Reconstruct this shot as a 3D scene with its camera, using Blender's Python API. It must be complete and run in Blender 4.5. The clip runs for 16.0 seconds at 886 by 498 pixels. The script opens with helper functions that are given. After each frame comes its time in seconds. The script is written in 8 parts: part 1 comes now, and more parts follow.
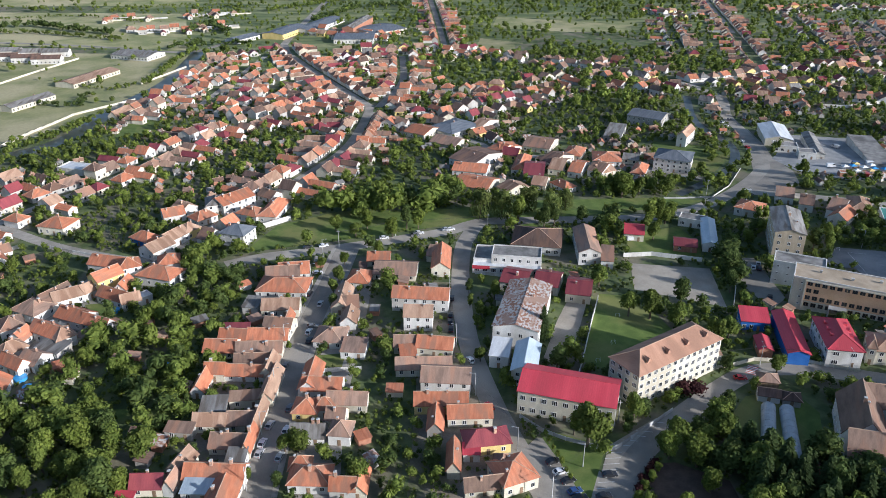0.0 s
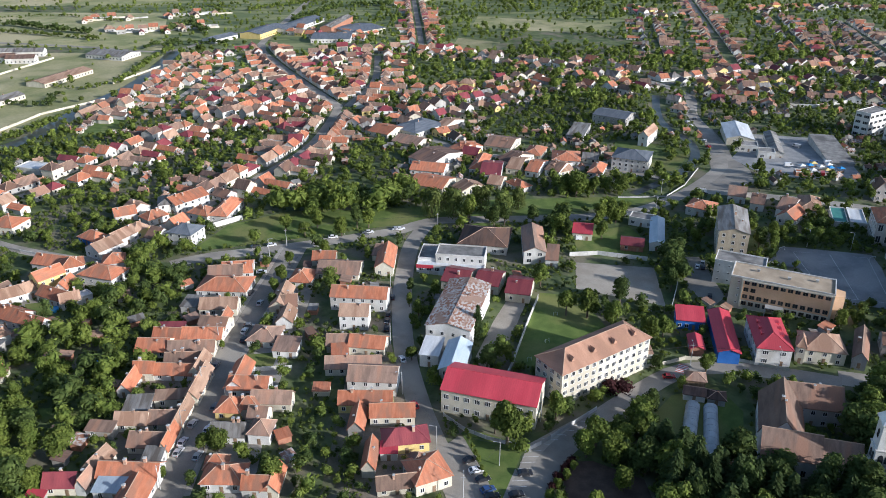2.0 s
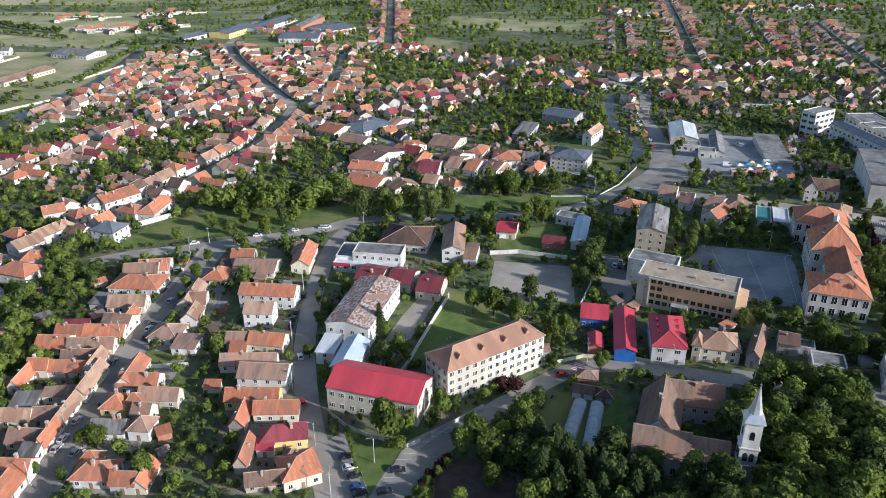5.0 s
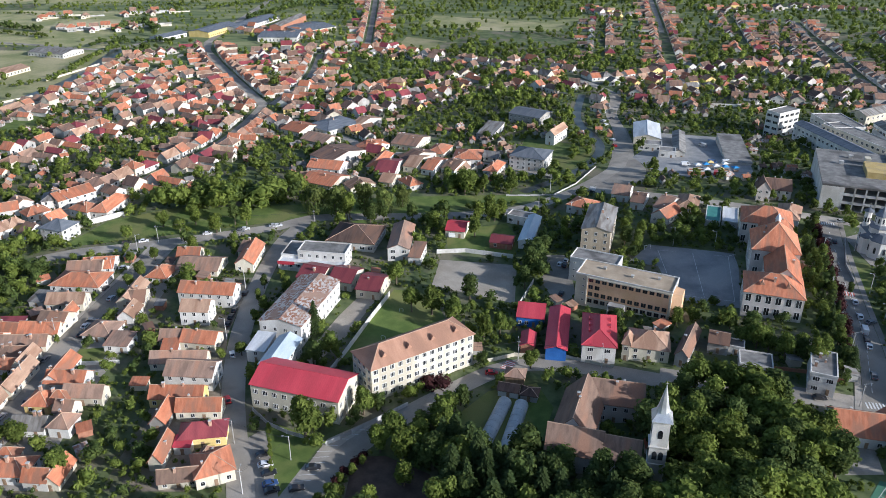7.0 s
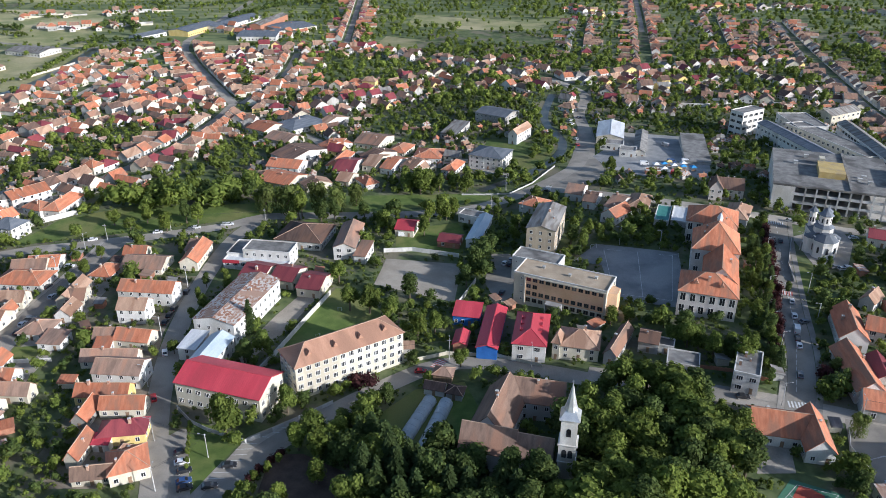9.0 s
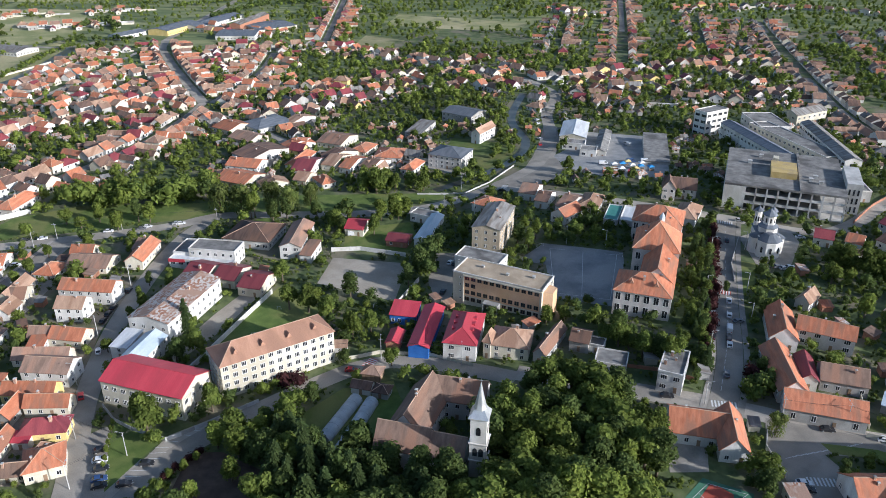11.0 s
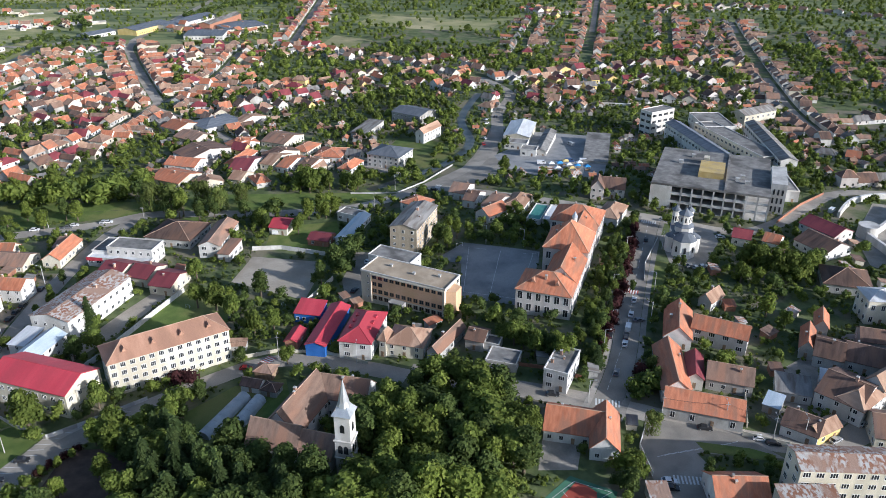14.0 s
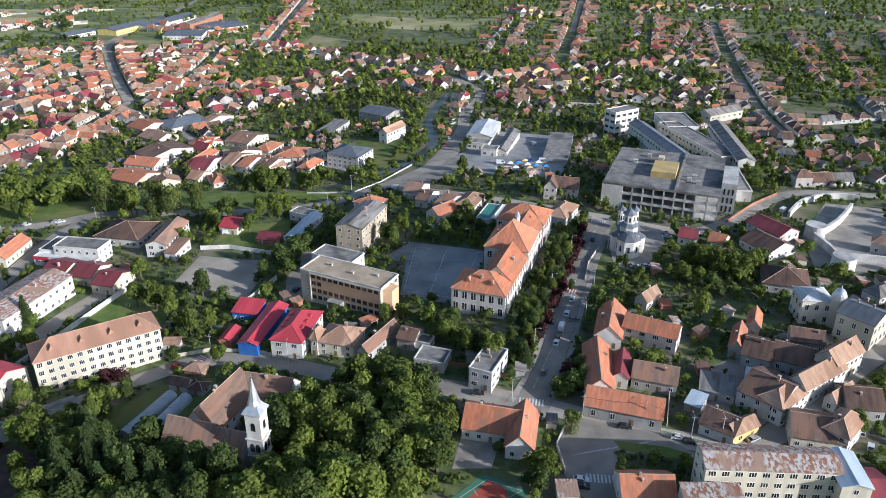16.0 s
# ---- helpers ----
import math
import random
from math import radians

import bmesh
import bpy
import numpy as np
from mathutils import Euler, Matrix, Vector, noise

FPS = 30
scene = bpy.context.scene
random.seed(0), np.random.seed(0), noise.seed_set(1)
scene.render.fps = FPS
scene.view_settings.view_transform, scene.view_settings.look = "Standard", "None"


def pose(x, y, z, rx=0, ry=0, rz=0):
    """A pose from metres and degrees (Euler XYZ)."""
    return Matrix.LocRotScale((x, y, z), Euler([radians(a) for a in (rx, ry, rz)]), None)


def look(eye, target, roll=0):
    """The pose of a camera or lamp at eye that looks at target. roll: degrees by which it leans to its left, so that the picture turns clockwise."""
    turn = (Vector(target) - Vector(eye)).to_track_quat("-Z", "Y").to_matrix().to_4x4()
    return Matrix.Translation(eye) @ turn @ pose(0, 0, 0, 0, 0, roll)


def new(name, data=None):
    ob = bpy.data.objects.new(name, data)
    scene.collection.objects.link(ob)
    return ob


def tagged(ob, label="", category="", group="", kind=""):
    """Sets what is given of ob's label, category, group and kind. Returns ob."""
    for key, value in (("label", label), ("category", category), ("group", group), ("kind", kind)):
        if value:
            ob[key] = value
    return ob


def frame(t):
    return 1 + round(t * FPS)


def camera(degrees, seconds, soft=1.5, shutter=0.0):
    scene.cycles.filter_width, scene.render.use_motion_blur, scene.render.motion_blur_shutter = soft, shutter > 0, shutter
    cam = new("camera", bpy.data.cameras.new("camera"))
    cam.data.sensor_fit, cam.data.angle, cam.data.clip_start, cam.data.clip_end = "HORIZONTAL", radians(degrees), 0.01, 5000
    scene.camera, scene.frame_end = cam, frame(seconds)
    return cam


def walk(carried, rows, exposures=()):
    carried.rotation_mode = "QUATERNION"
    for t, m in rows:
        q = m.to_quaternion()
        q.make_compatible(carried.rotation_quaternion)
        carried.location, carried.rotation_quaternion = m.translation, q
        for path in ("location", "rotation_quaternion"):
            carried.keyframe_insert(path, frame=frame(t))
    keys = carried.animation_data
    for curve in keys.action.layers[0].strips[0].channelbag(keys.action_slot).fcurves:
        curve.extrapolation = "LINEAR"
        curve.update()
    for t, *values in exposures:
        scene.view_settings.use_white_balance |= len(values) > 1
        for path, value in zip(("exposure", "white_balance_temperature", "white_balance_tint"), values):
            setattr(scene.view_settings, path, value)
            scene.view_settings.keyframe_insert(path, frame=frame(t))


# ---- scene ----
cam = camera(60.0, 16.0, 0.8)
METRES, EYE, TILT, LEAN, TURN = 190.0, 149.0, -25.6, 0.0, 0.0
EXPOSURE, KELVIN = 0.43, 5580.0
ROWS = [
    (0.0, 0.0, 0.0, 0.0, 0.0, 0.0, -0.0),
    (0.5, 0.0289, -0.0006, -0.0002, -0.03, 0.0, -0.0),
    (1.0, 0.06, -0.0013, -0.0001, -0.04, -0.02, -0.0),
    (1.5, 0.0899, -0.0016, -0.0004, -0.05, -0.03, 0.01),
    (2.0, 0.1227, -0.002, -0.0009, -0.05, -0.03, 0.02),
    (2.5, 0.1516, -0.0023, -0.0016, -0.05, -0.02, 0.02),
    (3.0, 0.1848, -0.0028, -0.0024, -0.03, -0.01, 0.02),
    (3.5, 0.2155, -0.0033, -0.003, -0.01, -0.01, 0.0),
    (4.0, 0.2474, -0.0037, -0.0038, 0.02, 0.0, -0.02),
    (6.5, 0.4038, -0.0057, -0.0069, 0.1, -0.02, -0.19),
    (7.0, 0.4355, -0.0064, -0.0071, 0.12, -0.03, -0.23),
    (7.5, 0.4661, -0.007, -0.0073, 0.15, -0.04, -0.23),
    (8.0, 0.499, -0.0077, -0.0073, 0.17, -0.05, -0.26),
    (8.5, 0.5296, -0.0084, -0.0075, 0.2, -0.06, -0.28),
    (9.0, 0.5614, -0.009, -0.0078, 0.21, -0.07, -0.3),
    (11.5, 0.7173, -0.0126, -0.0073, 0.29, -0.12, -0.38),
    (12.0, 0.7491, -0.0131, -0.0074, 0.31, -0.12, -0.4),
    (12.5, 0.7794, -0.0137, -0.0076, 0.33, -0.12, -0.41),
    (13.0, 0.8126, -0.0143, -0.0078, 0.35, -0.11, -0.43),
    (13.5, 0.8416, -0.0149, -0.008, 0.36, -0.11, -0.44),
    (14.0, 0.8746, -0.0154, -0.0084, 0.38, -0.11, -0.44),
    (14.5, 0.905, -0.0158, -0.0086, 0.4, -0.11, -0.45),
    (15.0, 0.9366, -0.0165, -0.0088, 0.43, -0.1, -0.45),
    (15.5, 0.9668, -0.0172, -0.0091, 0.45, -0.1, -0.46),
    (16.0, 0.9997, -0.0177, -0.0094, 0.47, -0.09, -0.47),
]
walk(cam, [(t, pose(0, 0, EYE, TILT, LEAN, TURN) @ pose(METRES * x, METRES * y, METRES * z, 90 + pitch, roll, yaw)) for t, x, y, z, yaw, pitch, roll in ROWS],
     exposures=[(0.0, EXPOSURE, KELVIN, 10.0), (16.0, EXPOSURE, KELVIN, 10.0)])

# ---- world and sun ----
SUN_EL, SUN_AZ = 19.0, 117.5        # degrees; azimuth clockwise from +y
world = bpy.data.worlds.new("sky")
scene.world = world
world.use_nodes = True
wn = world.node_tree.nodes
sky = wn.new("ShaderNodeTexSky")
sky.sky_type = "NISHITA"
sky.sun_disc = False
sky.sun_elevation, sky.sun_rotation = radians(SUN_EL), radians(SUN_AZ)
sky.air_density, sky.dust_density = 1.0, 1.5
world.node_tree.links.new(sky.outputs[0], wn["Background"].inputs[0])
wn["Background"].inputs[1].default_value = 0.115
sun = new("sun", bpy.data.lights.new("sun", "SUN"))
sun.data.energy, sun.data.angle, sun.data.color = 5.0, radians(0.6), (1.0, 0.91, 0.81)
_az, _el = radians(SUN_AZ), radians(SUN_EL)
SUN_DIR = Vector((math.sin(_az) * math.cos(_el), math.cos(_az) * math.cos(_el), math.sin(_el)))
sun.matrix_world = look(SUN_DIR * 500, (0, 0, 0))


# ---- terrain ----
def smooth(a):
    a = min(max(a, 0.0), 1.0)
    return a * a * (3 - 2 * a)


def ground_z(x, y):
    rise = 6.2 * smooth((x - 110) / 110) * (1 - smooth((y - 340) / 160)) * (0.62 + 0.38 * smooth((y - 185) / 45))
    dip = 5.0 * smooth((y - 400) / 150) * (1 - 0.8 * smooth((x - 60) / 110) * (1 - smooth((y - 600) / 150)))
    return rise - dip + 4.0 * smooth(1 - math.hypot(x - 150, y - 145) / 60)


# ---- materials ----
def surf(name, c1, c2, scale=0.5, rough=0.85, bump=0.3, metal=0.0, fine=6.0, vary=0.12, island=0.0,
         stretch=(1, 1, 1), c3=None, ramp=(0.35, 0.65), spec=0.3, big=0.0, rib=0.0, rib_axis="X", rib_scale=1.0, coords="Object"):
    """A procedural surface: two or three colours by noise at two scales, object-to-object variation and fine relief."""
    m = bpy.data.materials.new(name)
    m.use_nodes = True
    nt = m.node_tree
    n, l = nt.nodes, nt.links
    b = n["Principled BSDF"]
    b.inputs["Roughness"].default_value, b.inputs["Metallic"].default_value = rough, metal
    b.inputs["Specular IOR Level"].default_value = spec
    tc = n.new("ShaderNodeTexCoord")
    info = n.new("ShaderNodeObjectInfo")
    add = n.new("ShaderNodeVectorMath")
    add.operation = "MULTIPLY_ADD"
    l.new(info.outputs["Random"], add.inputs[0])
    add.inputs[1].default_value = (37, 53, 19)
    l.new(tc.outputs[coords], add.inputs[2])
    mp = n.new("ShaderNodeMapping")
    mp.inputs["Scale"].default_value = stretch
    l.new(add.outputs[0], mp.inputs[0])
    n1 = n.new("ShaderNodeTexNoise")
    n1.inputs["Scale"].default_value, n1.inputs["Detail"].default_value = scale, 6
    l.new(mp.outputs[0], n1.inputs[0])
    cr = n.new("ShaderNodeValToRGB")
    cr.color_ramp.elements[0].position, cr.color_ramp.elements[1].position = ramp
    cr.color_ramp.elements[0].color, cr.color_ramp.elements[1].color = (*c1, 1), (*c2, 1)
    l.new(n1.outputs[0], cr.inputs[0])
    col = cr.outputs[0]
    n2 = n.new("ShaderNodeTexNoise")
    n2.inputs["Scale"].default_value, n2.inputs["Detail"].default_value = fine, 4
    l.new(mp.outputs[0], n2.inputs[0])
    if c3:
        n3 = n.new("ShaderNodeTexNoise")
        n3.inputs["Scale"].default_value, n3.inputs["Detail"].default_value = (big or scale * 0.2), 5
        l.new(mp.outputs[0], n3.inputs[0])
        r3 = n.new("ShaderNodeMapRange")
        r3.inputs["From Min"].default_value, r3.inputs["From Max"].default_value = 0.48, 0.62
        l.new(n3.outputs[0], r3.inputs[0])
        mx = n.new("ShaderNodeMix")
        mx.data_type = "RGBA"
        l.new(r3.outputs[0], mx.inputs[0])
        l.new(col, mx.inputs[6])
        mx.inputs[7].default_value = (*c3, 1)
        col = mx.outputs[2]
    hsv = n.new("ShaderNodeHueSaturation")
    l.new(col, hsv.inputs["Color"])
    val = n.new("ShaderNodeMath")
    val.operation = "MULTIPLY_ADD"
    l.new(info.outputs["Random"], val.inputs[0])
    val.inputs[1].default_value, val.inputs[2].default_value = 2 * vary, 1 - vary
    v2 = n.new("ShaderNodeMath")
    v2.operation = "MULTIPLY_ADD"
    l.new(n2.outputs[0], v2.inputs[0])
    v2.inputs[1].default_value, v2.inputs[2].default_value = 0.5, 0.75
    v3 = n.new("ShaderNodeMath")
    v3.operation = "MULTIPLY"
    l.new(val.outputs[0], v3.inputs[0])
    l.new(v2.outputs[0], v3.inputs[1])
    out = v3.outputs[0]
    if island:
        geo = n.new("ShaderNodeNewGeometry")
        vi = n.new("ShaderNodeMath")
        vi.operation = "MULTIPLY_ADD"
        l.new(geo.outputs["Random Per Island"], vi.inputs[0])
        vi.inputs[1].default_value, vi.inputs[2].default_value = 2 * island, 1 - island
        vm = n.new("ShaderNodeMath")
        vm.operation = "MULTIPLY"
        l.new(out, vm.inputs[0])
        l.new(vi.outputs[0], vm.inputs[1])
        out = vm.outputs[0]
    l.new(out, hsv.inputs["Value"])
    l.new(hsv.outputs[0], b.inputs["Base Color"])
    height = n2.outputs[0]
    if rib:
        wv = n.new("ShaderNodeTexWave")
        wv.bands_direction = rib_axis
        wv.inputs["Scale"].default_value, wv.inputs["Distortion"].default_value = rib_scale, 0.4
        l.new(tc.outputs["Object"], wv.inputs[0])
        ad = n.new("ShaderNodeMath")
        ad.operation = "MULTIPLY_ADD"
        l.new(wv.outputs["Fac"], ad.inputs[0])
        ad.inputs[1].default_value = rib
        l.new(n2.outputs[0], ad.inputs[2])
        height = ad.outputs[0]
    if bump:
        bp = n.new("ShaderNodeBump")
        bp.inputs["Strength"].default_value, bp.inputs["Distance"].default_value = bump, 0.08
        l.new(height, bp.inputs["Height"])
        l.new(bp.outputs[0], b.inputs["Normal"])
    return m


def leafy(name, dark, light, rand=0.24):
    """Leaves: colour by clump and by tree, a little light passing through."""
    m = surf(name, dark, light, scale=0.35, rough=0.7, bump=0, vary=0.22, island=rand, fine=2.0, spec=0.1)
    nt = m.node_tree
    b, o = nt.nodes["Principled BSDF"], nt.nodes["Material Output"]
    tr = nt.nodes.new("ShaderNodeBsdfTranslucent")
    mix = nt.nodes.new("ShaderNodeMixShader")
    mix.inputs[0].default_value = 0.36
    nt.links.new(b.inputs["Base Color"].links[0].from_socket, tr.inputs[0])
    nt.links.new(b.outputs[0], mix.inputs[1])
    nt.links.new(tr.outputs[0], mix.inputs[2])
    nt.links.new(mix.outputs[0], o.inputs[0])
    return m


SLOPE = (1.3, 0.22, 0.4)
MAT = {
    # roofs
    "orange": surf("roof_tile_orange", (0.35, 0.125, 0.066), (0.475, 0.187, 0.102), 0.9, 0.8, 0.5, island=0.13, vary=0.22, stretch=SLOPE, c3=(0.30, 0.145, 0.092), big=0.35, fine=7),
    "brown": surf("roof_tile_aged", (0.17, 0.115, 0.088), (0.27, 0.18, 0.135), 0.6, 0.9, 0.5, island=0.13, vary=0.28, stretch=SLOPE, c3=(0.30, 0.17, 0.115), big=0.2),
    "tan": surf("roof_tile_tan", (0.30, 0.195, 0.135), (0.40, 0.265, 0.185), 0.6, 0.9, 0.5, island=0.13, vary=0.18, stretch=SLOPE, c3=(0.25, 0.15, 0.10), big=0.25),
    "dark": surf("roof_tile_dark", (0.085, 0.055, 0.045), (0.15, 0.10, 0.08), 0.6, 0.9, 0.5, island=0.13, vary=0.25, stretch=SLOPE, c3=(0.17, 0.10, 0.07), big=0.2),
    "red": surf("roof_sheet_red", (0.42, 0.045, 0.065), (0.50, 0.065, 0.085), 0.3, 0.5, 0.4, vary=0.12, stretch=SLOPE, rib=0.5, rib_scale=0.45, c3=(0.37, 0.05, 0.065), big=0.1),
    "maroon": surf("roof_sheet_maroon", (0.17, 0.04, 0.05), (0.25, 0.06, 0.065), 0.3, 0.5, 0.4, island=0.13, vary=0.2, stretch=SLOPE, rib=0.5, rib_scale=0.45),
    "pink": surf("roof_tile_school", (0.33, 0.185, 0.125), (0.41, 0.235, 0.16), 0.4, 0.9, 0.4, vary=0.05, stretch=SLOPE, c3=(0.28, 0.16, 0.11), big=0.12),
    "grey": surf("roof_cement_grey", (0.15, 0.145, 0.14), (0.25, 0.24, 0.225), 0.5, 0.9, 0.4, island=0.13, vary=0.25, stretch=SLOPE, rib=0.4, rib_scale=0.5, c3=(0.12, 0.105, 0.09), big=0.3),
    "slate": surf("roof_slate_blue", (0.10, 0.115, 0.135), (0.16, 0.175, 0.20), 0.5, 0.7, 0.3, vary=0.2, stretch=SLOPE, rib=0.4, rib_scale=0.5),
    "blue": surf("roof_sheet_pale_blue", (0.34, 0.41, 0.47), (0.45, 0.51, 0.56), 0.4, 0.4, 0.3, vary=0.15, stretch=SLOPE, rib=0.5, rib_scale=0.4),
    "white": surf("roof_sheet_white", (0.50, 0.515, 0.53), (0.63, 0.64, 0.65), 0.4, 0.45, 0.2, vary=0.08, stretch=SLOPE, rib=0.4, rib_scale=0.4, c3=(0.42, 0.42, 0.42), big=0.15),
    "rust": surf("roof_sheet_rusted", (0.43, 0.42, 0.40), (0.24, 0.115, 0.07), 1.1, 0.7, 0.4, vary=0.05, stretch=(1.0, 0.6, 1), ramp=(0.44, 0.56), rib=0.5, rib_scale=0.3, c3=(0.30, 0.20, 0.15), big=0.22),
    "felt": surf("roof_felt", (0.17, 0.165, 0.155), (0.27, 0.26, 0.245), 0.35, 0.9, 0.2, vary=0.1, c3=(0.11, 0.105, 0.10), big=0.1),
    "gravel": surf("roof_gravel_beige", (0.345, 0.275, 0.195), (0.435, 0.355, 0.26), 0.3, 0.9, 0.25, vary=0.04, c3=(0.30, 0.24, 0.17), big=0.1),
    # walls
    "w_white": surf("plaster_white", (0.56, 0.545, 0.515), (0.68, 0.665, 0.63), 0.4, 0.9, 0.15, vary=0.1, stretch=(1, 1, 0.4), c3=(0.48, 0.455, 0.41), big=0.12),
    "w_cream": surf("plaster_cream", (0.55, 0.505, 0.40), (0.65, 0.60, 0.485), 0.4, 0.9, 0.15, vary=0.1, stretch=(1, 1, 0.4), c3=(0.47, 0.43, 0.34), big=0.12),
    "w_yellow": surf("plaster_yellow", (0.62, 0.47, 0.17), (0.70, 0.55, 0.24), 0.4, 0.9, 0.15, vary=0.1, stretch=(1, 1, 0.4)),
    "w_peach": surf("plaster_peach", (0.60, 0.38, 0.22), (0.66, 0.43, 0.27), 0.4, 0.9, 0.1, vary=0.05, stretch=(1, 1, 0.4)),
    "w_beige": surf("plaster_beige", (0.42, 0.345, 0.25), (0.51, 0.425, 0.31), 0.4, 0.9, 0.15, vary=0.05, stretch=(1, 1, 0.4), c3=(0.36, 0.29, 0.21), big=0.15),
    "w_pink": surf("plaster_pale", (0.52, 0.475, 0.445), (0.61, 0.565, 0.53), 0.4, 0.9, 0.15, vary=0.08, stretch=(1, 1, 0.4), c3=(0.44, 0.395, 0.365), big=0.12),
    "w_grey": surf("plaster_grey", (0.36, 0.35, 0.33), (0.47, 0.46, 0.43), 0.4, 0.9, 0.2, vary=0.15, stretch=(1, 1, 0.4), c3=(0.30, 0.28, 0.25), big=0.2),
    "w_blue": surf("panel_blue", (0.035, 0.13, 0.42), (0.05, 0.17, 0.50), 0.4, 0.5, 0.15, vary=0.05, rib=0.4, rib_scale=0.4),
    "w_brick": surf("brick_wall", (0.30, 0.14, 0.09), (0.38, 0.19, 0.12), 1.0, 0.9, 0.4, vary=0.15),
    "concrete": surf("concrete", (0.42, 0.415, 0.40), (0.54, 0.53, 0.51), 0.3, 0.9, 0.3, vary=0.08, c3=(0.29, 0.28, 0.265), big=0.12, stretch=(1, 1, 0.35)),
    # ground
    "asphalt": surf("asphalt", (0.225, 0.205, 0.176), (0.305, 0.279, 0.238), 0.15, 0.9, 0.2, vary=0.12, c3=(0.365, 0.33, 0.28), big=0.05, fine=3),
    "paving": surf("paving", (0.29, 0.265, 0.23), (0.37, 0.34, 0.295), 0.3, 0.9, 0.2, vary=0.08, c3=(0.24, 0.222, 0.19), big=0.1, fine=3),
    "court": surf("court_asphalt", (0.20, 0.205, 0.21), (0.28, 0.28, 0.275), 0.18, 0.9, 0.15, vary=0.05, c3=(0.33, 0.325, 0.315), big=0.06, fine=2),
    "dust": surf("dusty_pitch", (0.30, 0.265, 0.215), (0.385, 0.345, 0.285), 0.12, 0.95, 0.2, vary=0.04, c3=(0.25, 0.225, 0.185), big=0.04, fine=2),
    "soil": surf("forest_soil", (0.07, 0.05, 0.04), (0.11, 0.08, 0.06), 0.3, 0.95, 0.4, vary=0.05, fine=2),
    "teal": surf("court_teal", (0.05, 0.19, 0.17), (0.08, 0.24, 0.21), 0.3, 0.6, 0.15, vary=0.02),
    "dirt": surf("bare_earth", (0.20, 0.165, 0.125), (0.29, 0.245, 0.19), 0.25, 0.95, 0.4, vary=0.1, c3=(0.12, 0.125, 0.065), big=0.09, fine=2),
    "lawn": surf("lawn", (0.080, 0.120, 0.026), (0.125, 0.172, 0.040), 0.2, 0.95, 0.6, vary=0.15, c3=(0.165, 0.175, 0.055), big=0.05, fine=3),
    "field": surf("meadow", (0.19, 0.205, 0.085), (0.28, 0.27, 0.13), 0.05, 0.95, 0.4, vary=0.15, c3=(0.37, 0.33, 0.19), big=0.016, fine=0.5, ramp=(0.4, 0.6)),
    "ground": surf("garden_ground", (0.066, 0.092, 0.034), (0.118, 0.145, 0.058), 0.15, 0.95, 0.6, vary=0.0, c3=(0.17, 0.155, 0.105), big=0.06, fine=0.9, ramp=(0.42, 0.58)),
    "strips": surf("orchard_grass", (0.085, 0.115, 0.045), (0.14, 0.17, 0.068), 0.06, 0.95, 0.4, vary=0.1, c3=(0.21, 0.22, 0.10), big=0.02, fine=0.5, stretch=(0.5, 2.2, 1)),
    "ochre": surf("plaster_ochre", (0.42, 0.31, 0.12), (0.50, 0.38, 0.17), 0.4, 0.9, 0.15, vary=0.05, c3=(0.36, 0.28, 0.15), big=0.2),
    "green_court": surf("court_green", (0.06, 0.16, 0.10), (0.08, 0.19, 0.12), 0.2, 0.8, 0.1, vary=0.02),
    "red_court": surf("court_red", (0.34, 0.07, 0.045), (0.40, 0.09, 0.06), 0.2, 0.8, 0.1, vary=0.02),
    "water": surf("river_water", (0.045, 0.05, 0.046), (0.075, 0.08, 0.072), 0.08, 0.32, 0.12, vary=0.0, fine=0.8, spec=0.35),
    "paint": surf("road_paint_white", (0.55, 0.55, 0.53), (0.70, 0.70, 0.68), 1.5, 0.8, 0.1, vary=0.05),
    "paint_red": surf("road_paint_red", (0.40, 0.12, 0.09), (0.48, 0.15, 0.11), 1.5, 0.8, 0.1, vary=0.05),
    # small parts
    "frame": surf("window_frame_white", (0.70, 0.70, 0.68), (0.80, 0.80, 0.78), 1, 0.6, 0, vary=0.05),
    "glass": surf("window_glass", (0.018, 0.020, 0.024), (0.045, 0.048, 0.052), 0.4, 0.08, 0, vary=0.3, spec=0.6),
    "brick": surf("chimney_brick", (0.34, 0.20, 0.14), (0.46, 0.31, 0.23), 1.5, 0.9, 0.4, vary=0.25),
    "ridge": surf("ridge_mortar", (0.40, 0.27, 0.19), (0.50, 0.35, 0.25), 1.0, 0.9, 0.2, vary=0.15),
    "steel": surf("painted_steel", (0.36, 0.37, 0.37), (0.46, 0.47, 0.47), 1.0, 0.5, 0.1, metal=0.3),
    "wood": surf("weathered_wood", (0.20, 0.135, 0.085), (0.29, 0.20, 0.13), 1.0, 0.85, 0.3, vary=0.15, stretch=(1, 1, 0.2)),
    "bark": surf("bark", (0.09, 0.07, 0.05), (0.15, 0.12, 0.085), 2.0, 0.95, 0.6, stretch=(1, 1, 0.3)),
    "wire": surf("cable", (0.03, 0.03, 0.03), (0.05, 0.05, 0.05), 1.0, 0.6, 0),
    "film": surf("greenhouse_film", (0.36, 0.39, 0.40), (0.46, 0.49, 0.50), 0.4, 0.5, 0.2, vary=0.04),
    "tyre": surf("tyre_rubber", (0.02, 0.02, 0.02), (0.035, 0.035, 0.035), 2, 0.8, 0.1),
    "zinc": surf("church_sheet_zinc", (0.50, 0.52, 0.55), (0.62, 0.64, 0.66), 0.5, 0.35, 0.15, metal=0.55, vary=0.03),
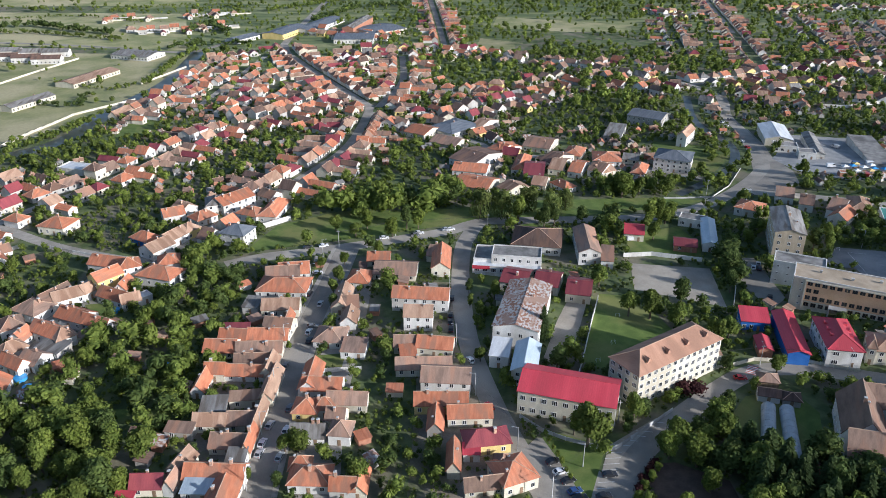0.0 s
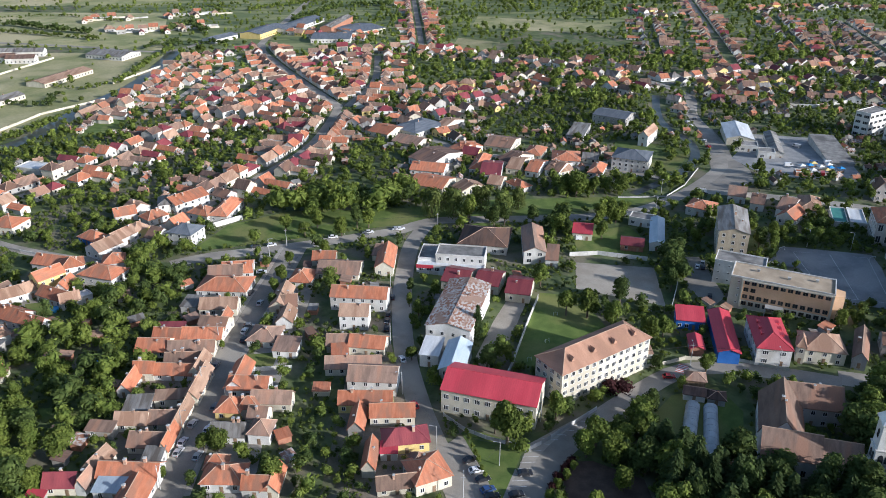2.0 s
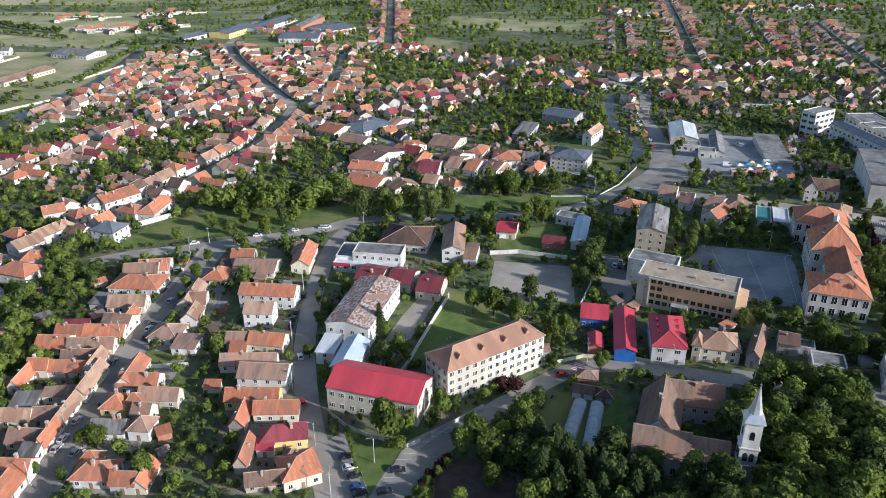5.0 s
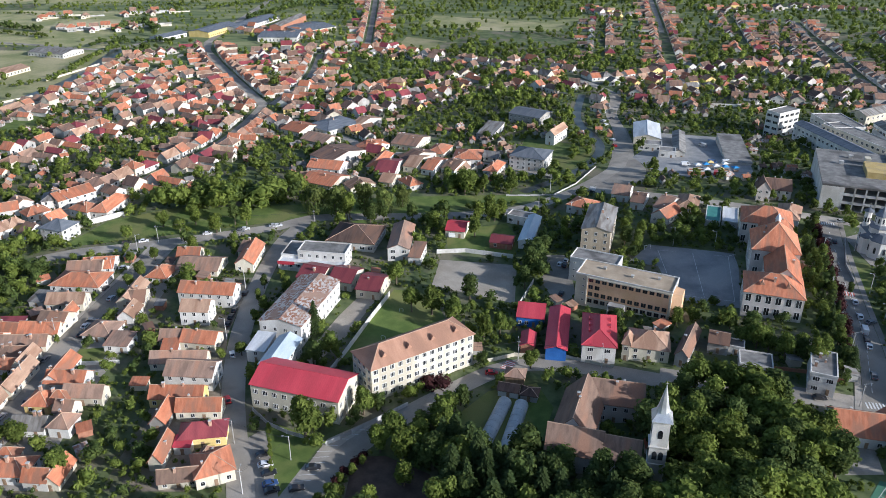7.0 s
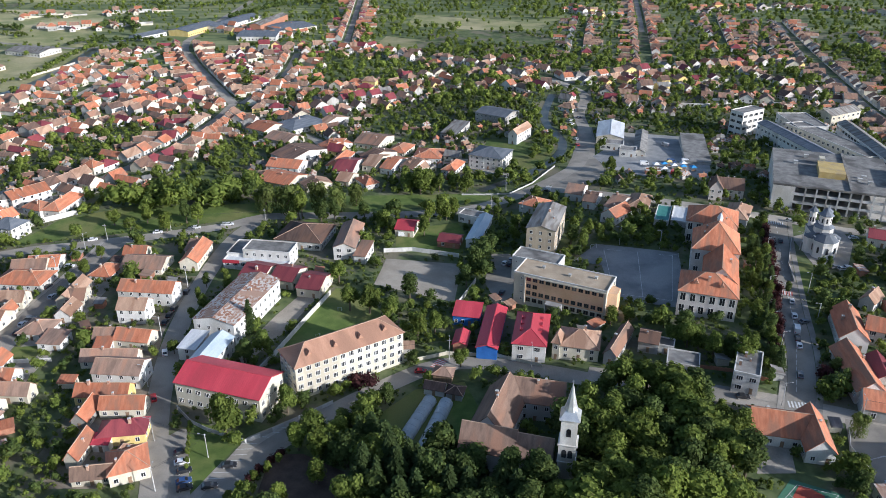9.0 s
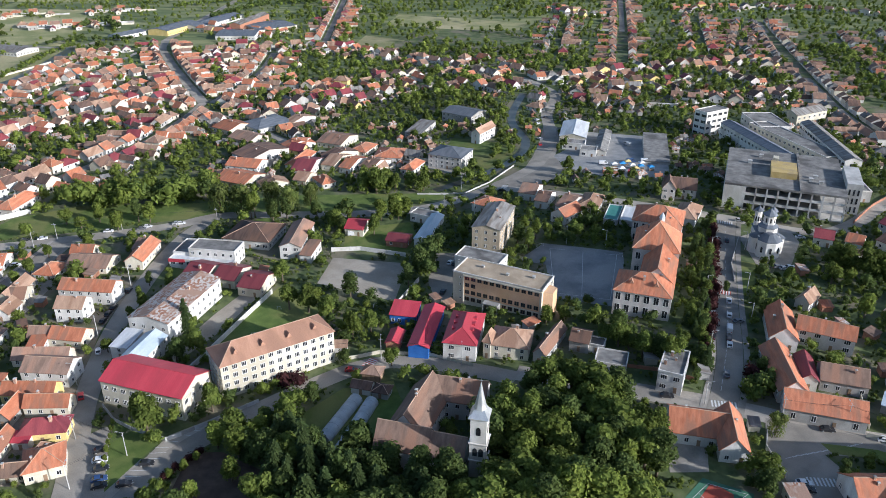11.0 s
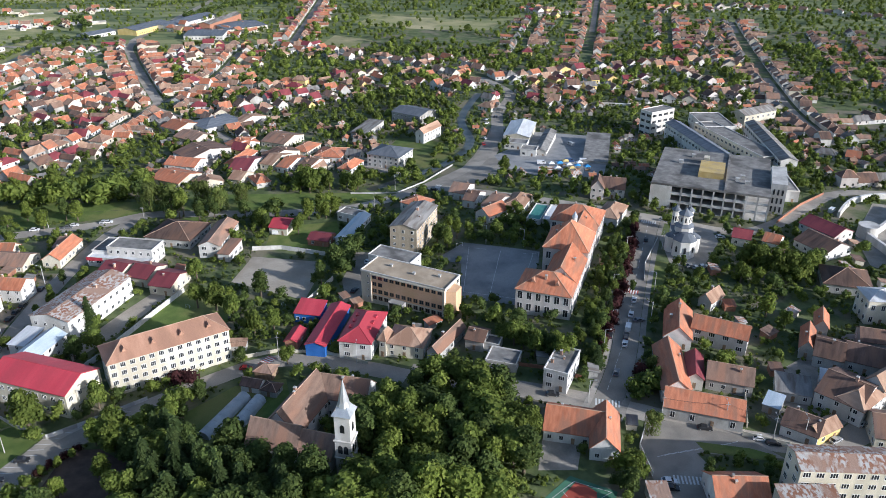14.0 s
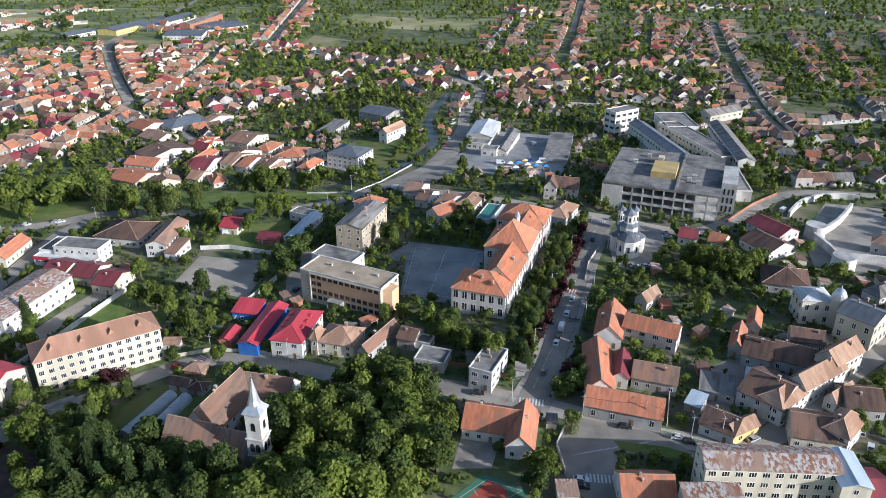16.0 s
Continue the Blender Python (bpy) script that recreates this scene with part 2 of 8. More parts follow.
    "bluetarp": surf("blue_plastic", (0.05, 0.25, 0.55), (0.08, 0.32, 0.62), 0.5, 0.4, 0.1),
    "pool_water": surf("pool_water", (0.14, 0.42, 0.48), (0.20, 0.50, 0.55), 0.5, 0.08, 0.1, spec=0.5),
    # leaves
    "leaf": leafy("leaves_broad", (0.084, 0.116, 0.024), (0.156, 0.194, 0.042)),
    "leaf_light": leafy("leaves_light", (0.114, 0.152, 0.027), (0.188, 0.228, 0.048)),
    "leaf_dark": leafy("leaves_dark", (0.058, 0.087, 0.025), (0.106, 0.141, 0.039)),
    "needle": leafy("needles", (0.040, 0.064, 0.022), (0.076, 0.106, 0.036)),
    "willow": leafy("leaves_willow", (0.085, 0.115, 0.028), (0.15, 0.175, 0.05)),
    "redleaf": leafy("leaves_purple", (0.045, 0.018, 0.020), (0.08, 0.032, 0.03)),
}
CAR = {k: surf("car_paint_" + k, c, c, 1, 0.3, 0, vary=0.04, spec=0.6, metal=0.1) for k, c in
       {"white": (0.72, 0.72, 0.72), "silver": (0.42, 0.43, 0.44), "black": (0.025, 0.026, 0.03), "blue": (0.04, 0.08, 0.20), "red": (0.42, 0.03, 0.03), "grey": (0.15, 0.155, 0.165)}.items()}


# ---- mesh helpers ----
class Geo:
    """Collects vertices and faces of one mesh."""

    def __init__(self):
        self.v, self.f, self.s = [], [], []

    def add(self, verts, faces, slot=0):
        k = len(self.v)
        self.v += [tuple(p) for p in verts]
        self.f += [tuple(i + k for i in q) for q in faces]
        self.s += [slot] * len(faces)
        return self

    def box(self, x0, x1, y0, y1, z0, z1, slot=0):
        return self.add([(x0, y0, z0), (x1, y0, z0), (x1, y1, z0), (x0, y1, z0), (x0, y0, z1), (x1, y0, z1), (x1, y1, z1), (x0, y1, z1)],
                        [(3, 2, 1, 0), (4, 5, 6, 7), (0, 1, 5, 4), (1, 2, 6, 5), (2, 3, 7, 6), (3, 0, 4, 7)], slot)

    def prism(self, profile, a, b, slot=0, axis="x"):
        """A closed profile (two coordinates) drawn out from a to b along x or y."""
        n = len(profile)
        if axis == "x":
            vs = [(a, p, q) for p, q in profile] + [(b, p, q) for p, q in profile]
        else:
            vs = [(p, b, q) for p, q in profile] + [(p, a, q) for p, q in profile]
        fs = [tuple(range(n - 1, -1, -1)), tuple(range(n, 2 * n))] + [(i, (i + 1) % n, n + (i + 1) % n, n + i) for i in range(n)]
        return self.add(vs, fs, slot)

    def tube(self, p, q, r0, r1, n=6, slot=0):
        p, q = Vector(p), Vector(q)
        d = (q - p).normalized()
        u = d.orthogonal().normalized()
        w = d.cross(u)
        ring = [(math.cos(2 * math.pi * i / n), math.sin(2 * math.pi * i / n)) for i in range(n)]
        vs = [p + (u * c + w * s) * r0 for c, s in ring] + [q + (u * c + w * s) * r1 for c, s in ring]
        fs = [(i, (i + 1) % n, n + (i + 1) % n, n + i) for i in range(n)] + [tuple(range(n - 1, -1, -1)), tuple(range(n, 2 * n))]
        return self.add(vs, fs, slot)

    def lathe(self, profile, n=12, c=(0, 0), slot=0, turn=0.0):
        """Rings of (radius, z) round an upright axis at c."""
        vs = [(c[0] + r * math.cos(turn + 2 * math.pi * i / n), c[1] + r * math.sin(turn + 2 * math.pi * i / n), z) for r, z in profile for i in range(n)]
        fs = [(k * n + i, k * n + (i + 1) % n, (k + 1) * n + (i + 1) % n, (k + 1) * n + i) for k in range(len(profile) - 1) for i in range(n)]
        fs += [tuple(range(n - 1, -1, -1)), tuple((len(profile) - 1) * n + i for i in range(n))]
        return self.add(vs, fs, slot)

    def mesh(self, name, *mats):
        me = bpy.data.meshes.new(name)
        me.from_pydata(self.v, [], self.f)
        for m in mats:
            me.materials.append(m)
        if any(self.s):
            me.polygons.foreach_set("material_index", self.s)
        me.update()
        return me


def part(name, me, parent, label="", loc=None, rz=0.0):
    ob = new(name, me)
    ob.parent = parent
    if loc is not None:
        ob.location = loc
    if rz:
        ob.rotation_euler = (0, 0, rz)
    if label:
        ob["label"] = label
    return ob


def thing(name, x, y, rot=0.0, z=None, label="", category="", group="", kind="", me=None, scale=1.0):
    ob = new(name, me)
    ob.matrix_basis = pose(x, y, ground_z(x, y) if z is None else z, 0, 0, rot) @ Matrix.Scale(scale, 4)
    return tagged(ob, label, category, group, kind)


FOOT = []        # (x, y, half width, half depth, cos, sin) of everything that stands on the ground
LINES = []       # (points, half width) of streets and river


def claim(x, y, w, d, rot):
    a = radians(rot)
    FOOT.append((x, y, w / 2, d / 2, math.cos(a), math.sin(a)))


def taken(x, y, r):
    for fx, fy, hw, hd, c, s in FOOT:
        dx, dy = x - fx, y - fy
        if abs(dx) > hw + hd + r or abs(dy) > hw + hd + r:
            continue
        if abs(dx * c + dy * s) < hw + r and abs(dy * c - dx * s) < hd + r:
            return True
    return False


def near_line(x, y, r):
    for pts, hw in LINES:
        for (ax, ay), (bx, by) in zip(pts, pts[1:]):
            ex, ey = bx - ax, by - ay
            k = max(0.0, min(1.0, ((x - ax) * ex + (y - ay) * ey) / (ex * ex + ey * ey + 1e-9)))
            if (x - ax - k * ex) ** 2 + (y - ay - k * ey) ** 2 < (hw + r) ** 2:
                return True
    return False


# ---- ground and streets ----
def axis_steps(*spans):
    out = []
    for a, b, n in spans:
        out += [a + (b - a) * i / n for i in range(n)]
    return out + [spans[-1][1]]


gx = axis_steps((-2600, -400, 12), (-400, 600, 80), (600, 2800, 12))
gy = axis_steps((-400, 40, 6), (40, 640, 60), (640, 4200, 14))
g = Geo()
g.v = [(x, y, ground_z(x, y)) for y in gy for x in gx]
nx = len(gx)
g.f = [(j * nx + i, j * nx + i + 1, (j + 1) * nx + i + 1, (j + 1) * nx + i) for j in range(len(gy) - 1) for i in range(nx - 1)]
g.s = [0] * len(g.f)
tagged(new("ground", g.mesh("ground", MAT["ground"])), "grassy town ground with bare earth patches", "ground", kind="structure")


def smooth_line(pts, step=8.0):
    out = []
    for i in range(len(pts) - 1):
        p0, p1, p2, p3 = [Vector(pts[max(0, min(len(pts) - 1, i + k))]) for k in (-1, 0, 1, 2)]
        n = max(2, int((p2 - p1).length / step))
        for k in range(n):
            t = k / n
            out.append(0.5 * (2 * p1 + (p2 - p0) * t + (2 * p0 - 5 * p1 + 4 * p2 - p3) * t * t + (3 * p1 - p0 - 3 * p2 + p3) * t ** 3))
    return out + [Vector(pts[-1])]


def ribbon(name, pts, width, mat, lift, label, category="road", claim_it=True, kind="structure", shift=0.0):
    """A strip of ground surface along a line, laid over the terrain, with a small edge."""
    line = smooth_line(pts)
    if claim_it:
        LINES.append(([tuple(p) for p in line[::3]] + [tuple(line[-1])], width / 2))
    g = Geo()
    cols = (-0.5, -0.17, 0.17, 0.5)
    for i, p in enumerate(line):
        d = (line[min(i + 1, len(line) - 1)] - line[max(i - 1, 0)]).normalized()
        nrm = Vector((-d.y, d.x))
        for c in cols:
            q = p + nrm * (c * width + shift)
            g.v.append((q.x, q.y, ground_z(q.x, q.y) + lift))
    n = len(cols)
    for i in range(len(line) - 1):
        for k in range(n - 1):
            g.f.append((i * n + k + 1, i * n + k, (i + 1) * n + k, (i + 1) * n + k + 1))
    g.s = [0] * len(g.f)
    return tagged(new(name, g.mesh(name, MAT[mat])), label, category, kind=kind)


def patch(name, pts, mat, lift, label, category="ground", kind="structure", block=False):
    """A flat-lying area given by its corners, laid over the terrain."""
    bm = bmesh.new()
    f = bm.faces.new([bm.verts.new((x, y, 0)) for x, y in pts])
    if f.normal.z < 0 or f.calc_area() and (f.normal_update() or f.normal.z < 0):
        f.normal_flip()
    bmesh.ops.triangulate(bm, faces=bm.faces[:])
    for _ in range(5):
        long = [e for e in bm.edges if e.calc_length() > 14]
        if not long:
            break
        bmesh.ops.subdivide_edges(bm, edges=long, cuts=1)
        bmesh.ops.triangulate(bm, faces=[q for q in bm.faces if len(q.verts) > 3])
    for v in bm.verts:
        v.co.z = ground_z(v.co.x, v.co.y) + lift
    me = bpy.data.meshes.new(name)
    bm.to_mesh(me)
    bm.free()
    me.materials.append(MAT[mat])
    if block:
        OPEN.append([tuple(p) for p in pts])
    return tagged(new(name, me), label, category, kind=kind)


OPEN = []        # areas kept free of trees
CLEAR = []       # areas that even the groves leave open


def inside(x, y, poly):
    hit = False
    for (ax, ay), (bx, by) in zip(poly, poly[1:] + poly[:1]):
        if (ay > y) != (by > y) and x < (bx - ax) * (y - ay) / (by - ay) + ax:
            hit = not hit
    return hit


# ---- houses ----
def beam(g, p, q, r, slot=0):
    g.tube(p, q, r, r, 4, slot)


def roof_geo(w, d, h, kind, rise, along, o=0.45):
    """The roof of a body w x d: gable, hip, shed or flat, and its ridge caps or parapet. along: the ridge runs along x or y."""
    g, cap = Geo(), Geo()
    t = 0.18
    if along == "y":
        w, d = d, w
    if kind == "gable":
        sl = rise / (d / 2)
        e = h - o * sl
        L = w / 2 + 0.3
        g.v = [(x, p, q) for x in (-L, L) for p, q in ((-d / 2 - o, e), (0, h + rise), (d / 2 + o, e), (d / 2 + o, e + t), (0, h + rise + t * 1.2), (-d / 2 - o, e + t))]
        g.f = [(5, 4, 1, 0), (4, 3, 2, 1), (6, 7, 10, 11), (7, 8, 9, 10), (0, 1, 7, 6), (1, 2, 8, 7), (2, 3, 9, 8), (3, 4, 10, 9), (4, 5, 11, 10), (5, 0, 6, 11)]
        g.s = [0] * len(g.f)
        beam(cap, (-L, 0, h + rise + t), (L, 0, h + rise + t), 0.14)
    elif kind == "hip":
        W, D = w / 2 + o, d / 2 + o
        top = h + rise
        low = [(-W, -D, h - 0.12), (W, -D, h - 0.12), (W, D, h - 0.12), (-W, D, h - 0.12)]
        b = [(x, y, h + 0.04) for x, y, _ in low]
        sides = [(3, 2, 1, 0), (0, 1, 5, 4), (1, 2, 6, 5), (2, 3, 7, 6), (3, 0, 4, 7)]
        if w >= d:
            R = W - min(D, W * 0.98)
            r = [(-R - 0.01, 0, top), (R + 0.01, 0, top)]
            g.add(low + b + r, sides + [(4, 5, 9, 8), (6, 7, 8, 9), (5, 6, 9), (7, 4, 8)])
            edges = [(b[0], r[0]), (b[3], r[0]), (b[1], r[1]), (b[2], r[1]), (r[0], r[1])]
        else:
            S = D - min(W, D * 0.98)
            r = [(0, -S - 0.01, top), (0, S + 0.01, top)]
            g.add(low + b + r, sides + [(5, 6, 9, 8), (7, 4, 8, 9), (4, 5, 8), (6, 7, 9)])
            edges = [(b[0], r[0]), (b[1], r[0]), (b[2], r[1]), (b[3], r[1]), (r[0], r[1])]
        for p, q in edges:
            beam(cap, p, q, 0.13)
    elif kind == "shed":
        L = w / 2 + 0.25
        g.prism([(-d / 2 - o, h - 0.1), (d / 2 + o, h + rise), (d / 2 + o, h + rise + t), (-d / 2 - o, h - 0.1 + t)], -L, L)
    else:
        W, D = w / 2, d / 2
        g.box(-W + 0.25, W - 0.25, -D + 0.25, D - 0.25, h - 0.2, h + 0.02, 0)
        ring = [(-W - 0.1, -D - 0.1), (W + 0.1, -D - 0.1), (W + 0.1, D + 0.1), (-W - 0.1, D + 0.1)]
        inner = [(-W + 0.25, -D + 0.25), (W - 0.25, -D + 0.25), (W - 0.25, D - 0.25), (-W + 0.25, D - 0.25)]
        cap.v = [(x, y, z) for z in (h - 0.15, h + 0.45) for x, y in ring + inner]
        for i in range(4):
            j = (i + 1) % 4
            cap.f += [(i, j, 8 + j, 8 + i), (4 + j, 4 + i, 12 + i, 12 + j), (8 + i, 8 + j, 12 + j, 12 + i), (j, i, 4 + i, 4 + j)]
        cap.s = [0] * len(cap.f)
    if along == "y":
        for q in (g, cap):
            q.v = [(-y, x, z) for x, y, z in q.v]
    return g, cap


def wall_geo(w, d, h, kind, rise, along):
    g = Geo()
    if along == "y":
        w, d = d, w
    low = -1.2
    if kind == "gable":
        g.prism([(-d / 2, low), (d / 2, low), (d / 2, h - 0.02), (0, h + rise - 0.04), (-d / 2, h - 0.02)], -w / 2, w / 2)
    elif kind == "shed":
        g.prism([(-d / 2, low), (d / 2, low), (d / 2, h + rise - 0.06), (-d / 2, h - 0.06)], -w / 2, w / 2)
    else:
        g.box(-w / 2, w / 2, -d / 2, d / 2, low, h - 0.05 if kind == "hip" else h - 0.16)
    if along == "y":
        g.v = [(-y, x, z) for x, y, z in g.v]
    return g


def window_mesh(w, h, bars=1, frame="frame"):
    """A window on the plane y = 0 that looks to -y: frame and bars proud, panes set back, all one surface."""
    b = 0.09
    xs = [-w / 2, -w / 2 + b]
    for i in range(bars):
        x = -w / 2 + w * (i + 1) / (bars + 1)
        xs += [x - 0.04, x + 0.04]
    xs += [w / 2 - b, w / 2]
    zs = [0, b, h - b, h]
    front, back = -0.06, -0.012
    index, g = {}, Geo()

    def v(x, y, z):
        k = (round(x, 4), round(y, 4), round(z, 4))
        if k not in index:
            index[k] = len(g.v)
            g.v.append(k)
        return index[k]

    def quad(pts, slot):
        g.f.append(tuple(v(*p) for p in pts))
        g.s.append(slot)

    for i in range(len(xs) - 1):
        for j in range(3):
            pane = i % 2 == 1 and j == 1
            y = back if pane else front
            x0, x1, z0, z1 = xs[i], xs[i + 1], zs[j], zs[j + 1]
            quad([(x0, y, z0), (x1, y, z0), (x1, y, z1), (x0, y, z1)], 1 if pane else 0)
            if pane:
                quad([(x0, front, z0), (x1, front, z0), (x1, back, z0), (x0, back, z0)], 0)
                quad([(x0, back, z1), (x1, back, z1), (x1, front, z1), (x0, front, z1)], 0)
                quad([(x0, front, z0), (x0, back, z0), (x0, back, z1), (x0, front, z1)], 0)
                quad([(x1, back, z0), (x1, front, z0), (x1, front, z1), (x1, back, z1)], 0)
            if j == 0:
                quad([(x0, 0.02, z0), (x1, 0.02, z0), (x1, front, z0), (x0, front, z0)], 0)
            if j == 2:
                quad([(x0, front, z1), (x1, front, z1), (x1, 0.02, z1), (x0, 0.02, z1)], 0)
            if i == 0:
                quad([(x0, 0.02, z0), (x0, front, z0), (x0, front, z1), (x0, 0.02, z1)], 0)
            if i == len(xs) - 2:
                quad([(x1, front, z0), (x1, 0.02, z0), (x1, 0.02, z1), (x1, front, z1)], 0)
    return g.mesh("window", MAT[frame], MAT["glass"])


WIN = {"small": window_mesh(1.25, 1.5), "tall": window_mesh(1.4, 2.2), "wide": window_mesh(2.0, 1.6, 2), "school": window_mesh(1.7, 1.7, 2), "slot": window_mesh(0.8, 0.8, 0),
       "strip": window_mesh(3.4, 1.7, 2, "steel"), "brown": window_mesh(1.8, 1.7, 1, "wood"), "college": window_mesh(1.9, 3.0, 1)}
WSIZE = {"small": (1.25, 1.5), "tall": (1.4, 2.2), "wide": (2.0, 1.6), "school": (1.7, 1.7), "slot": (0.8, 0.8), "strip": (3.4, 1.7), "brown": (1.8, 1.7), "college": (1.9, 3.0)}
g = Geo()
g.box(-0.5, 0.5, -0.06, 0.02, 0, 2.1).box(-0.36, 0.36, -0.09, -0.055, 0.15, 1.95, 0).box(0.3, 0.36, -0.13, -0.085, 0.95, 1.1, 1)
DOOR = g.mesh("door", MAT["wood"], MAT["steel"])


def chimney_mesh(a, tall):
    g = Geo()
    g.box(-a / 2, a / 2, -a / 2, a / 2, -1.2, tall)
    g.box(-a / 2 - 0.08, a / 2 + 0.08, -a / 2 - 0.08, a / 2 + 0.08, tall, tall + 0.14, 1)
    g.tube((0, 0, tall + 0.14), (0, 0, tall + 0.4), 0.12, 0.12, 6, 2)
    return g.mesh("chimney", MAT["brick"], MAT["concrete"], MAT["steel"])


CHIM = [chimney_mesh(0.6, 1.3), chimney_mesh(0.8, 1.6), chimney_mesh(0.55, 0.9)]
ROOF_WORD = {"orange": "orange tiled", "brown": "aged brown tiled", "tan": "tan tiled", "dark": "dark brown tiled", "red": "red metal", "maroon": "maroon metal", "pink": "pinkish tiled", "grey": "grey cement",
             "slate": "blue-grey slate", "blue": "pale blue metal", "white": "white metal", "rust": "rusted metal", "felt": "grey felt", "teal": "teal green", "gravel": "beige gravel"}
WALL_WORD = {"w_white": "white", "w_cream": "cream", "w_yellow": "yellow", "w_peach": "peach", "w_beige": "beige", "w_pink": "pale pink", "w_grey": "grey plastered", "w_blue": "blue panelled", "w_brick": "brick", "wood": "wooden", "concrete": "concrete"}


def roof_top(w, d, h, kind, rise, along, lx, ly):
    """The height of the roof over a point of the plan."""
    if kind == "gable":
        return h + rise * (1 - abs(ly) / (d / 2)) if along == "x" else h + rise * (1 - abs(lx) / (w / 2))
    if kind == "hip":
        return h + rise * min(1, min((w / 2 - abs(lx)), (d / 2 - abs(ly))) / (min(w, d) / 2))
    if kind == "shed":
        return h + rise * (0.5 + ly / d)
    return h


def facade(top, w, d, rot, h, style, storeys, gap, base=1.0, door=True, skip_back=True, sides="fblr"):
    """Windows, one object each, on the walls of a thing."""
    ww, wh = WSIZE[style]
    sh = (h - 0.2) / storeys
    first = True
    for key, length, off, a in (("f", w, -d / 2, 0), ("r", d, w / 2, 90), ("b", w, -d / 2, 180), ("l", d, w / 2, 270)):
        if key not in sides:
            continue
        if skip_back and math.cos(radians(rot + a)) < -0.5:
            continue                       # the side away from the town square has plain walls
        n = int((length - 0.6) / gap)
        if n < 1:
            continue
        ca, sa = math.cos(radians(a)), math.sin(radians(a))
        for s in range(storeys):
            z = s * sh + min(base, sh - wh - 0.3)
            for i in range(n):
                u = (i - (n - 1) / 2) * (length / n)
                y0 = -(d / 2 if key in "fb" else w / 2) - 0.003
                loc = (u * ca - y0 * sa, u * sa + y0 * ca, z)
                if s == 0 and door and first and i == n // 2 and key == "f":
                    part("door", DOOR, top, "", (loc[0], loc[1], 0.05), radians(a))
                    first = False
                else:
                    part("window", WIN[style], top, "", loc, radians(a))


def house(x, y, w, d, rot, h=4.0, kind="gable", rise=2.6, roof="orange", wall="w_white", along="x", win="small", storeys=0, gap=3.2, chim=1, base=1.0, door=True,
          name="house", label="", category="house", group="", near=True, sides="fblr", lift=0.0):
    """A building: walls, roof, chimneys, windows and a door."""
    if not label:
        label = "%s house with %s %s roof%s" % (WALL_WORD[wall], {"gable": "a pitched", "hip": "a hipped", "shed": "a sloping", "flat": "a flat"}[kind], ROOF_WORD[roof], " and chimney" if chim and near else "")
    claim(x, y, w + 0.6, d + 0.6, rot)
    top = thing(name, x, y, rot, ground_z(x, y) + lift, label=label, category=category, group=group)
    part("wall", wall_geo(w, d, h, kind, rise, along).mesh("wall", MAT[wall]), top)
    second = MAT["ridge"] if kind != "flat" and roof in ("orange", "brown", "tan", "dark", "pink") else MAT["w_white"] if kind == "flat" else MAT[roof]
    rg, cap = roof_geo(w, d, h, kind, rise, along)
    part("roof", rg.mesh("roof", MAT[roof]), top)
    if cap.v:
        part("parapet" if kind == "flat" else "ridge_cap", cap.mesh("ridge_cap", second), top)
    rnd = random.Random(int(x * 13 + y * 7))
    for k in range(chim):
        lx, ly = rnd.uniform(-0.32, 0.32) * w, rnd.uniform(-0.2, 0.2) * d
        part("chimney", CHIM[rnd.randrange(3)], top, "", (lx, ly, roof_top(w, d, h, kind, rise, along, lx, ly)))
    if near:
        facade(top, w, d, rot, h, win, storeys or max(1, round(h / 3.2)), gap, base, door, sides=sides)
    return top


MASS = Geo()       # the uncounted houses of the distance
MASS_KEYS = []


def mass_slot(key):
    if key not in MASS_KEYS:
        MASS_KEYS.append(key)
    return MASS_KEYS.index(key)


def mass_box(x, y, w, d, a, h, key):
    c, sn, gz = math.cos(a), math.sin(a), ground_z(x, y)
    geo = Geo().box(-w / 2, w / 2, -d / 2, d / 2, -0.5, h)
    k = len(MASS.v)
    MASS.v += [(x + p * c - q * sn, y + p * sn + q * c, r + gz) for p, q, r in geo.v]
    MASS.f += [tuple(i + k for i in f) for f in geo.f]
    MASS.s += [mass_slot(key)] * 6


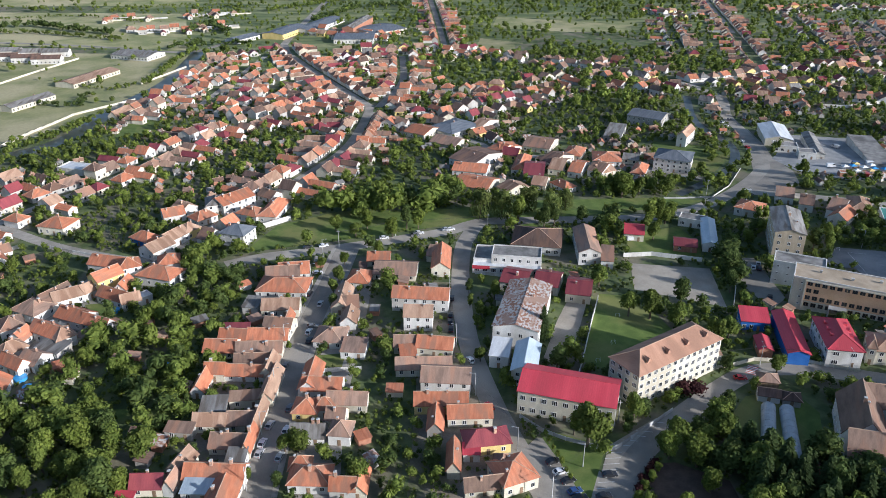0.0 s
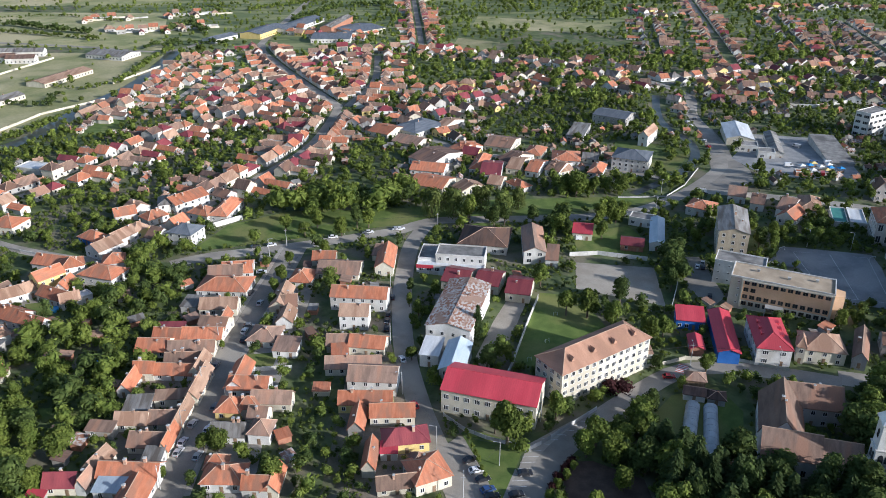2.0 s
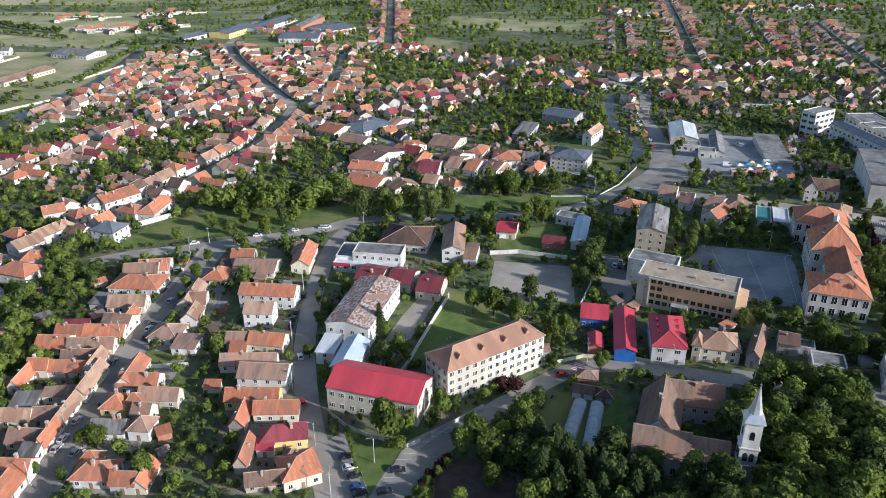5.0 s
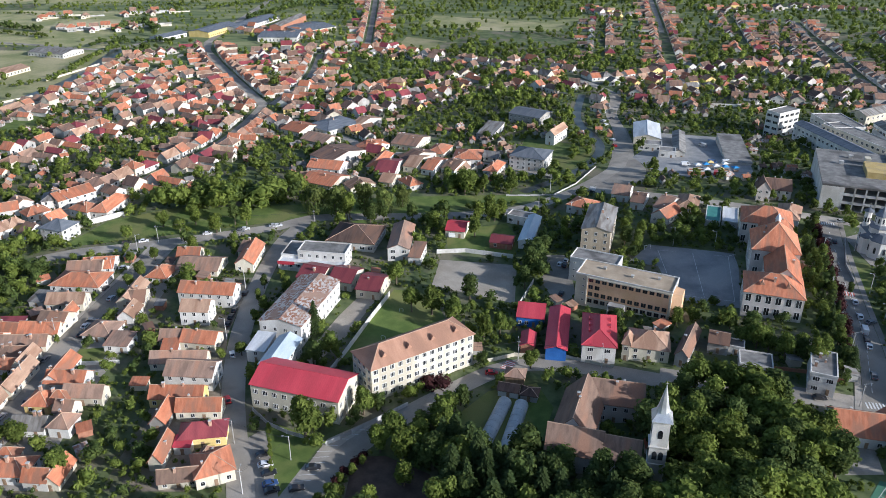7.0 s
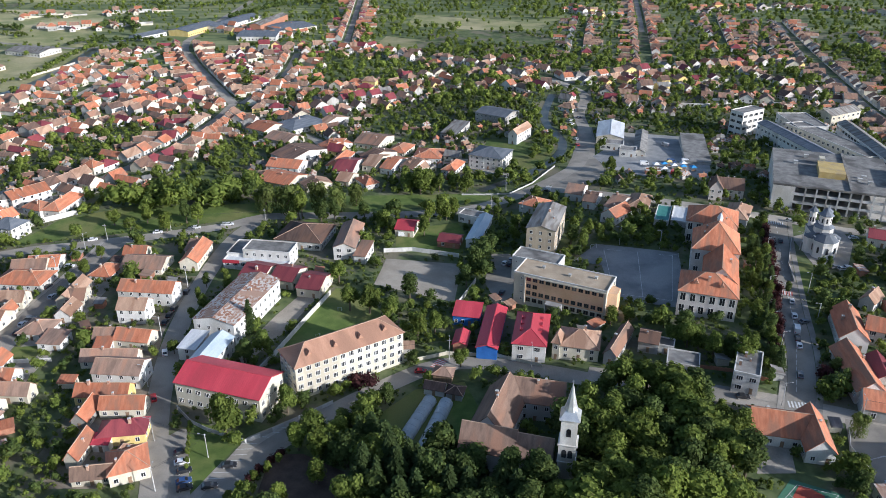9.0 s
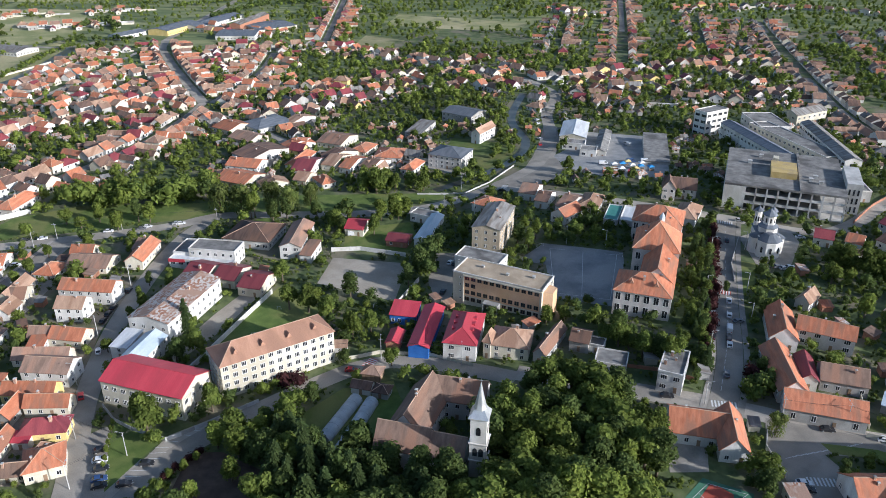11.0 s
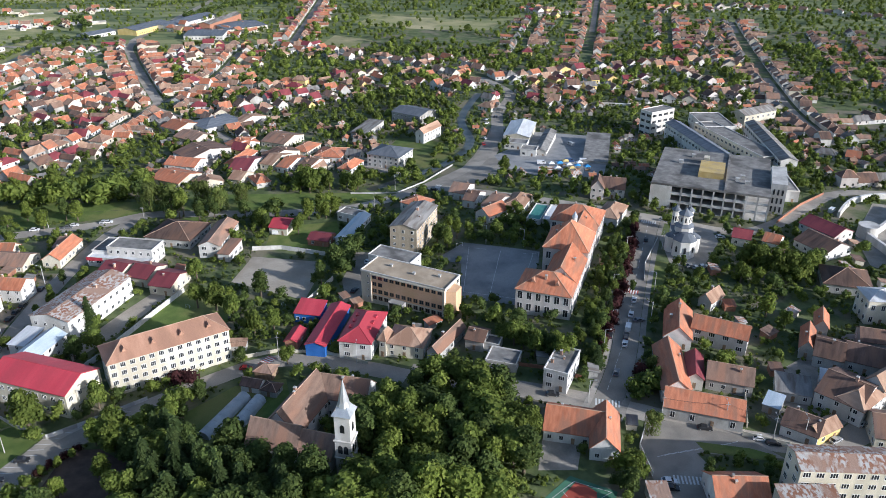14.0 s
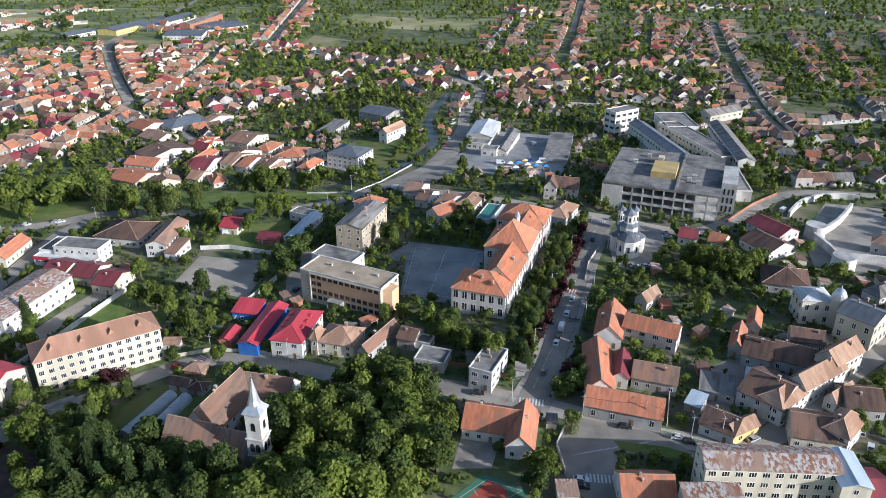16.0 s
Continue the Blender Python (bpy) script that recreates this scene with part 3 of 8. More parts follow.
def far_house(x, y, w, d, rot, h, kind, rise, roof, wall, along, group):
    """A house of the farther streets: walls, roof and the windows of its front; past the near streets it joins the mass."""
    claim(x, y, w, d, rot)
    second = "ridge" if roof in ("orange", "brown", "tan", "dark") else roof
    wg, (rg, cap) = wall_geo(w, d, h, kind, rise, along), roof_geo(w, d, h, kind, rise, along)
    if y < 365:
        top = thing("house", x, y, rot, label="%s house with a %s roof" % (WALL_WORD[wall], ROOF_WORD[roof]), category="house", group=group)
        part("wall", wg.mesh("wall", MAT[wall]), top)
        part("roof", rg.mesh("roof", MAT[roof]), top)
        part("ridge_cap", cap.mesh("ridge_cap", MAT[second]), top)
        facade(top, w, d, rot, h, "small", max(1, round(h / 3.4)), 3.2, sides="fr")
        part("chimney", CHIM[int(x) % 3], top, "", (w * 0.2, d * 0.1, roof_top(w, d, h, kind, rise, along, w * 0.2, d * 0.1)))
        return
    for i in range(max(1, int(w / 3.6))):
        u = -w / 2 + (i + 0.5) * w / max(1, int(w / 3.6))
        wg.box(u - 0.55, u + 0.55, -d / 2 - 0.03, -d / 2 + 0.02, 1.1, 2.4, 2)
    for i in range(max(1, int(d / 3.6))):
        u = -d / 2 + (i + 0.5) * d / max(1, int(d / 3.6))
        wg.box(w / 2 - 0.02, w / 2 + 0.03, u - 0.55, u + 0.55, 1.1, 2.4, 2)
    rg.add(cap.v, cap.f, 1)
    if int(x * 3) % 3:
        cz = roof_top(w, d, h, kind, rise, along, w * 0.2, d * 0.1)
        rg.box(w * 0.2 - 0.35, w * 0.2 + 0.35, d * 0.1 - 0.35, d * 0.1 + 0.35, cz - 0.8, cz + 1.2, 2)
    a = radians(rot)
    c, sn, gz = math.cos(a), math.sin(a), ground_z(x, y)
    for geo, keys in ((wg, (wall, wall, "glass")), (rg, (roof, second, "brick"))):
        k = len(MASS.v)
        MASS.v += [(x + p * c - q * sn, y + p * sn + q * c, r + gz) for p, q, r in geo.v]
        MASS.f += [tuple(i + k for i in f) for f in geo.f]
        MASS.s += [mass_slot(keys[i]) for i in geo.s]


PALETTES = {"mix": ("orange brown brown tan orange dark brown tan grey orange maroon", "w_white w_cream w_white w_grey w_white w_yellow w_white w_pink"),
            "red": ("orange tan brown orange brown tan orange brown dark orange orange maroon", "w_white w_white w_cream w_white w_grey w_cream"),
            "dull": ("brown dark brown tan dark grey brown orange", "w_grey w_cream w_white w_pink w_white")}


def street_row(pts, seed, off=9.0, gap=15.0, pal="mix", sides=(1, -1), group="houses along the street", big=1.0, yard=0.5, skip=0.08):
    """Houses along a street: a front building with its ridge beside or across the street, and often a wing behind."""
    rnd = random.Random(seed)
    roofs, walls = [s.split() for s in PALETTES[pal]]
    line = smooth_line(pts, 3.0)
    for side in sides:
        dist = rnd.uniform(0, gap)
        for p, q in zip(line, line[1:]):
            step = (q - p).length
            dist -= step
            if dist > 0:
                continue
            dist += gap * rnd.uniform(0.8, 1.25)
            if rnd.random() < skip:
                continue
            d = (q - p).normalized()
            nrm = Vector((-d.y, d.x)) * side
            w, dep = rnd.uniform(7.5, 11.5) * big, rnd.uniform(6.5, 9) * big
            c = p + nrm * (off + dep / 2 - 3)
            if taken(c.x, c.y, 3.6) or near_line(c.x, c.y, 3.6):
                continue
            rot = math.degrees(math.atan2(d.y, d.x)) + rnd.uniform(-3, 3)
            roof, wall = rnd.choice(roofs), rnd.choice(walls)
            kind = "hip" if rnd.random() < 0.3 else "gable"
            far_house(c.x, c.y, w, dep, rot, rnd.uniform(2.8, 3.7) * (1.6 if rnd.random() < 0.12 else 1), kind, rnd.uniform(2.4, 3.4), roof, wall, rnd.choice("xxy") if kind == "gable" else "x", group)
            gapw = gap - w
            if gapw > 0.5:
                e = p + d * (w / 2 + gapw / 2) + nrm * (off - 3)
                a2 = math.atan2(d.y, d.x)
                if not taken(e.x, e.y, 0.5):
                    mass_box(e.x, e.y, gapw + 2, 0.25, a2, rnd.uniform(1.6, 2.4), rnd.choice(("w_white", "w_cream", "concrete")))
            if rnd.random() < yard:
                L = rnd.uniform(8, 15)
                c2 = c + nrm * (dep / 2 + L / 2) + d * rnd.choice((-1, 1)) * (w / 2 - 2.5)
                if not taken(c2.x, c2.y, 3.0) and not near_line(c2.x, c2.y, 3.5):
                    far_house(c2.x, c2.y, 5.5, L, rot, rnd.uniform(2.6, 3.4), "gable", rnd.uniform(1.4, 2.2), rnd.choice(roofs), rnd.choice(walls), "y", group)


# ---- trees ----
def blob(rnd, lobes, count, size, squash=1.0):
    """Leaf clumps over the outside of several lobes: small bent quads, with gaps between."""
    V, F = [], []
    total = sum(r * r for *_, r in lobes)
    for cx, cy, cz, r in lobes:
        for _ in range(max(4, int(count * r * r / total))):
            d = Vector((rnd.gauss(0, 1), rnd.gauss(0, 1), rnd.gauss(0.25, 1))).normalized()
            rr = r * (rnd.uniform(0.72, 1.12) if rnd.random() < 0.8 else rnd.uniform(0.4, 0.8))
            p = Vector((cx + d.x * rr, cy + d.y * rr, cz + d.z * rr * squash))
            nrm = (d + Vector((rnd.gauss(0, 0.5), rnd.gauss(0, 0.5), rnd.gauss(0.3, 0.5)))).normalized()
            u = nrm.orthogonal().normalized()
            a = rnd.uniform(0, 6.28)
            w = nrm.cross(u)
            u, w = u * math.cos(a) + w * math.sin(a), w * math.cos(a) - u * math.sin(a)
            s = size * rnd.uniform(0.6, 1.35)
            k = len(V)
            V += [p + u * s, p + w * s * 0.8 + nrm * s * 0.25, p - u * s * rnd.uniform(0.7, 1.1), p - w * s * 0.8 + nrm * s * 0.2]
            F += [(k, k + 1, k + 2), (k, k + 2, k + 3)]
    return V, F


def core(lobes, k=0.74, squash=1.0, seg=6):
    """The shaded inside of a crown."""
    V, F = [], []
    for cx, cy, cz, r in lobes:
        b = len(V)
        V.append((cx, cy, cz + r * k * squash))
        for ring, zz in ((0.8, 0.5), (0.95, -0.25), (0.5, -0.85)):
            for i in range(seg):
                a = 6.283 * i / seg + zz
                V.append((cx + r * k * ring * math.cos(a), cy + r * k * ring * math.sin(a), cz + r * k * zz * squash))
        for i in range(seg):
            j = (i + 1) % seg
            F.append((b, b + 1 + i, b + 1 + j))
            for q in range(2):
                o = b + 1 + q * seg
                F.append((o + i, o + seg + i, o + seg + j, o + j))
    return V, F


def crown_geo(seed, kind, count, size):
    """A crown about 10 m high on a 2 m stem (unit tree), by kind."""
    rnd = random.Random(seed)
    g = Geo()
    if kind == "conifer":
        V, F = [], []
        for k in range(9):
            z, r = 1.6 + k * 0.95, 2.5 * (1 - k / 9.6)
            n = max(6, int(count / 9 * (1 - k / 11)))
            for _ in range(n):
                a, rr = rnd.uniform(0, 6.283), r * rnd.uniform(0.35, 1.08)
                p = Vector((rr * math.cos(a), rr * math.sin(a), z - rr * 0.32 + rnd.uniform(-0.3, 0.4)))
                o = Vector((math.cos(a), math.sin(a), -0.35))
                t = Vector((-math.sin(a), math.cos(a), rnd.uniform(-0.3, 0.3)))
                s = size * rnd.uniform(0.7, 1.3)
                b = len(V)
                V += [p + o * s, p + t * s * 0.6 + Vector((0, 0, 0.2 * s)), p - o * s * 0.7, p - t * s * 0.6 + Vector((0, 0, 0.2 * s))]
                F += [(b, b + 1, b + 2), (b, b + 2, b + 3)]
        g.add(V, F)
        g.lathe([(1.5, 1.2), (0.9, 5), (0.1, 10)], 7)
        return g
    if kind == "willow":
        lobes = [(rnd.uniform(-1.6, 1.6), rnd.uniform(-1.6, 1.6), rnd.uniform(5.5, 8), rnd.uniform(1.6, 2.2)) for _ in range(6)]
        g.add(*blob(rnd, lobes, int(count * 0.5), size))
        V, F = [], []
        for _ in range(int(count * 0.5)):
            a, r = rnd.uniform(0, 6.283), rnd.uniform(2.2, 3.6)
            p = Vector((r * math.cos(a), r * math.sin(a), rnd.uniform(1.2, 7.5)))
            t = Vector((-math.sin(a), math.cos(a), 0)) * size * 0.5
            dn = Vector((rnd.uniform(-.2, .2), rnd.uniform(-.2, .2), -1.7 * size))
            b = len(V)
            V += [p - t, p + t, p + t * 0.5 + dn, p - t * 0.5 + dn]
            F += [(b, b + 1, b + 2, b + 3)]
        g.add(V, F)
        g.add(*core(lobes, 0.8))
        return g
    if kind == "shrub":
        lobes = [(rnd.uniform(-1.2, 1.2), rnd.uniform(-1.2, 1.2), rnd.uniform(0.6, 1.5), rnd.uniform(0.7, 1.2)) for _ in range(5)]
        g.add(*blob(rnd, lobes, count, size))
        g.add(*core(lobes, 0.75))
        return g
    tall = {"round": 1.0, "tall": 1.35, "wide": 0.8}[kind]
    spread = {"round": 2.3, "tall": 1.5, "wide": 3.0}[kind]
    lobes = [(0, 0, 5.6 * tall, 2.5)]
    for _ in range(11):
        a, r = rnd.uniform(0, 6.283), rnd.uniform(0.45, 1) * spread
        z = rnd.uniform(3.2, 8.4) * tall
        r *= 1.0 - 0.45 * abs(z / tall - 5.2) / 3.4
        lobes.append((r * math.cos(a), r * math.sin(a), z, rnd.uniform(1.0, 1.9)))
    g.add(*blob(rnd, lobes, count, size, 0.9))
    g.add(*core(lobes, 0.74, 0.9))
    return g


def trunk_geo(seed, kind):
    rnd = random.Random(seed)
    g = Geo()
    if kind == "shrub":
        for k in range(4):
            g.tube((0, 0, -0.2), (rnd.uniform(-.8, .8), rnd.uniform(-.8, .8), 1.2), 0.07, 0.03, 5)
        return g
    if kind == "conifer":
        return g.tube((0, 0, -0.4), (0, 0, 9.5), 0.26, 0.04, 7)
    g.tube((0, 0, -0.4), (0.1, 0, 3.2), 0.34, 0.24, 7).tube((0.1, 0, 3.2), (0, 0.1, 6.5), 0.24, 0.08, 6)
    for k in range(5):
        a = k * 1.3 + rnd.uniform(-.3, .3)
        z = rnd.uniform(2.4, 4.2)
        g.tube((0.05, 0, z), (1.9 * math.cos(a), 1.9 * math.sin(a), z + rnd.uniform(1.4, 2.6)), 0.13, 0.04, 5)
    return g


TREES = {}
for kind, leaf, n, count, size in (("round", "leaf", 3, 1300, 0.36), ("round", "leaf_light", 2, 1300, 0.36), ("wide", "leaf", 2, 1400, 0.37), ("round", "leaf_dark", 2, 1300, 0.36), ("tall", "leaf_dark", 2, 1300, 0.36), ("tall", "leaf", 1, 1300, 0.36),
                                   ("conifer", "needle", 2, 1400, 0.40), ("willow", "willow", 2, 1300, 0.36), ("shrub", "leaf", 2, 260, 0.26), ("shrub", "redleaf", 1, 260, 0.26), ("wide", "leaf_light", 1, 1400, 0.37),
                                   ("shrub", "leaf_light", 1, 260, 0.26), ("tall", "leaf_light", 1, 1300, 0.36)):
    for k in range(n):
        key = (kind, leaf)
        TREES.setdefault(key, []).append((crown_geo(len(TREES) * 10 + k, kind, count, size).mesh("crown", MAT[leaf]), trunk_geo(k, kind).mesh("trunk", MAT["bark"])))
TREE_LABEL = {"round": "broadleaf tree with a dense rounded green crown", "wide": "broad spreading green tree", "tall": "tall upright green tree", "conifer": "dark green conifer with drooping branches",
              "willow": "yellowish weeping willow beside the stream", "shrub": "low leafy green garden shrub"}
TRND = random.Random(5)
COUNT, THICKET = [0], {}


def tree(x, y, height, kind="round", leaf="leaf", squeeze=1.0):
    crown, trunk = TRND.choice(TREES[(kind, leaf)])
    COUNT[0] += 1
    if COUNT[0] > 330:                      # past the trees that can be told apart
        THICKET.setdefault(leaf, []).append((x, y, height * 1.0, kind))
        return None
    name = "shrub" if kind == "shrub" else "tree"
    ob = new(name)
    s = height / {"shrub": 2.3, "tall": 13.0, "wide": 8.4}.get(kind, 10.0)
    sq = s * squeeze * TRND.uniform(0.9, 1.12)
    ob.matrix_basis = pose(x, y, ground_z(x, y), 0, 0, TRND.uniform(0, 360)) @ Matrix.Diagonal((sq, sq, s, 1))
    tagged(ob, "low purple-leaved ornamental street shrub" if leaf == "redleaf" else TREE_LABEL[kind], "shrub" if kind == "shrub" else "tree")
    part("trunk", trunk, ob)
    part("crown", crown, ob)
    return ob


def small_crown(seed, count, size, spread=2.4, extra=4, seg=5):
    rnd = random.Random(seed)
    lobes = [(0, 0, 5.4, 2.3)] + [(rnd.uniform(-1, 1) * spread, rnd.uniform(-1, 1) * spread, rnd.uniform(3.2, 7.6), rnd.uniform(1.1, 1.8)) for _ in range(extra)]
    V, F = blob(rnd, lobes, count, size, 0.95)
    C, K = core(lobes, 0.82, 0.95, seg)
    tris = F[::2] + [(q[0] + len(V), q[1] + len(V), q[2] + len(V)) for q in K] + [(q[0] + len(V), q[2] + len(V), q[3] + len(V)) for q in K if len(q) == 4]
    return np.array([tuple(p) for p in V] + C), np.array(tris)


def tree_mass(name, spots, variants, mat, label):
    """Many uncounted trees of the distance as one object. spots: x, y, height."""
    if not spots:
        return
    rnd = random.Random(len(spots))
    VV, FF, k = [], [], 0
    for x, y, h in spots:
        v, f = rnd.choice(variants)
        a, s = rnd.uniform(0, 6.283), h / 8.5
        sx = s * rnd.uniform(0.8, 1.25)
        c, si = math.cos(a) * sx, math.sin(a) * sx
        w = np.empty_like(v)
        w[:, 0], w[:, 1], w[:, 2] = v[:, 0] * c - v[:, 1] * si + x, v[:, 0] * si + v[:, 1] * c + y, (v[:, 2] - 1.2) * s + ground_z(x, y)
        VV.append(w)
        FF.append(f + k)
        k += len(v)
    V, F = np.concatenate(VV), np.concatenate(FF)
    me = bpy.data.meshes.new(name)
    me.vertices.add(len(V))
    me.vertices.foreach_set("co", V.astype(np.float32).ravel())
    me.loops.add(F.size)
    me.loops.foreach_set("vertex_index", F.astype(np.int32).ravel())
    me.polygons.add(len(F))
    me.polygons.foreach_set("loop_start", np.arange(0, F.size, 3, dtype=np.int32))
    me.materials.append(MAT[mat])
    me.update(calc_edges=True)
    tagged(new(name, me), label, "trees", kind="stuff")


# ---- cars ----
def car_parts(kind):
    """Body, glazing, wheel, lamps of a car 4.3 m long that points along +x."""
    body, glass = Geo(), Geo()
    if kind == "van":
        prof = [(-2.5, 0.35), (2.5, 0.35), (2.55, 0.95), (2.0, 1.25), (1.45, 2.15), (-2.5, 2.25)]
        gl = [(1.30, 1.35), (1.92, 1.32), (1.46, 2.02), (0.4, 2.05), (0.4, 1.35)]
        half, gh = 0.95, 0.955
    else:
        prof = [(-2.1, 0.32), (2.1, 0.32), (2.15, 0.62), (2.0, 0.82), (1.05, 0.95), (0.35, 1.42), (-1.1, 1.46), (-1.85, 1.0), (-2.15, 0.9)]
        gl = [(0.95, 0.97), (0.36, 1.36), (-1.08, 1.40), (-1.72, 0.99)]
        half, gh = 0.86, 0.865
    body.prism(prof, -half, half, 0, "y")
    glass.prism(gl, -gh, gh, 0, "y")
    wheel = Geo()
    wheel.tube((0, -0.1, 0), (0, 0.1, 0), 0.32, 0.32, 12).tube((0, -0.11, 0), (0, 0.11, 0), 0.2, 0.2, 8, 1)
    lamp = Geo().box(-0.04, 0.04, -0.16, 0.16, -0.08, 0.08)
    screen, rear = Geo(), Geo()
    if kind == "van":
        screen.add([(2.0, -0.8, 1.31), (2.0, 0.8, 1.31), (1.5, 0.75, 2.1), (1.5, -0.75, 2.1)], [(0, 1, 2, 3)])
    else:
        screen.add([(1.07, -0.72, 0.96), (1.07, 0.72, 0.96), (0.40, 0.64, 1.41), (0.40, -0.64, 1.41)], [(0, 1, 2, 3)])
        rear.add([(-1.17, -0.64, 1.45), (-1.17, 0.64, 1.45), (-1.86, 0.70, 1.02), (-1.86, -0.70, 1.02)], [(0, 1, 2, 3)])
    for q in (screen, rear):
        q.v = [(x + (0.012 if x > 0 else -0.012), y, z + 0.012) for x, y, z in q.v]
    return body, glass.mesh("side_glass", MAT["glass"]), wheel.mesh("wheel", MAT["tyre"], MAT["steel"]), lamp, screen.mesh("windscreen", MAT["glass"]), (half, rear.mesh("rear_window", MAT["glass"]) if rear.v else None)


CARP = {k: car_parts(k) for k in ("car", "van")}
CARMESH = {}
LAMPS = {}


def car(x, y, rot, colour="silver", kind="car"):
    body, glass, wheel, lamp, screen, (half, rear) = CARP[kind]
    if (kind, colour) not in CARMESH:
        CARMESH[kind, colour] = body.mesh("body", CAR[colour])
    if not LAMPS:
        LAMPS["head"], LAMPS["tail"] = lamp.mesh("headlight", MAT["frame"]), lamp.mesh("tail_light", CAR["red"])
    claim(x, y, 4.4, 2, rot)
    top = thing("van" if kind == "van" else "car", x, y, rot, ground_z(x, y) + 0.05, "%s %s parked on asphalt" % (colour, "delivery van" if kind == "van" else "passenger car"), "van" if kind == "van" else "car", "parked cars")
    part("body", CARMESH[kind, colour], top)
    part("side_glass", glass, top)
    part("windscreen", screen, top)
    if rear:
        part("rear_window", rear, top)
    for sx in (-1.35, 1.35):
        for sy in (-half + 0.08, half - 0.08):
            part("wheel", wheel, top, "", (sx, sy, 0.32))
    front = 2.55 if kind == "van" else 2.13
    for sy in (-0.6, 0.6):
        part("headlight", LAMPS["head"], top, "", (front, sy, 0.68))
        part("tail_light", LAMPS["tail"], top, "", (-2.5 if kind == "van" else -2.14, sy, 0.78))
    return top


# ---- street furniture and boundaries ----
POLE = Geo().tube((0, 0, -0.3), (0, 0, 8.6), 0.15, 0.09, 7).mesh("post", MAT["concrete"])
ARM = Geo().tube((0, 0, 8.3), (1.5, 0, 8.7), 0.045, 0.04, 5).box(-0.05, 0.05, -0.7, 0.7, 7.8, 7.9).mesh("arm", MAT["steel"])
HEAD = Geo().box(1.35, 2.0, -0.13, 0.13, 8.62, 8.75).box(1.42, 1.95, -0.1, 0.1, 8.58, 8.622, 1).mesh("lamp_head", MAT["steel"], MAT["frame"])


def lamp_post(x, y, rot):
    top = thing("street_lamp", x, y, rot, None, "grey concrete street lamp post with a short arm", "street lamp", "street lamps")
    part("post", POLE, top)
    part("arm", ARM, top)
    part("lamp_head", HEAD, top)


def wire_geo(pts, r):
    """One thin wire through points: a three-sided sweep in one piece."""
    g = Geo()
    for p in pts:
        for k in range(3):
            a = 2.094 * k
            g.v.append((p[0], p[1] + r * math.cos(a), p[2] + r * math.sin(a)))
    for i in range(len(pts) - 1):
        for k in range(3):
            j = (k + 1) % 3
            g.f.append((3 * i + k, 3 * i + j, 3 * i + 3 + j, 3 * i + 3 + k))
    g.s = [0] * len(g.f)
    return g


def cable(pts, z=7.8, sag=0.5):
    """Overhead wires from post to post."""
    top = tagged(new("overhead_cable"), "thin dark cables strung between the street lamps", "cable")
    for (ax, ay), (bx, by) in zip(pts, pts[1:]):
        za, zb = ground_z(ax, ay) + z, ground_z(bx, by) + z
        for o in (-0.35, 0.35):
            line = [(ax + (bx - ax) * i / 8 + o, ay + (by - ay) * i / 8, za + (zb - za) * i / 8 - sag * i / 2 * (1 - i / 8)) for i in range(9)]
            part("wire", wire_geo(line, 0.028).mesh("wire", MAT["wire"]), top)


def boundary(pts, height=1.8, mat="concrete", label="pale concrete boundary wall", panel=4.0, name="boundary_wall", thick=0.18):
    """A wall or panel fence along a line: panels between posts."""
    top = thing(name, *pts[0], 0, 0, label, "wall")
    top.matrix_basis = Matrix()
    LINES.append(([tuple(p) for p in pts], 0.3))
    g = Geo().box(0, 1, -thick / 2, thick / 2, -0.6, 1.0)
    me = g.mesh("panel", MAT[mat])
    pm = Geo().box(-0.14, 0.14, -0.14, 0.14, -0.6, height + 0.12).mesh("post", MAT[mat])
    for a, b in zip(pts, pts[1:]):
        a, b = Vector(a), Vector(b)
        n = max(1, round((b - a).length / panel))
        ang = math.atan2(b.y - a.y, b.x - a.x)
        for i in range(n):
            p, q = a.lerp(b, i / n), a.lerp(b, (i + 1) / n)
            ob = part("panel", me, top, "", (p.x, p.y, ground_z(p.x, p.y)), ang)
            ob.scale = ((q - p).length, 1, height)
            if panel <= 6:
                part("post", pm, top, "", (p.x, p.y, ground_z(p.x, p.y)), ang)


def stripes(x, y, rot, n=7, mat="paint", long=3.2, gap=1.0):
    """A zebra crossing."""
    top = thing("crossing", x, y, rot, 0, "painted pedestrian crossing stripes on the road", "road marking", kind="structure")
    top.matrix_basis = Matrix()
    a = radians(rot)
    for i in range(n):
        u = (i - (n - 1) / 2) * gap
        c = (x + u * math.cos(a), y + u * math.sin(a))
        z = [ground_z(c[0] + s * long / 2 * -math.sin(a), c[1] + s * long / 2 * math.cos(a)) + 0.135 for s in (-1, 1)]
        g = Geo()
        g.add([(-0.25, -long / 2, z[0]), (0.25, -long / 2, z[0]), (0.25, long / 2, z[1]), (-0.25, long / 2, z[1])], [(0, 1, 2, 3)])
        part("stripe", g.mesh("stripe", MAT[mat if i % 2 == 0 or mat == "paint" else "paint"]), top, "", (c[0], c[1], 0), a)


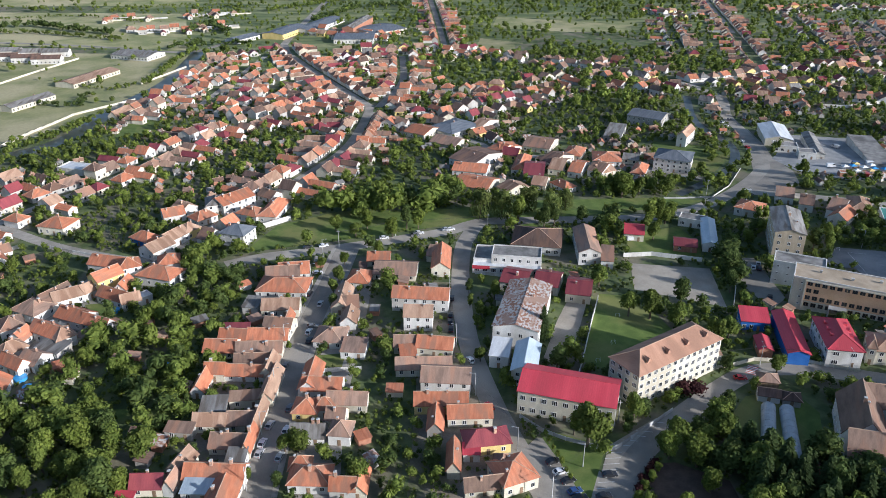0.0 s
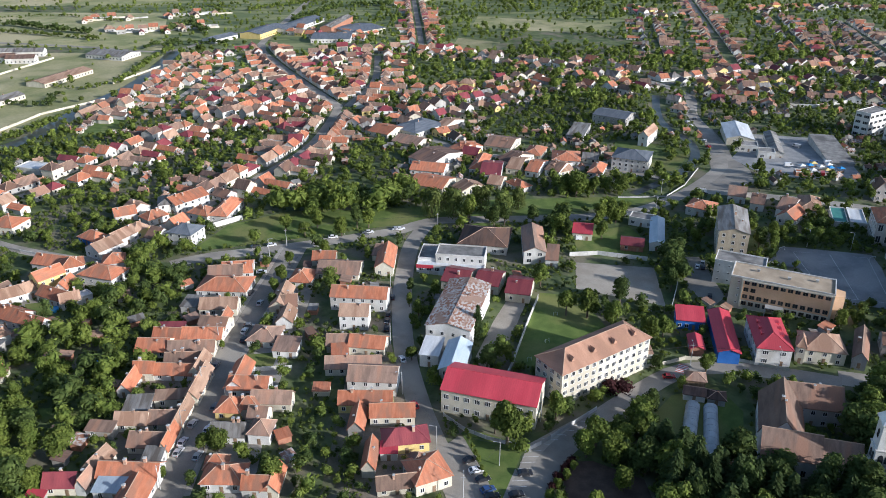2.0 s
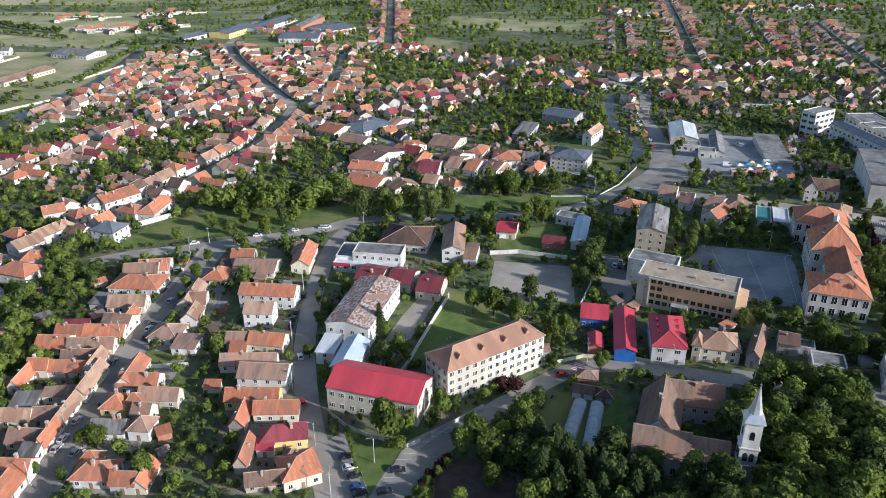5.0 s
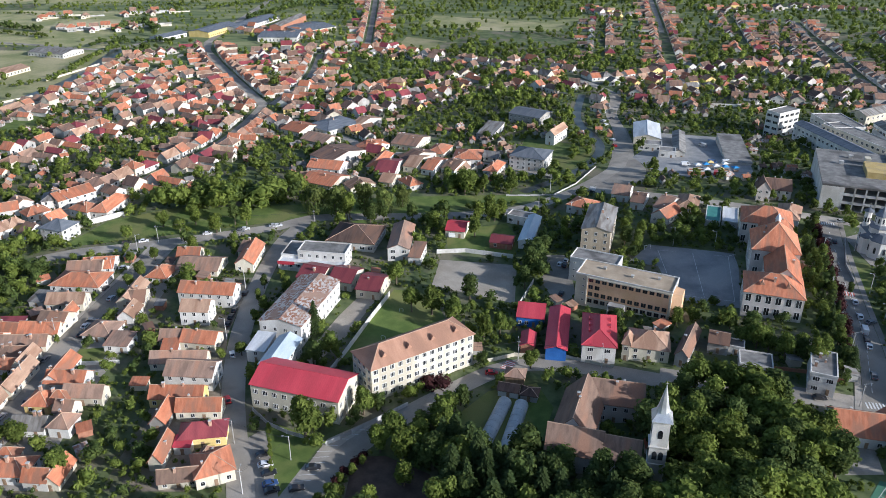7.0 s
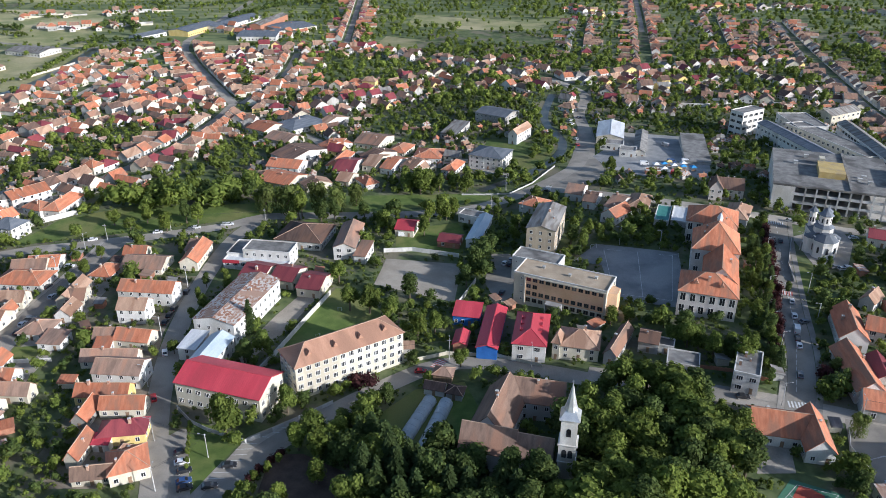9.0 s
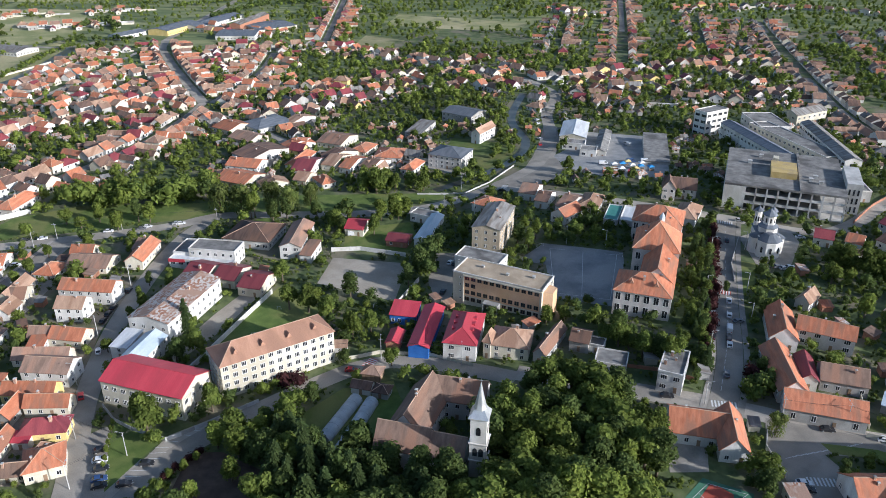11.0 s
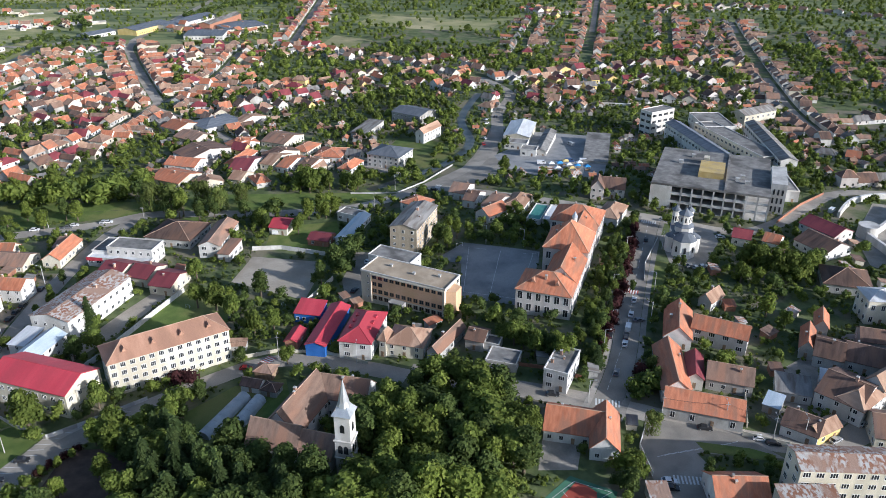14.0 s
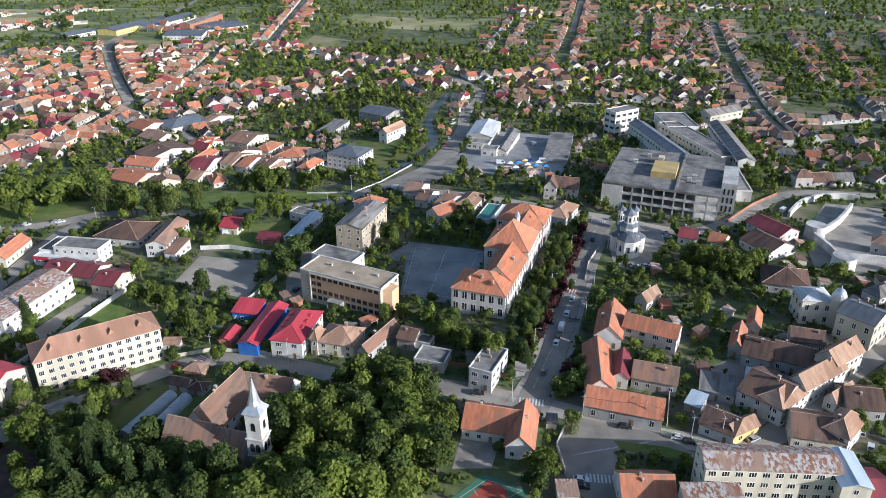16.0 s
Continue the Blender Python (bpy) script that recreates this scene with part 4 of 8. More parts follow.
# ---- special buildings ----
def church_tower(x, y, rot):
    """A square white bell tower with a pointed sheet-metal spire."""
    top = thing("church_tower", x, y, rot, label="white plastered church tower with a pointed metal spire", category="church tower")
    claim(x, y, 7, 7, rot)
    a = 2.3
    body = Geo().box(-a, a, -a, a, -1, 11.2).box(-a + 0.15, a - 0.15, -a + 0.15, a - 0.15, 11.2, 19.4)
    part("wall", body.mesh("wall", MAT["w_white"]), top)
    for z, o in ((11.1, 0.3), (5.6, 0.22), (19.2, 0.3)):
        part("cornice", Geo().box(-a - o, a + o, -a - o, a + o, z, z + 0.3).mesh("cornice", MAT["w_white"]), top)
    sp = Geo().lathe([(3.85, 19.5), (3.7, 19.7), (2.5, 20.9), (1.75, 21.9)], 4, turn=math.pi / 4)
    sp.lathe([(1.9, 21.6), (1.5, 22.8), (0.75, 26.2), (0.1, 29.4)], 8, turn=math.pi / 8)
    part("spire", sp.mesh("spire", MAT["zinc"]), top, "pale grey metal spire")
    cr = Geo().tube((0, 0, 28.8), (0, 0, 30.6), 0.07, 0.05, 5).box(-0.4, 0.4, -0.05, 0.05, 29.9, 30.02)
    part("cross", cr.mesh("cross", MAT["steel"]), top)
    arch = Geo()
    prof = [(-0.62, 0), (0.62, 0), (0.62, 1.9), (0.42, 2.4), (0, 2.65), (-0.42, 2.4), (-0.62, 1.9)]
    arch.prism(prof, -0.04, 0.06, 0, "y")
    am = arch.mesh("louvre", MAT["glass"])
    for k in range(4):
        r = k * math.pi / 2
        for u in (-0.8, 0.8):
            part("louvre", am, top, "", (u * math.cos(r) + (a + 0.01) * math.sin(r), u * math.sin(r) - (a + 0.01) * math.cos(r), 7.2), r)
        part("louvre", am, top, "", ((a - 0.14) * math.sin(r), -(a - 0.14) * math.cos(r), 14.0), r)


def domed_church(x, y, rot):
    """A white church with an apse, a drum under a conical roof and two small bell turrets."""
    top = thing("orthodox_church", x, y, rot, label="white domed church with grey metal roofs", category="church")
    claim(x, y, 14, 20, rot)
    part("wall", Geo().lathe([(4.9, -1), (4.9, 7.6)], 8, (0, -4), turn=0.39).box(-4.3, 4.3, -4, 9.5, -1, 8.4).lathe([(2.9, -1), (2.9, 7.0)], 8, (-4.3, 0)).lathe([(2.9, -1), (2.9, 7.0)], 8, (4.3, 0)).mesh("wall", MAT["w_white"]), top)
    part("cornice", Geo().lathe([(5.05, 7.0), (5.05, 7.35)], 8, (0, -4), turn=0.39).box(-4.42, 4.42, -1, 9.62, 7.9, 8.2).mesh("cornice", MAT["w_white"]), top)
    part("roof", Geo().lathe([(5.25, 7.6), (5.2, 7.8), (1.6, 10.0)], 8, (0, -4), turn=0.39).prism([(-4.7, 8.35), (0, 10.6), (4.7, 8.35)], -2, 9.8, 0, "y").lathe([(3.2, 7.0), (0.3, 8.8)], 8, (-4.3, 0)).lathe([(3.2, 7.0), (0.3, 8.8)], 8, (4.3, 0)).mesh("roof", MAT["slate"]), top, "dark grey metal roof")
    part("upper_stage", Geo().lathe([(3.9, 7.5), (3.9, 11.4)], 8, (0, 1), turn=0.39).mesh("upper_stage", MAT["w_white"]), top)
    part("skirt_roof", Geo().lathe([(4.25, 11.4), (4.2, 11.55), (2.5, 12.6)], 8, (0, 1), turn=0.39).mesh("skirt_roof", MAT["slate"]), top)
    def turret(name, c, r, z0, z1, tip):
        t = part(name, Geo().lathe([(r, z0), (r, z1)], 8, c, turn=0.39).lathe([(r + 0.25, z1 - 0.3), (r + 0.25, z1)], 8, c, turn=0.39).mesh(name, MAT["w_white"]), top)
        part("dome", Geo().lathe([(r + 0.7, z1), (r + 0.5, z1 + 0.3), (r * 0.55, z1 + (tip - z1) * 0.45), (r * 0.3, z1 + (tip - z1) * 0.6), (0.06, tip)], 8, c, turn=0.39).mesh("dome", MAT["slate"]), t)
        part("cross", Geo().tube((*c, tip - 0.2), (*c, tip + 1.2), 0.06, 0.05, 4).box(c[0] - 0.35, c[0] + 0.35, c[1] - 0.04, c[1] + 0.04, tip + 0.6, tip + 0.7).mesh("cross", MAT["steel"]), t)
        slit = Geo().prism([(-0.3, 0), (0.3, 0), (0.3, 1.8), (0, 2.2), (-0.3, 1.8)], -0.04, 0.05, 0, "y").mesh("window", MAT["glass"])
        for k in range(8):
            a = k * math.pi / 4 + math.pi / 4 * 0.0
            part("window", slit, t, "", (c[0] + r * 0.93 * math.sin(a), c[1] - r * 0.93 * math.cos(a), z1 - (z1 - z0) * 0.62), a)
    turret("drum", (0, 1), 2.5, 11.5, 16.6, 19.6)
    turret("bell_turret", (-2.9, 7.8), 1.45, 8.0, 15.6, 18.2)
    turret("bell_turret", (2.9, 7.8), 1.45, 8.0, 15.6, 18.2)
    slit = Geo().prism([(-0.45, 0), (0.45, 0), (0.45, 2.2), (0, 2.8), (-0.45, 2.2)], -0.05, 0.06, 0, "y").mesh("window", MAT["glass"])
    for k in range(-2, 3):
        a = k * math.pi / 4
        part("window", slit, top, "", (4.72 * math.sin(a), -4 - 4.72 * math.cos(a), 2.6), a)
    for s in (-1, 1):
        for u in (4.6, 7.6):
            part("window", slit, top, "", (4.32 * s, u, 3.0), s * math.pi / 2)


def factory_ruin(x, y, w, d, rot, h):
    """An unfinished concrete frame: slabs, columns and open bays, a flat roof with lanterns."""
    top = thing("factory_shell", x, y, rot, label="abandoned concrete factory shell with open bays and a flat grey roof", category="factory")
    claim(x, y, w, d, rot)
    n = 9
    left = -w / 2 + w * 0.17
    part("roof", Geo().box(-w / 2, w / 2, -d / 2, d / 2, h - 0.5, h).box(-w / 2, w / 2, -d / 2 - 0.01, -d / 2 + 0.3, h, h + 0.5).box(w * 0.12, w * 0.14, -d / 2 + 0.3, d / 2, h, h + 0.9).mesh("roof", MAT["felt"]), top)
    for k in range(3):
        part("slab", Geo().box(left, w / 2, -d / 2, d / 2, h * k / 3 - 0.4 + (0.0 if k else 0.3), h * k / 3 + (0 if k else 0.3)).mesh("slab", MAT["concrete"]), top)
    part("wall", Geo().box(-w / 2, left, -d / 2, d / 2, -2, h - 0.5).mesh("wall", MAT["w_white"]), top)
    part("wall", Geo().box(left, w / 2, d / 2 - 0.4, d / 2, -2, h - 0.5).mesh("wall", MAT["concrete"]), top)
    part("wall", Geo().box(w / 2 - 0.4, w / 2, -d / 2 + d * 0.4, d / 2 - 0.4, -2, h - 0.5).mesh("wall", MAT["concrete"]), top)
    part("wall", Geo().box(left, w / 2 - 0.4, -d / 2 + d * 0.35, -d / 2 + d * 0.35 + 0.3, 0.3, h - 0.5).mesh("wall", MAT["w_brick"]), top, "bare inner brick wall")
    col = Geo().box(-0.35, 0.35, -0.35, 0.35, -2, h - 0.5).mesh("column", MAT["concrete"])
    for i in range(n + 1):
        u = left + 0.4 + (w / 2 - 0.8 - left) * i / n
        part("column", col, top, "", (u, -d / 2 + 0.35, 0))
        if i % 2 == 0:
            part("column", col, top, "", (u, -d / 2 + d * 0.2, 0))
    par = Geo().box(0, 1, -0.08, 0.08, 0, 0.9).mesh("parapet", MAT["concrete"])
    for k in (1, 2):
        for i in range(n):
            u0 = left + 0.75 + (w / 2 - 0.8 - left) * i / n
            o = part("parapet", par, top, "", (u0, -d / 2 + 0.3, h * k / 3))
            o.scale = ((w / 2 - 0.8 - left) / n - 0.7, 1, 1)
    part("roof_block", Geo().box(-w * 0.12, w * 0.10, -d * 0.22, d * 0.08, h, h + 3.0).mesh("roof_block", MAT["ochre"]), top, "ochre painted roof block")
    part("roof_block", Geo().box(-w * 0.10, -w * 0.05, d * 0.12, d * 0.2, h, h + 3.5).mesh("roof_block", MAT["w_cream"]), top)
    for u, v in ((0.22, -0.2), (0.3, -0.25), (0.26, -0.12), (-0.3, 0.1), (-0.2, 0.3)):
        part("roof_vent", Geo().box(-0.9, 0.9, -0.8, 0.8, -0.05, 1.4).box(-1.1, 1.1, -1, 1, 1.4, 1.6).mesh("roof_vent", MAT["concrete"]), top, "", (u * w, v * d, h))
    t = part("stair_tower", Geo().box(w / 2 + 0.05, w / 2 + 7, -d * 0.3, d * 0.15, -2, h + 3).mesh("stair_tower", MAT["concrete"]), top)
    for u in (1.6, 3.5, 5.4):
        for k in range(3):
            part("window", Geo().box(-0.4, 0.4, -0.05, 0.05, 0, 2.8).mesh("window", MAT["glass"]), t, "", (w / 2 + u, -d * 0.3 - 0.02, 1.5 + k * 4.2))


def school_front(top, w, d, h):
    """The street front of the flat-roofed school: peach panels, brown window strips, pale frame, end bay and porch."""
    y0 = -d / 2
    left = -w / 2 + w * 0.13
    part("panel", Geo().box(left, w / 2 - 0.8, y0 - 0.06, y0 - 0.005, 3.2, h - 0.9).mesh("panel", MAT["w_peach"]), top, "peach plaster panel")
    for a in ((left - 0.5, left, 0, h - 0.4), (w / 2 - 0.8, w / 2 - 0.05, 0, h - 0.4), (left, w / 2 - 0.8, h - 0.9, h - 0.4)):
        part("frame_band", Geo().box(a[0], a[1], y0 - 0.4, y0 - 0.003, a[2], a[3]).mesh("frame_band", MAT["w_cream"]), top)
    sh = (h - 0.5) / 4
    L = w / 2 - 0.8 - left
    n = 12
    for s in range(4):
        for i in range(n):
            if s == 2 and i > 1:
                continue
            part("window", WIN["brown"], top, "", (left + (i + 0.5) * L / n, y0 - 0.064, s * sh + 0.95), 0)
    for s in range(4):
        part("window", WIN["slot"], top, "", (left - 1.6, y0 - 0.004, s * sh + 1.2), 0)
    bay = [(w / 2 + 0.01, y0 + 1), (w / 2 + 3.4, y0 + 2.2), (w / 2 + 3.4, y0 + 7), (w / 2 + 0.01, y0 + 8)]
    g = Geo()
    for z0, z1 in ((-1, 3.2), (3.2, h - 1.0)):
        g.add([(*p, z0) for p in bay] + [(*p, z1) for p in bay], [(0, 1, 5, 4), (1, 2, 6, 5), (2, 3, 7, 6), (3, 0, 4, 7), (4, 5, 6, 7), (3, 2, 1, 0)])
    part("stair_bay", g.mesh("stair_bay", MAT["w_peach"]), top)
    part("porch", Geo().box(-w * 0.12, w * 0.05, y0 - 3.4, y0 - 0.41, 3.0, 3.4).box(-w * 0.12, -w * 0.11, y0 - 3.4, y0 - 0.41, -0.5, 3.0).box(w * 0.04, w * 0.05, y0 - 3.4, y0 - 0.41, -0.5, 3.0).mesh("porch", MAT["concrete"]), top)


def dormers(top, w, d, h, rise, n):
    """Small triangular roof vents along the front slope."""
    g = Geo().add([(-0.9, -1.2, 0.0), (0.9, -1.2, 0.0), (0, -1.2, 1.5), (0, 1.3, 1.5)], [(0, 1, 2), (1, 3, 2), (0, 2, 3), (0, 3, 1)])
    me = g.mesh("dormer", MAT["pink"])
    for i in range(n):
        part("dormer", me, top, "", ((i - (n - 1) / 2) * w / (n + 0.3), -d * 0.27, h + rise * 0.46), 0)


def greenhouse(ax, ay, bx, by, width, high):
    """A plastic tunnel over hoops."""
    a, b = Vector((ax, ay)), Vector((bx, by))
    L = (b - a).length
    top = thing("greenhouse", ax, ay, math.degrees(math.atan2(b.y - a.y, b.x - a.x)), label="long tunnel greenhouse covered with pale plastic film", category="greenhouse", group="greenhouses")
    claim((ax + bx) / 2, (ay + by) / 2, L, width, math.degrees(math.atan2(b.y - a.y, b.x - a.x)))
    prof = [(width / 2 * math.cos(t), high * math.sin(t) ** 0.8 if t not in (0, math.pi) else -0.3) for t in [math.pi * i / 10 for i in range(11)]]
    part("film", Geo().prism(prof[::-1], 0, L).mesh("film", MAT["film"]), top)
    hoop = Geo()
    for p, q in zip(prof, prof[1:]):
        hoop.tube((0, p[0] * 1.01, max(0, p[1]) + 0.02), (0, q[0] * 1.01, max(0, q[1]) + 0.02), 0.05, 0.05, 4)
    hm = hoop.mesh("hoop", MAT["steel"])
    for i in range(int(L / 3) + 1):
        part("hoop", hm, top, "", (i * 3.0, 0, 0))


def pool(x, y, r):
    top = thing("garden_pool", x, y, label="round blue above-ground garden pool", category="pool")
    part("rim", Geo().lathe([(r, 0), (r + 0.1, 0), (r + 0.1, 1.1), (r, 1.1)], 20).mesh("rim", MAT["bluetarp"]), top)
    part("water", Geo().lathe([(r - 0.01, 0.1), (r - 0.01, 1.0)], 20).mesh("water", MAT["pool_water"]), top)
    claim(x, y, 2 * r, 2 * r, 0)


def curved_wall(pts, height, thick, label, mat="w_white"):
    line = smooth_line(pts, 3.0)
    g = Geo()
    for p, q in zip(line, line[1:]):
        d = (q - p).normalized()
        nrm = Vector((-d.y, d.x)) * thick / 2
        e = q + d * 0.05
        z = ground_z(p.x, p.y)
        g.add([(p.x - nrm.x, p.y - nrm.y, z - 1), (e.x - nrm.x, e.y - nrm.y, z - 1), (e.x + nrm.x, e.y + nrm.y, z - 1), (p.x + nrm.x, p.y + nrm.y, z - 1),
               (p.x - nrm.x, p.y - nrm.y, z + height), (e.x - nrm.x, e.y - nrm.y, z + height), (e.x + nrm.x, e.y + nrm.y, z + height), (p.x + nrm.x, p.y + nrm.y, z + height)],
              [(3, 2, 1, 0), (4, 5, 6, 7), (0, 1, 5, 4), (1, 2, 6, 5), (2, 3, 7, 6), (3, 0, 4, 7)])
    LINES.append(([tuple(p) for p in line[::2]], thick))
    tagged(new("fortress_wall", g.mesh("fortress_wall", MAT[mat])), label, "wall")


def bastion(x, y, r, h):
    top = thing("bastion", x, y, label="round white restored fortress bastion", category="bastion")
    claim(x, y, 2 * r, 2 * r, 0)
    part("wall", Geo().lathe([(r * 1.06, -1), (r, h), (r - 0.8, h), (r - 0.85, h - 2.0), (0.05, h - 2.0)], 20).mesh("wall", MAT["w_white"]), top)
    part("coping", Geo().lathe([(r - 0.9, h), (r + 0.15, h), (r + 0.15, h + 0.25), (r - 0.9, h + 0.25)], 20).mesh("coping", MAT["concrete"]), top)


def play_frame(x, y, rot):
    top = thing("climbing_frame", x, y, rot, label="painted steel playground climbing frame", category="playground frame", scale=0.6)
    for a, b in (((-1.2, 0), (-1.2, 0)), ((1.2, 0), (1.2, 0))):
        for s in (-1, 1):
            part("leg", Geo().tube((a[0], 0.9 * s, -0.1), (b[0], 0, 2.2), 0.06, 0.06, 5).mesh("leg", MAT["frame"]), top)
    part("crossbar", Geo().tube((-1.3, 0, 2.2), (1.3, 0, 2.2), 0.06, 0.06, 5).mesh("crossbar", MAT["frame"]), top)


def goal(x, y, rot):
    top = thing("goal", x, y, rot, label="white steel sports goal frame", category="goal")
    for u in (-1.5, 1.5):
        part("post", Geo().tube((u, 0, -0.1), (u, 0, 2), 0.06, 0.06, 5).mesh("post", MAT["frame"]), top)
    part("crossbar", Geo().tube((-1.5, 0, 2), (1.5, 0, 2), 0.06, 0.06, 5).mesh("crossbar", MAT["frame"]), top)


def cupola(top, x, y, z):
    """A small lantern turret on the ridge."""
    t = part("cupola", Geo().lathe([(1.0, z - 1.5), (1.0, z + 2.2)], 8, (x, y)).mesh("cupola", MAT["w_white"]), top)
    part("cap", Geo().lathe([(1.25, z + 2.2), (0.9, z + 3.2), (0.05, z + 4.6)], 8, (x, y)).mesh("cap", MAT["zinc"]), t)


def metal_dome(top, x, y, z, r):
    part("dome", Geo().lathe([(r, z), (r, z + 0.6), (r * 0.92, z + r * 0.8), (r * 0.62, z + r * 1.4), (0.25, z + r * 1.75), (0.05, z + r * 2.2)], 14, (x, y)).mesh("dome", MAT["zinc"]), top, "silver metal corner dome")
    part("corner_bay", Geo().lathe([(r, -1), (r, z)], 10, (x, y)).mesh("corner_bay", MAT["w_cream"]), top)


def court_lines(corners, inset=1.0, mat="paint"):
    """White lines round a court and across its middle."""
    top = tagged(new("court_marking"), "white painted lines of a sports court", "road marking", kind="structure")
    c = [Vector(p) for p in corners]
    mid = sum(c, Vector((0, 0))) / 4
    c = [p + (mid - p).normalized() * inset for p in c]
    segs = [(c[i], c[(i + 1) % 4]) for i in range(4)] + [((c[0] + c[1]) / 2, (c[2] + c[3]) / 2)]
    for a, b in segs:
        d = (b - a)
        n = Vector((-d.y, d.x)).normalized() * 0.07
        g = Geo().add([(p.x, p.y, ground_z(p.x, p.y) + 0.16) for p in (a - n, b - n, b + n, a + n)], [(0, 1, 2, 3)])
        part("line", g.mesh("line", MAT[mat]), top)

# ---- streets ----
ribbon('road', [(-49.9, 146.9), (-50.6, 156.5), (-51.2, 190.6), (-51.3, 221.4), (-49.2, 251.9), (-46.3, 279.2), (-43.7, 311.6)], 8.5, 'asphalt', 0.09, 'grey asphalt street')
ribbon('road', [(31.9, 141.3), (27.6, 158.0), (19.6, 182.6), (14.0, 205.2), (9.0, 235.9), (7.2, 279.2), (9.8, 317.6), (17.5, 340.1)], 7.5, 'asphalt', 0.095, 'grey asphalt street')
ribbon('road', [(-93.4, 294.7), (-78.1, 302.9), (-56.5, 308.7), (-21.9, 320.6), (4.3, 331.4), (18.1, 341.4), (45.7, 343.5), (81.8, 344.9), (116.9, 351.8), (149.1, 373.1), (176.9, 404.8), (187.0, 431.5), (197.5, 483.3), (200.9, 532.0), (212.9, 587.9), (189.6, 648.8)], 8, 'asphalt', 0.1, 'grey asphalt street')
ribbon('road', [(41.0, 139.0), (46.8, 156.0), (53.5, 169.5), (61.0, 178.8), (72.0, 190.0), (84.0, 200.5), (95.0, 209.5), (105.5, 215.6), (119.0, 216.6), (135.5, 212.6), (153.2, 205.4)], 7.4, 'asphalt', 0.105, 'grey asphalt street')
ribbon('road', [(153.6, 208.5), (172.9, 201.9), (200.0, 193.5), (225.4, 184.9), (253.2, 173.1), (282.0, 167.4)], 8, 'asphalt', 0.09, 'grey asphalt street')
ribbon('road', [(212.4, 182.9), (223.9, 209.6), (234.3, 245.5), (249.5, 294.5), (261.5, 328.4)], 8.5, 'asphalt', 0.1, 'grey asphalt street')
ribbon('road', [(155.1, 377.9), (205.2, 353.3), (261.5, 328.4), (293.2, 313.0), (316.1, 321.0), (359.8, 359.9), (386.4, 362.1), (417.2, 355.4)], 7.5, 'asphalt', 0.11, 'grey asphalt street')
ribbon('road', [(267.6, 167.2), (284.8, 174.8), (303.1, 191.0), (328.1, 211.1), (347.8, 224.1)], 8, 'asphalt', 0.095, 'grey asphalt street')
ribbon('road', [(-253.3, 350.5), (-210.8, 333.4), (-171.4, 311.6), (-130.8, 297.4)], 6, 'paving', 0.1, 'pale concrete lane')
ribbon('road', [(-148.6, 221.4), (-149.6, 262.7), (-136.9, 281.7), (-122.8, 302.9), (-117.3, 317.6), (-100.0, 354.2), (-72.7, 417.3), (-60.2, 464.4), (-55.8, 531.0), (-55.1, 569.7)], 6.5, 'asphalt', 0.12, 'grey asphalt street')
ribbon('road', [(-55.1, 569.7), (-92.1, 641.2), (-135.7, 730.7), (-161.7, 799.0), (-167.1, 916.6), (-164.4, 1644.9)], 8, 'asphalt', 0.125, 'grey asphalt street')
ribbon('road', [(-221.5, 323.7), (-206.4, 357.8), (-188.0, 389.6), (-176.6, 417.3), (-163.3, 457.8), (-138.5, 515.6), (-111.4, 561.7), (-83.9, 612.6)], 6, 'asphalt', 0.13, 'grey asphalt street')
ribbon('road', [(-53.8, 553.9), (-13.3, 515.6), (23.8, 471.3), (30.3, 457.8), (72.5, 433.4), (118.7, 416.9), (141.9, 397.7)], 6, 'asphalt', 0.135, 'grey asphalt street')
ribbon('road', [(-48.7, 569.7), (-34.7, 651.3), (-39.7, 756.7)], 6, 'asphalt', 0.14, 'grey asphalt street')
ribbon('road', [(-103.1, 770.3), (-36.2, 778.7), (9.1, 778.7), (111.6, 704.5), (188.2, 625.9), (307.9, 679.7), (435.4, 729.8)], 6, 'asphalt', 0.145, 'grey asphalt street')
ribbon('road', [(3.4, 778.7), (-6.2, 956.3), (-26.1, 1282.3)], 6, 'asphalt', 0.15, 'grey asphalt street')
ribbon('road', [(286.1, 687.9), (332.8, 916.6), (390.1, 1214.4)], 6, 'asphalt', 0.155, 'grey asphalt street')
ribbon('road', [(-530.4, 829.6), (-429.9, 820.2), (-338.5, 799.0), (-251.4, 778.7), (-220.1, 862.5), (-183.3, 897.9)], 7, 'asphalt', 0.16, 'grey asphalt street')
ribbon('road', [(25.9, 453.9), (26.7, 407.5), (23.3, 389.6)], 5, 'asphalt', 0.165, 'grey asphalt street')
ribbon('road', [(407.8, 453.8), (415.7, 552.8), (452.0, 727.2), (504.9, 953.4)], 6, 'asphalt', 0.17, 'grey asphalt street')
ribbon('road', [(-185.5, 569.7), (-178.0, 683.3), (-173.2, 756.7)], 5, 'asphalt', 0.13, 'grey asphalt street')
ribbon("river", [(-262.4, 445.2), (-246.6, 478.3), (-246.5, 561.7), (-234.6, 641.2), (-241.0, 743.5), (-245.7, 778.7)], 13, "water", 0.06, "grey shallow river", "water")
ribbon("river", [(188.8, 587.9), (174.6, 517.5), (179.7, 463.5), (170.7, 427.4), (154.6, 403.4), (123.7, 376.6)], 5.6, "water", 0.06, "narrow dark stream", "water")
ribbon("pavement", [(-50.6, 156.5), (-51.2, 190.6), (-51.3, 221.4), (-49.2, 251.9), (-46.3, 279.2), (-43.7, 311.6)], 1.8, "paving", 0.13, "concrete pavement beside the street", "pavement", False, shift=5.2)
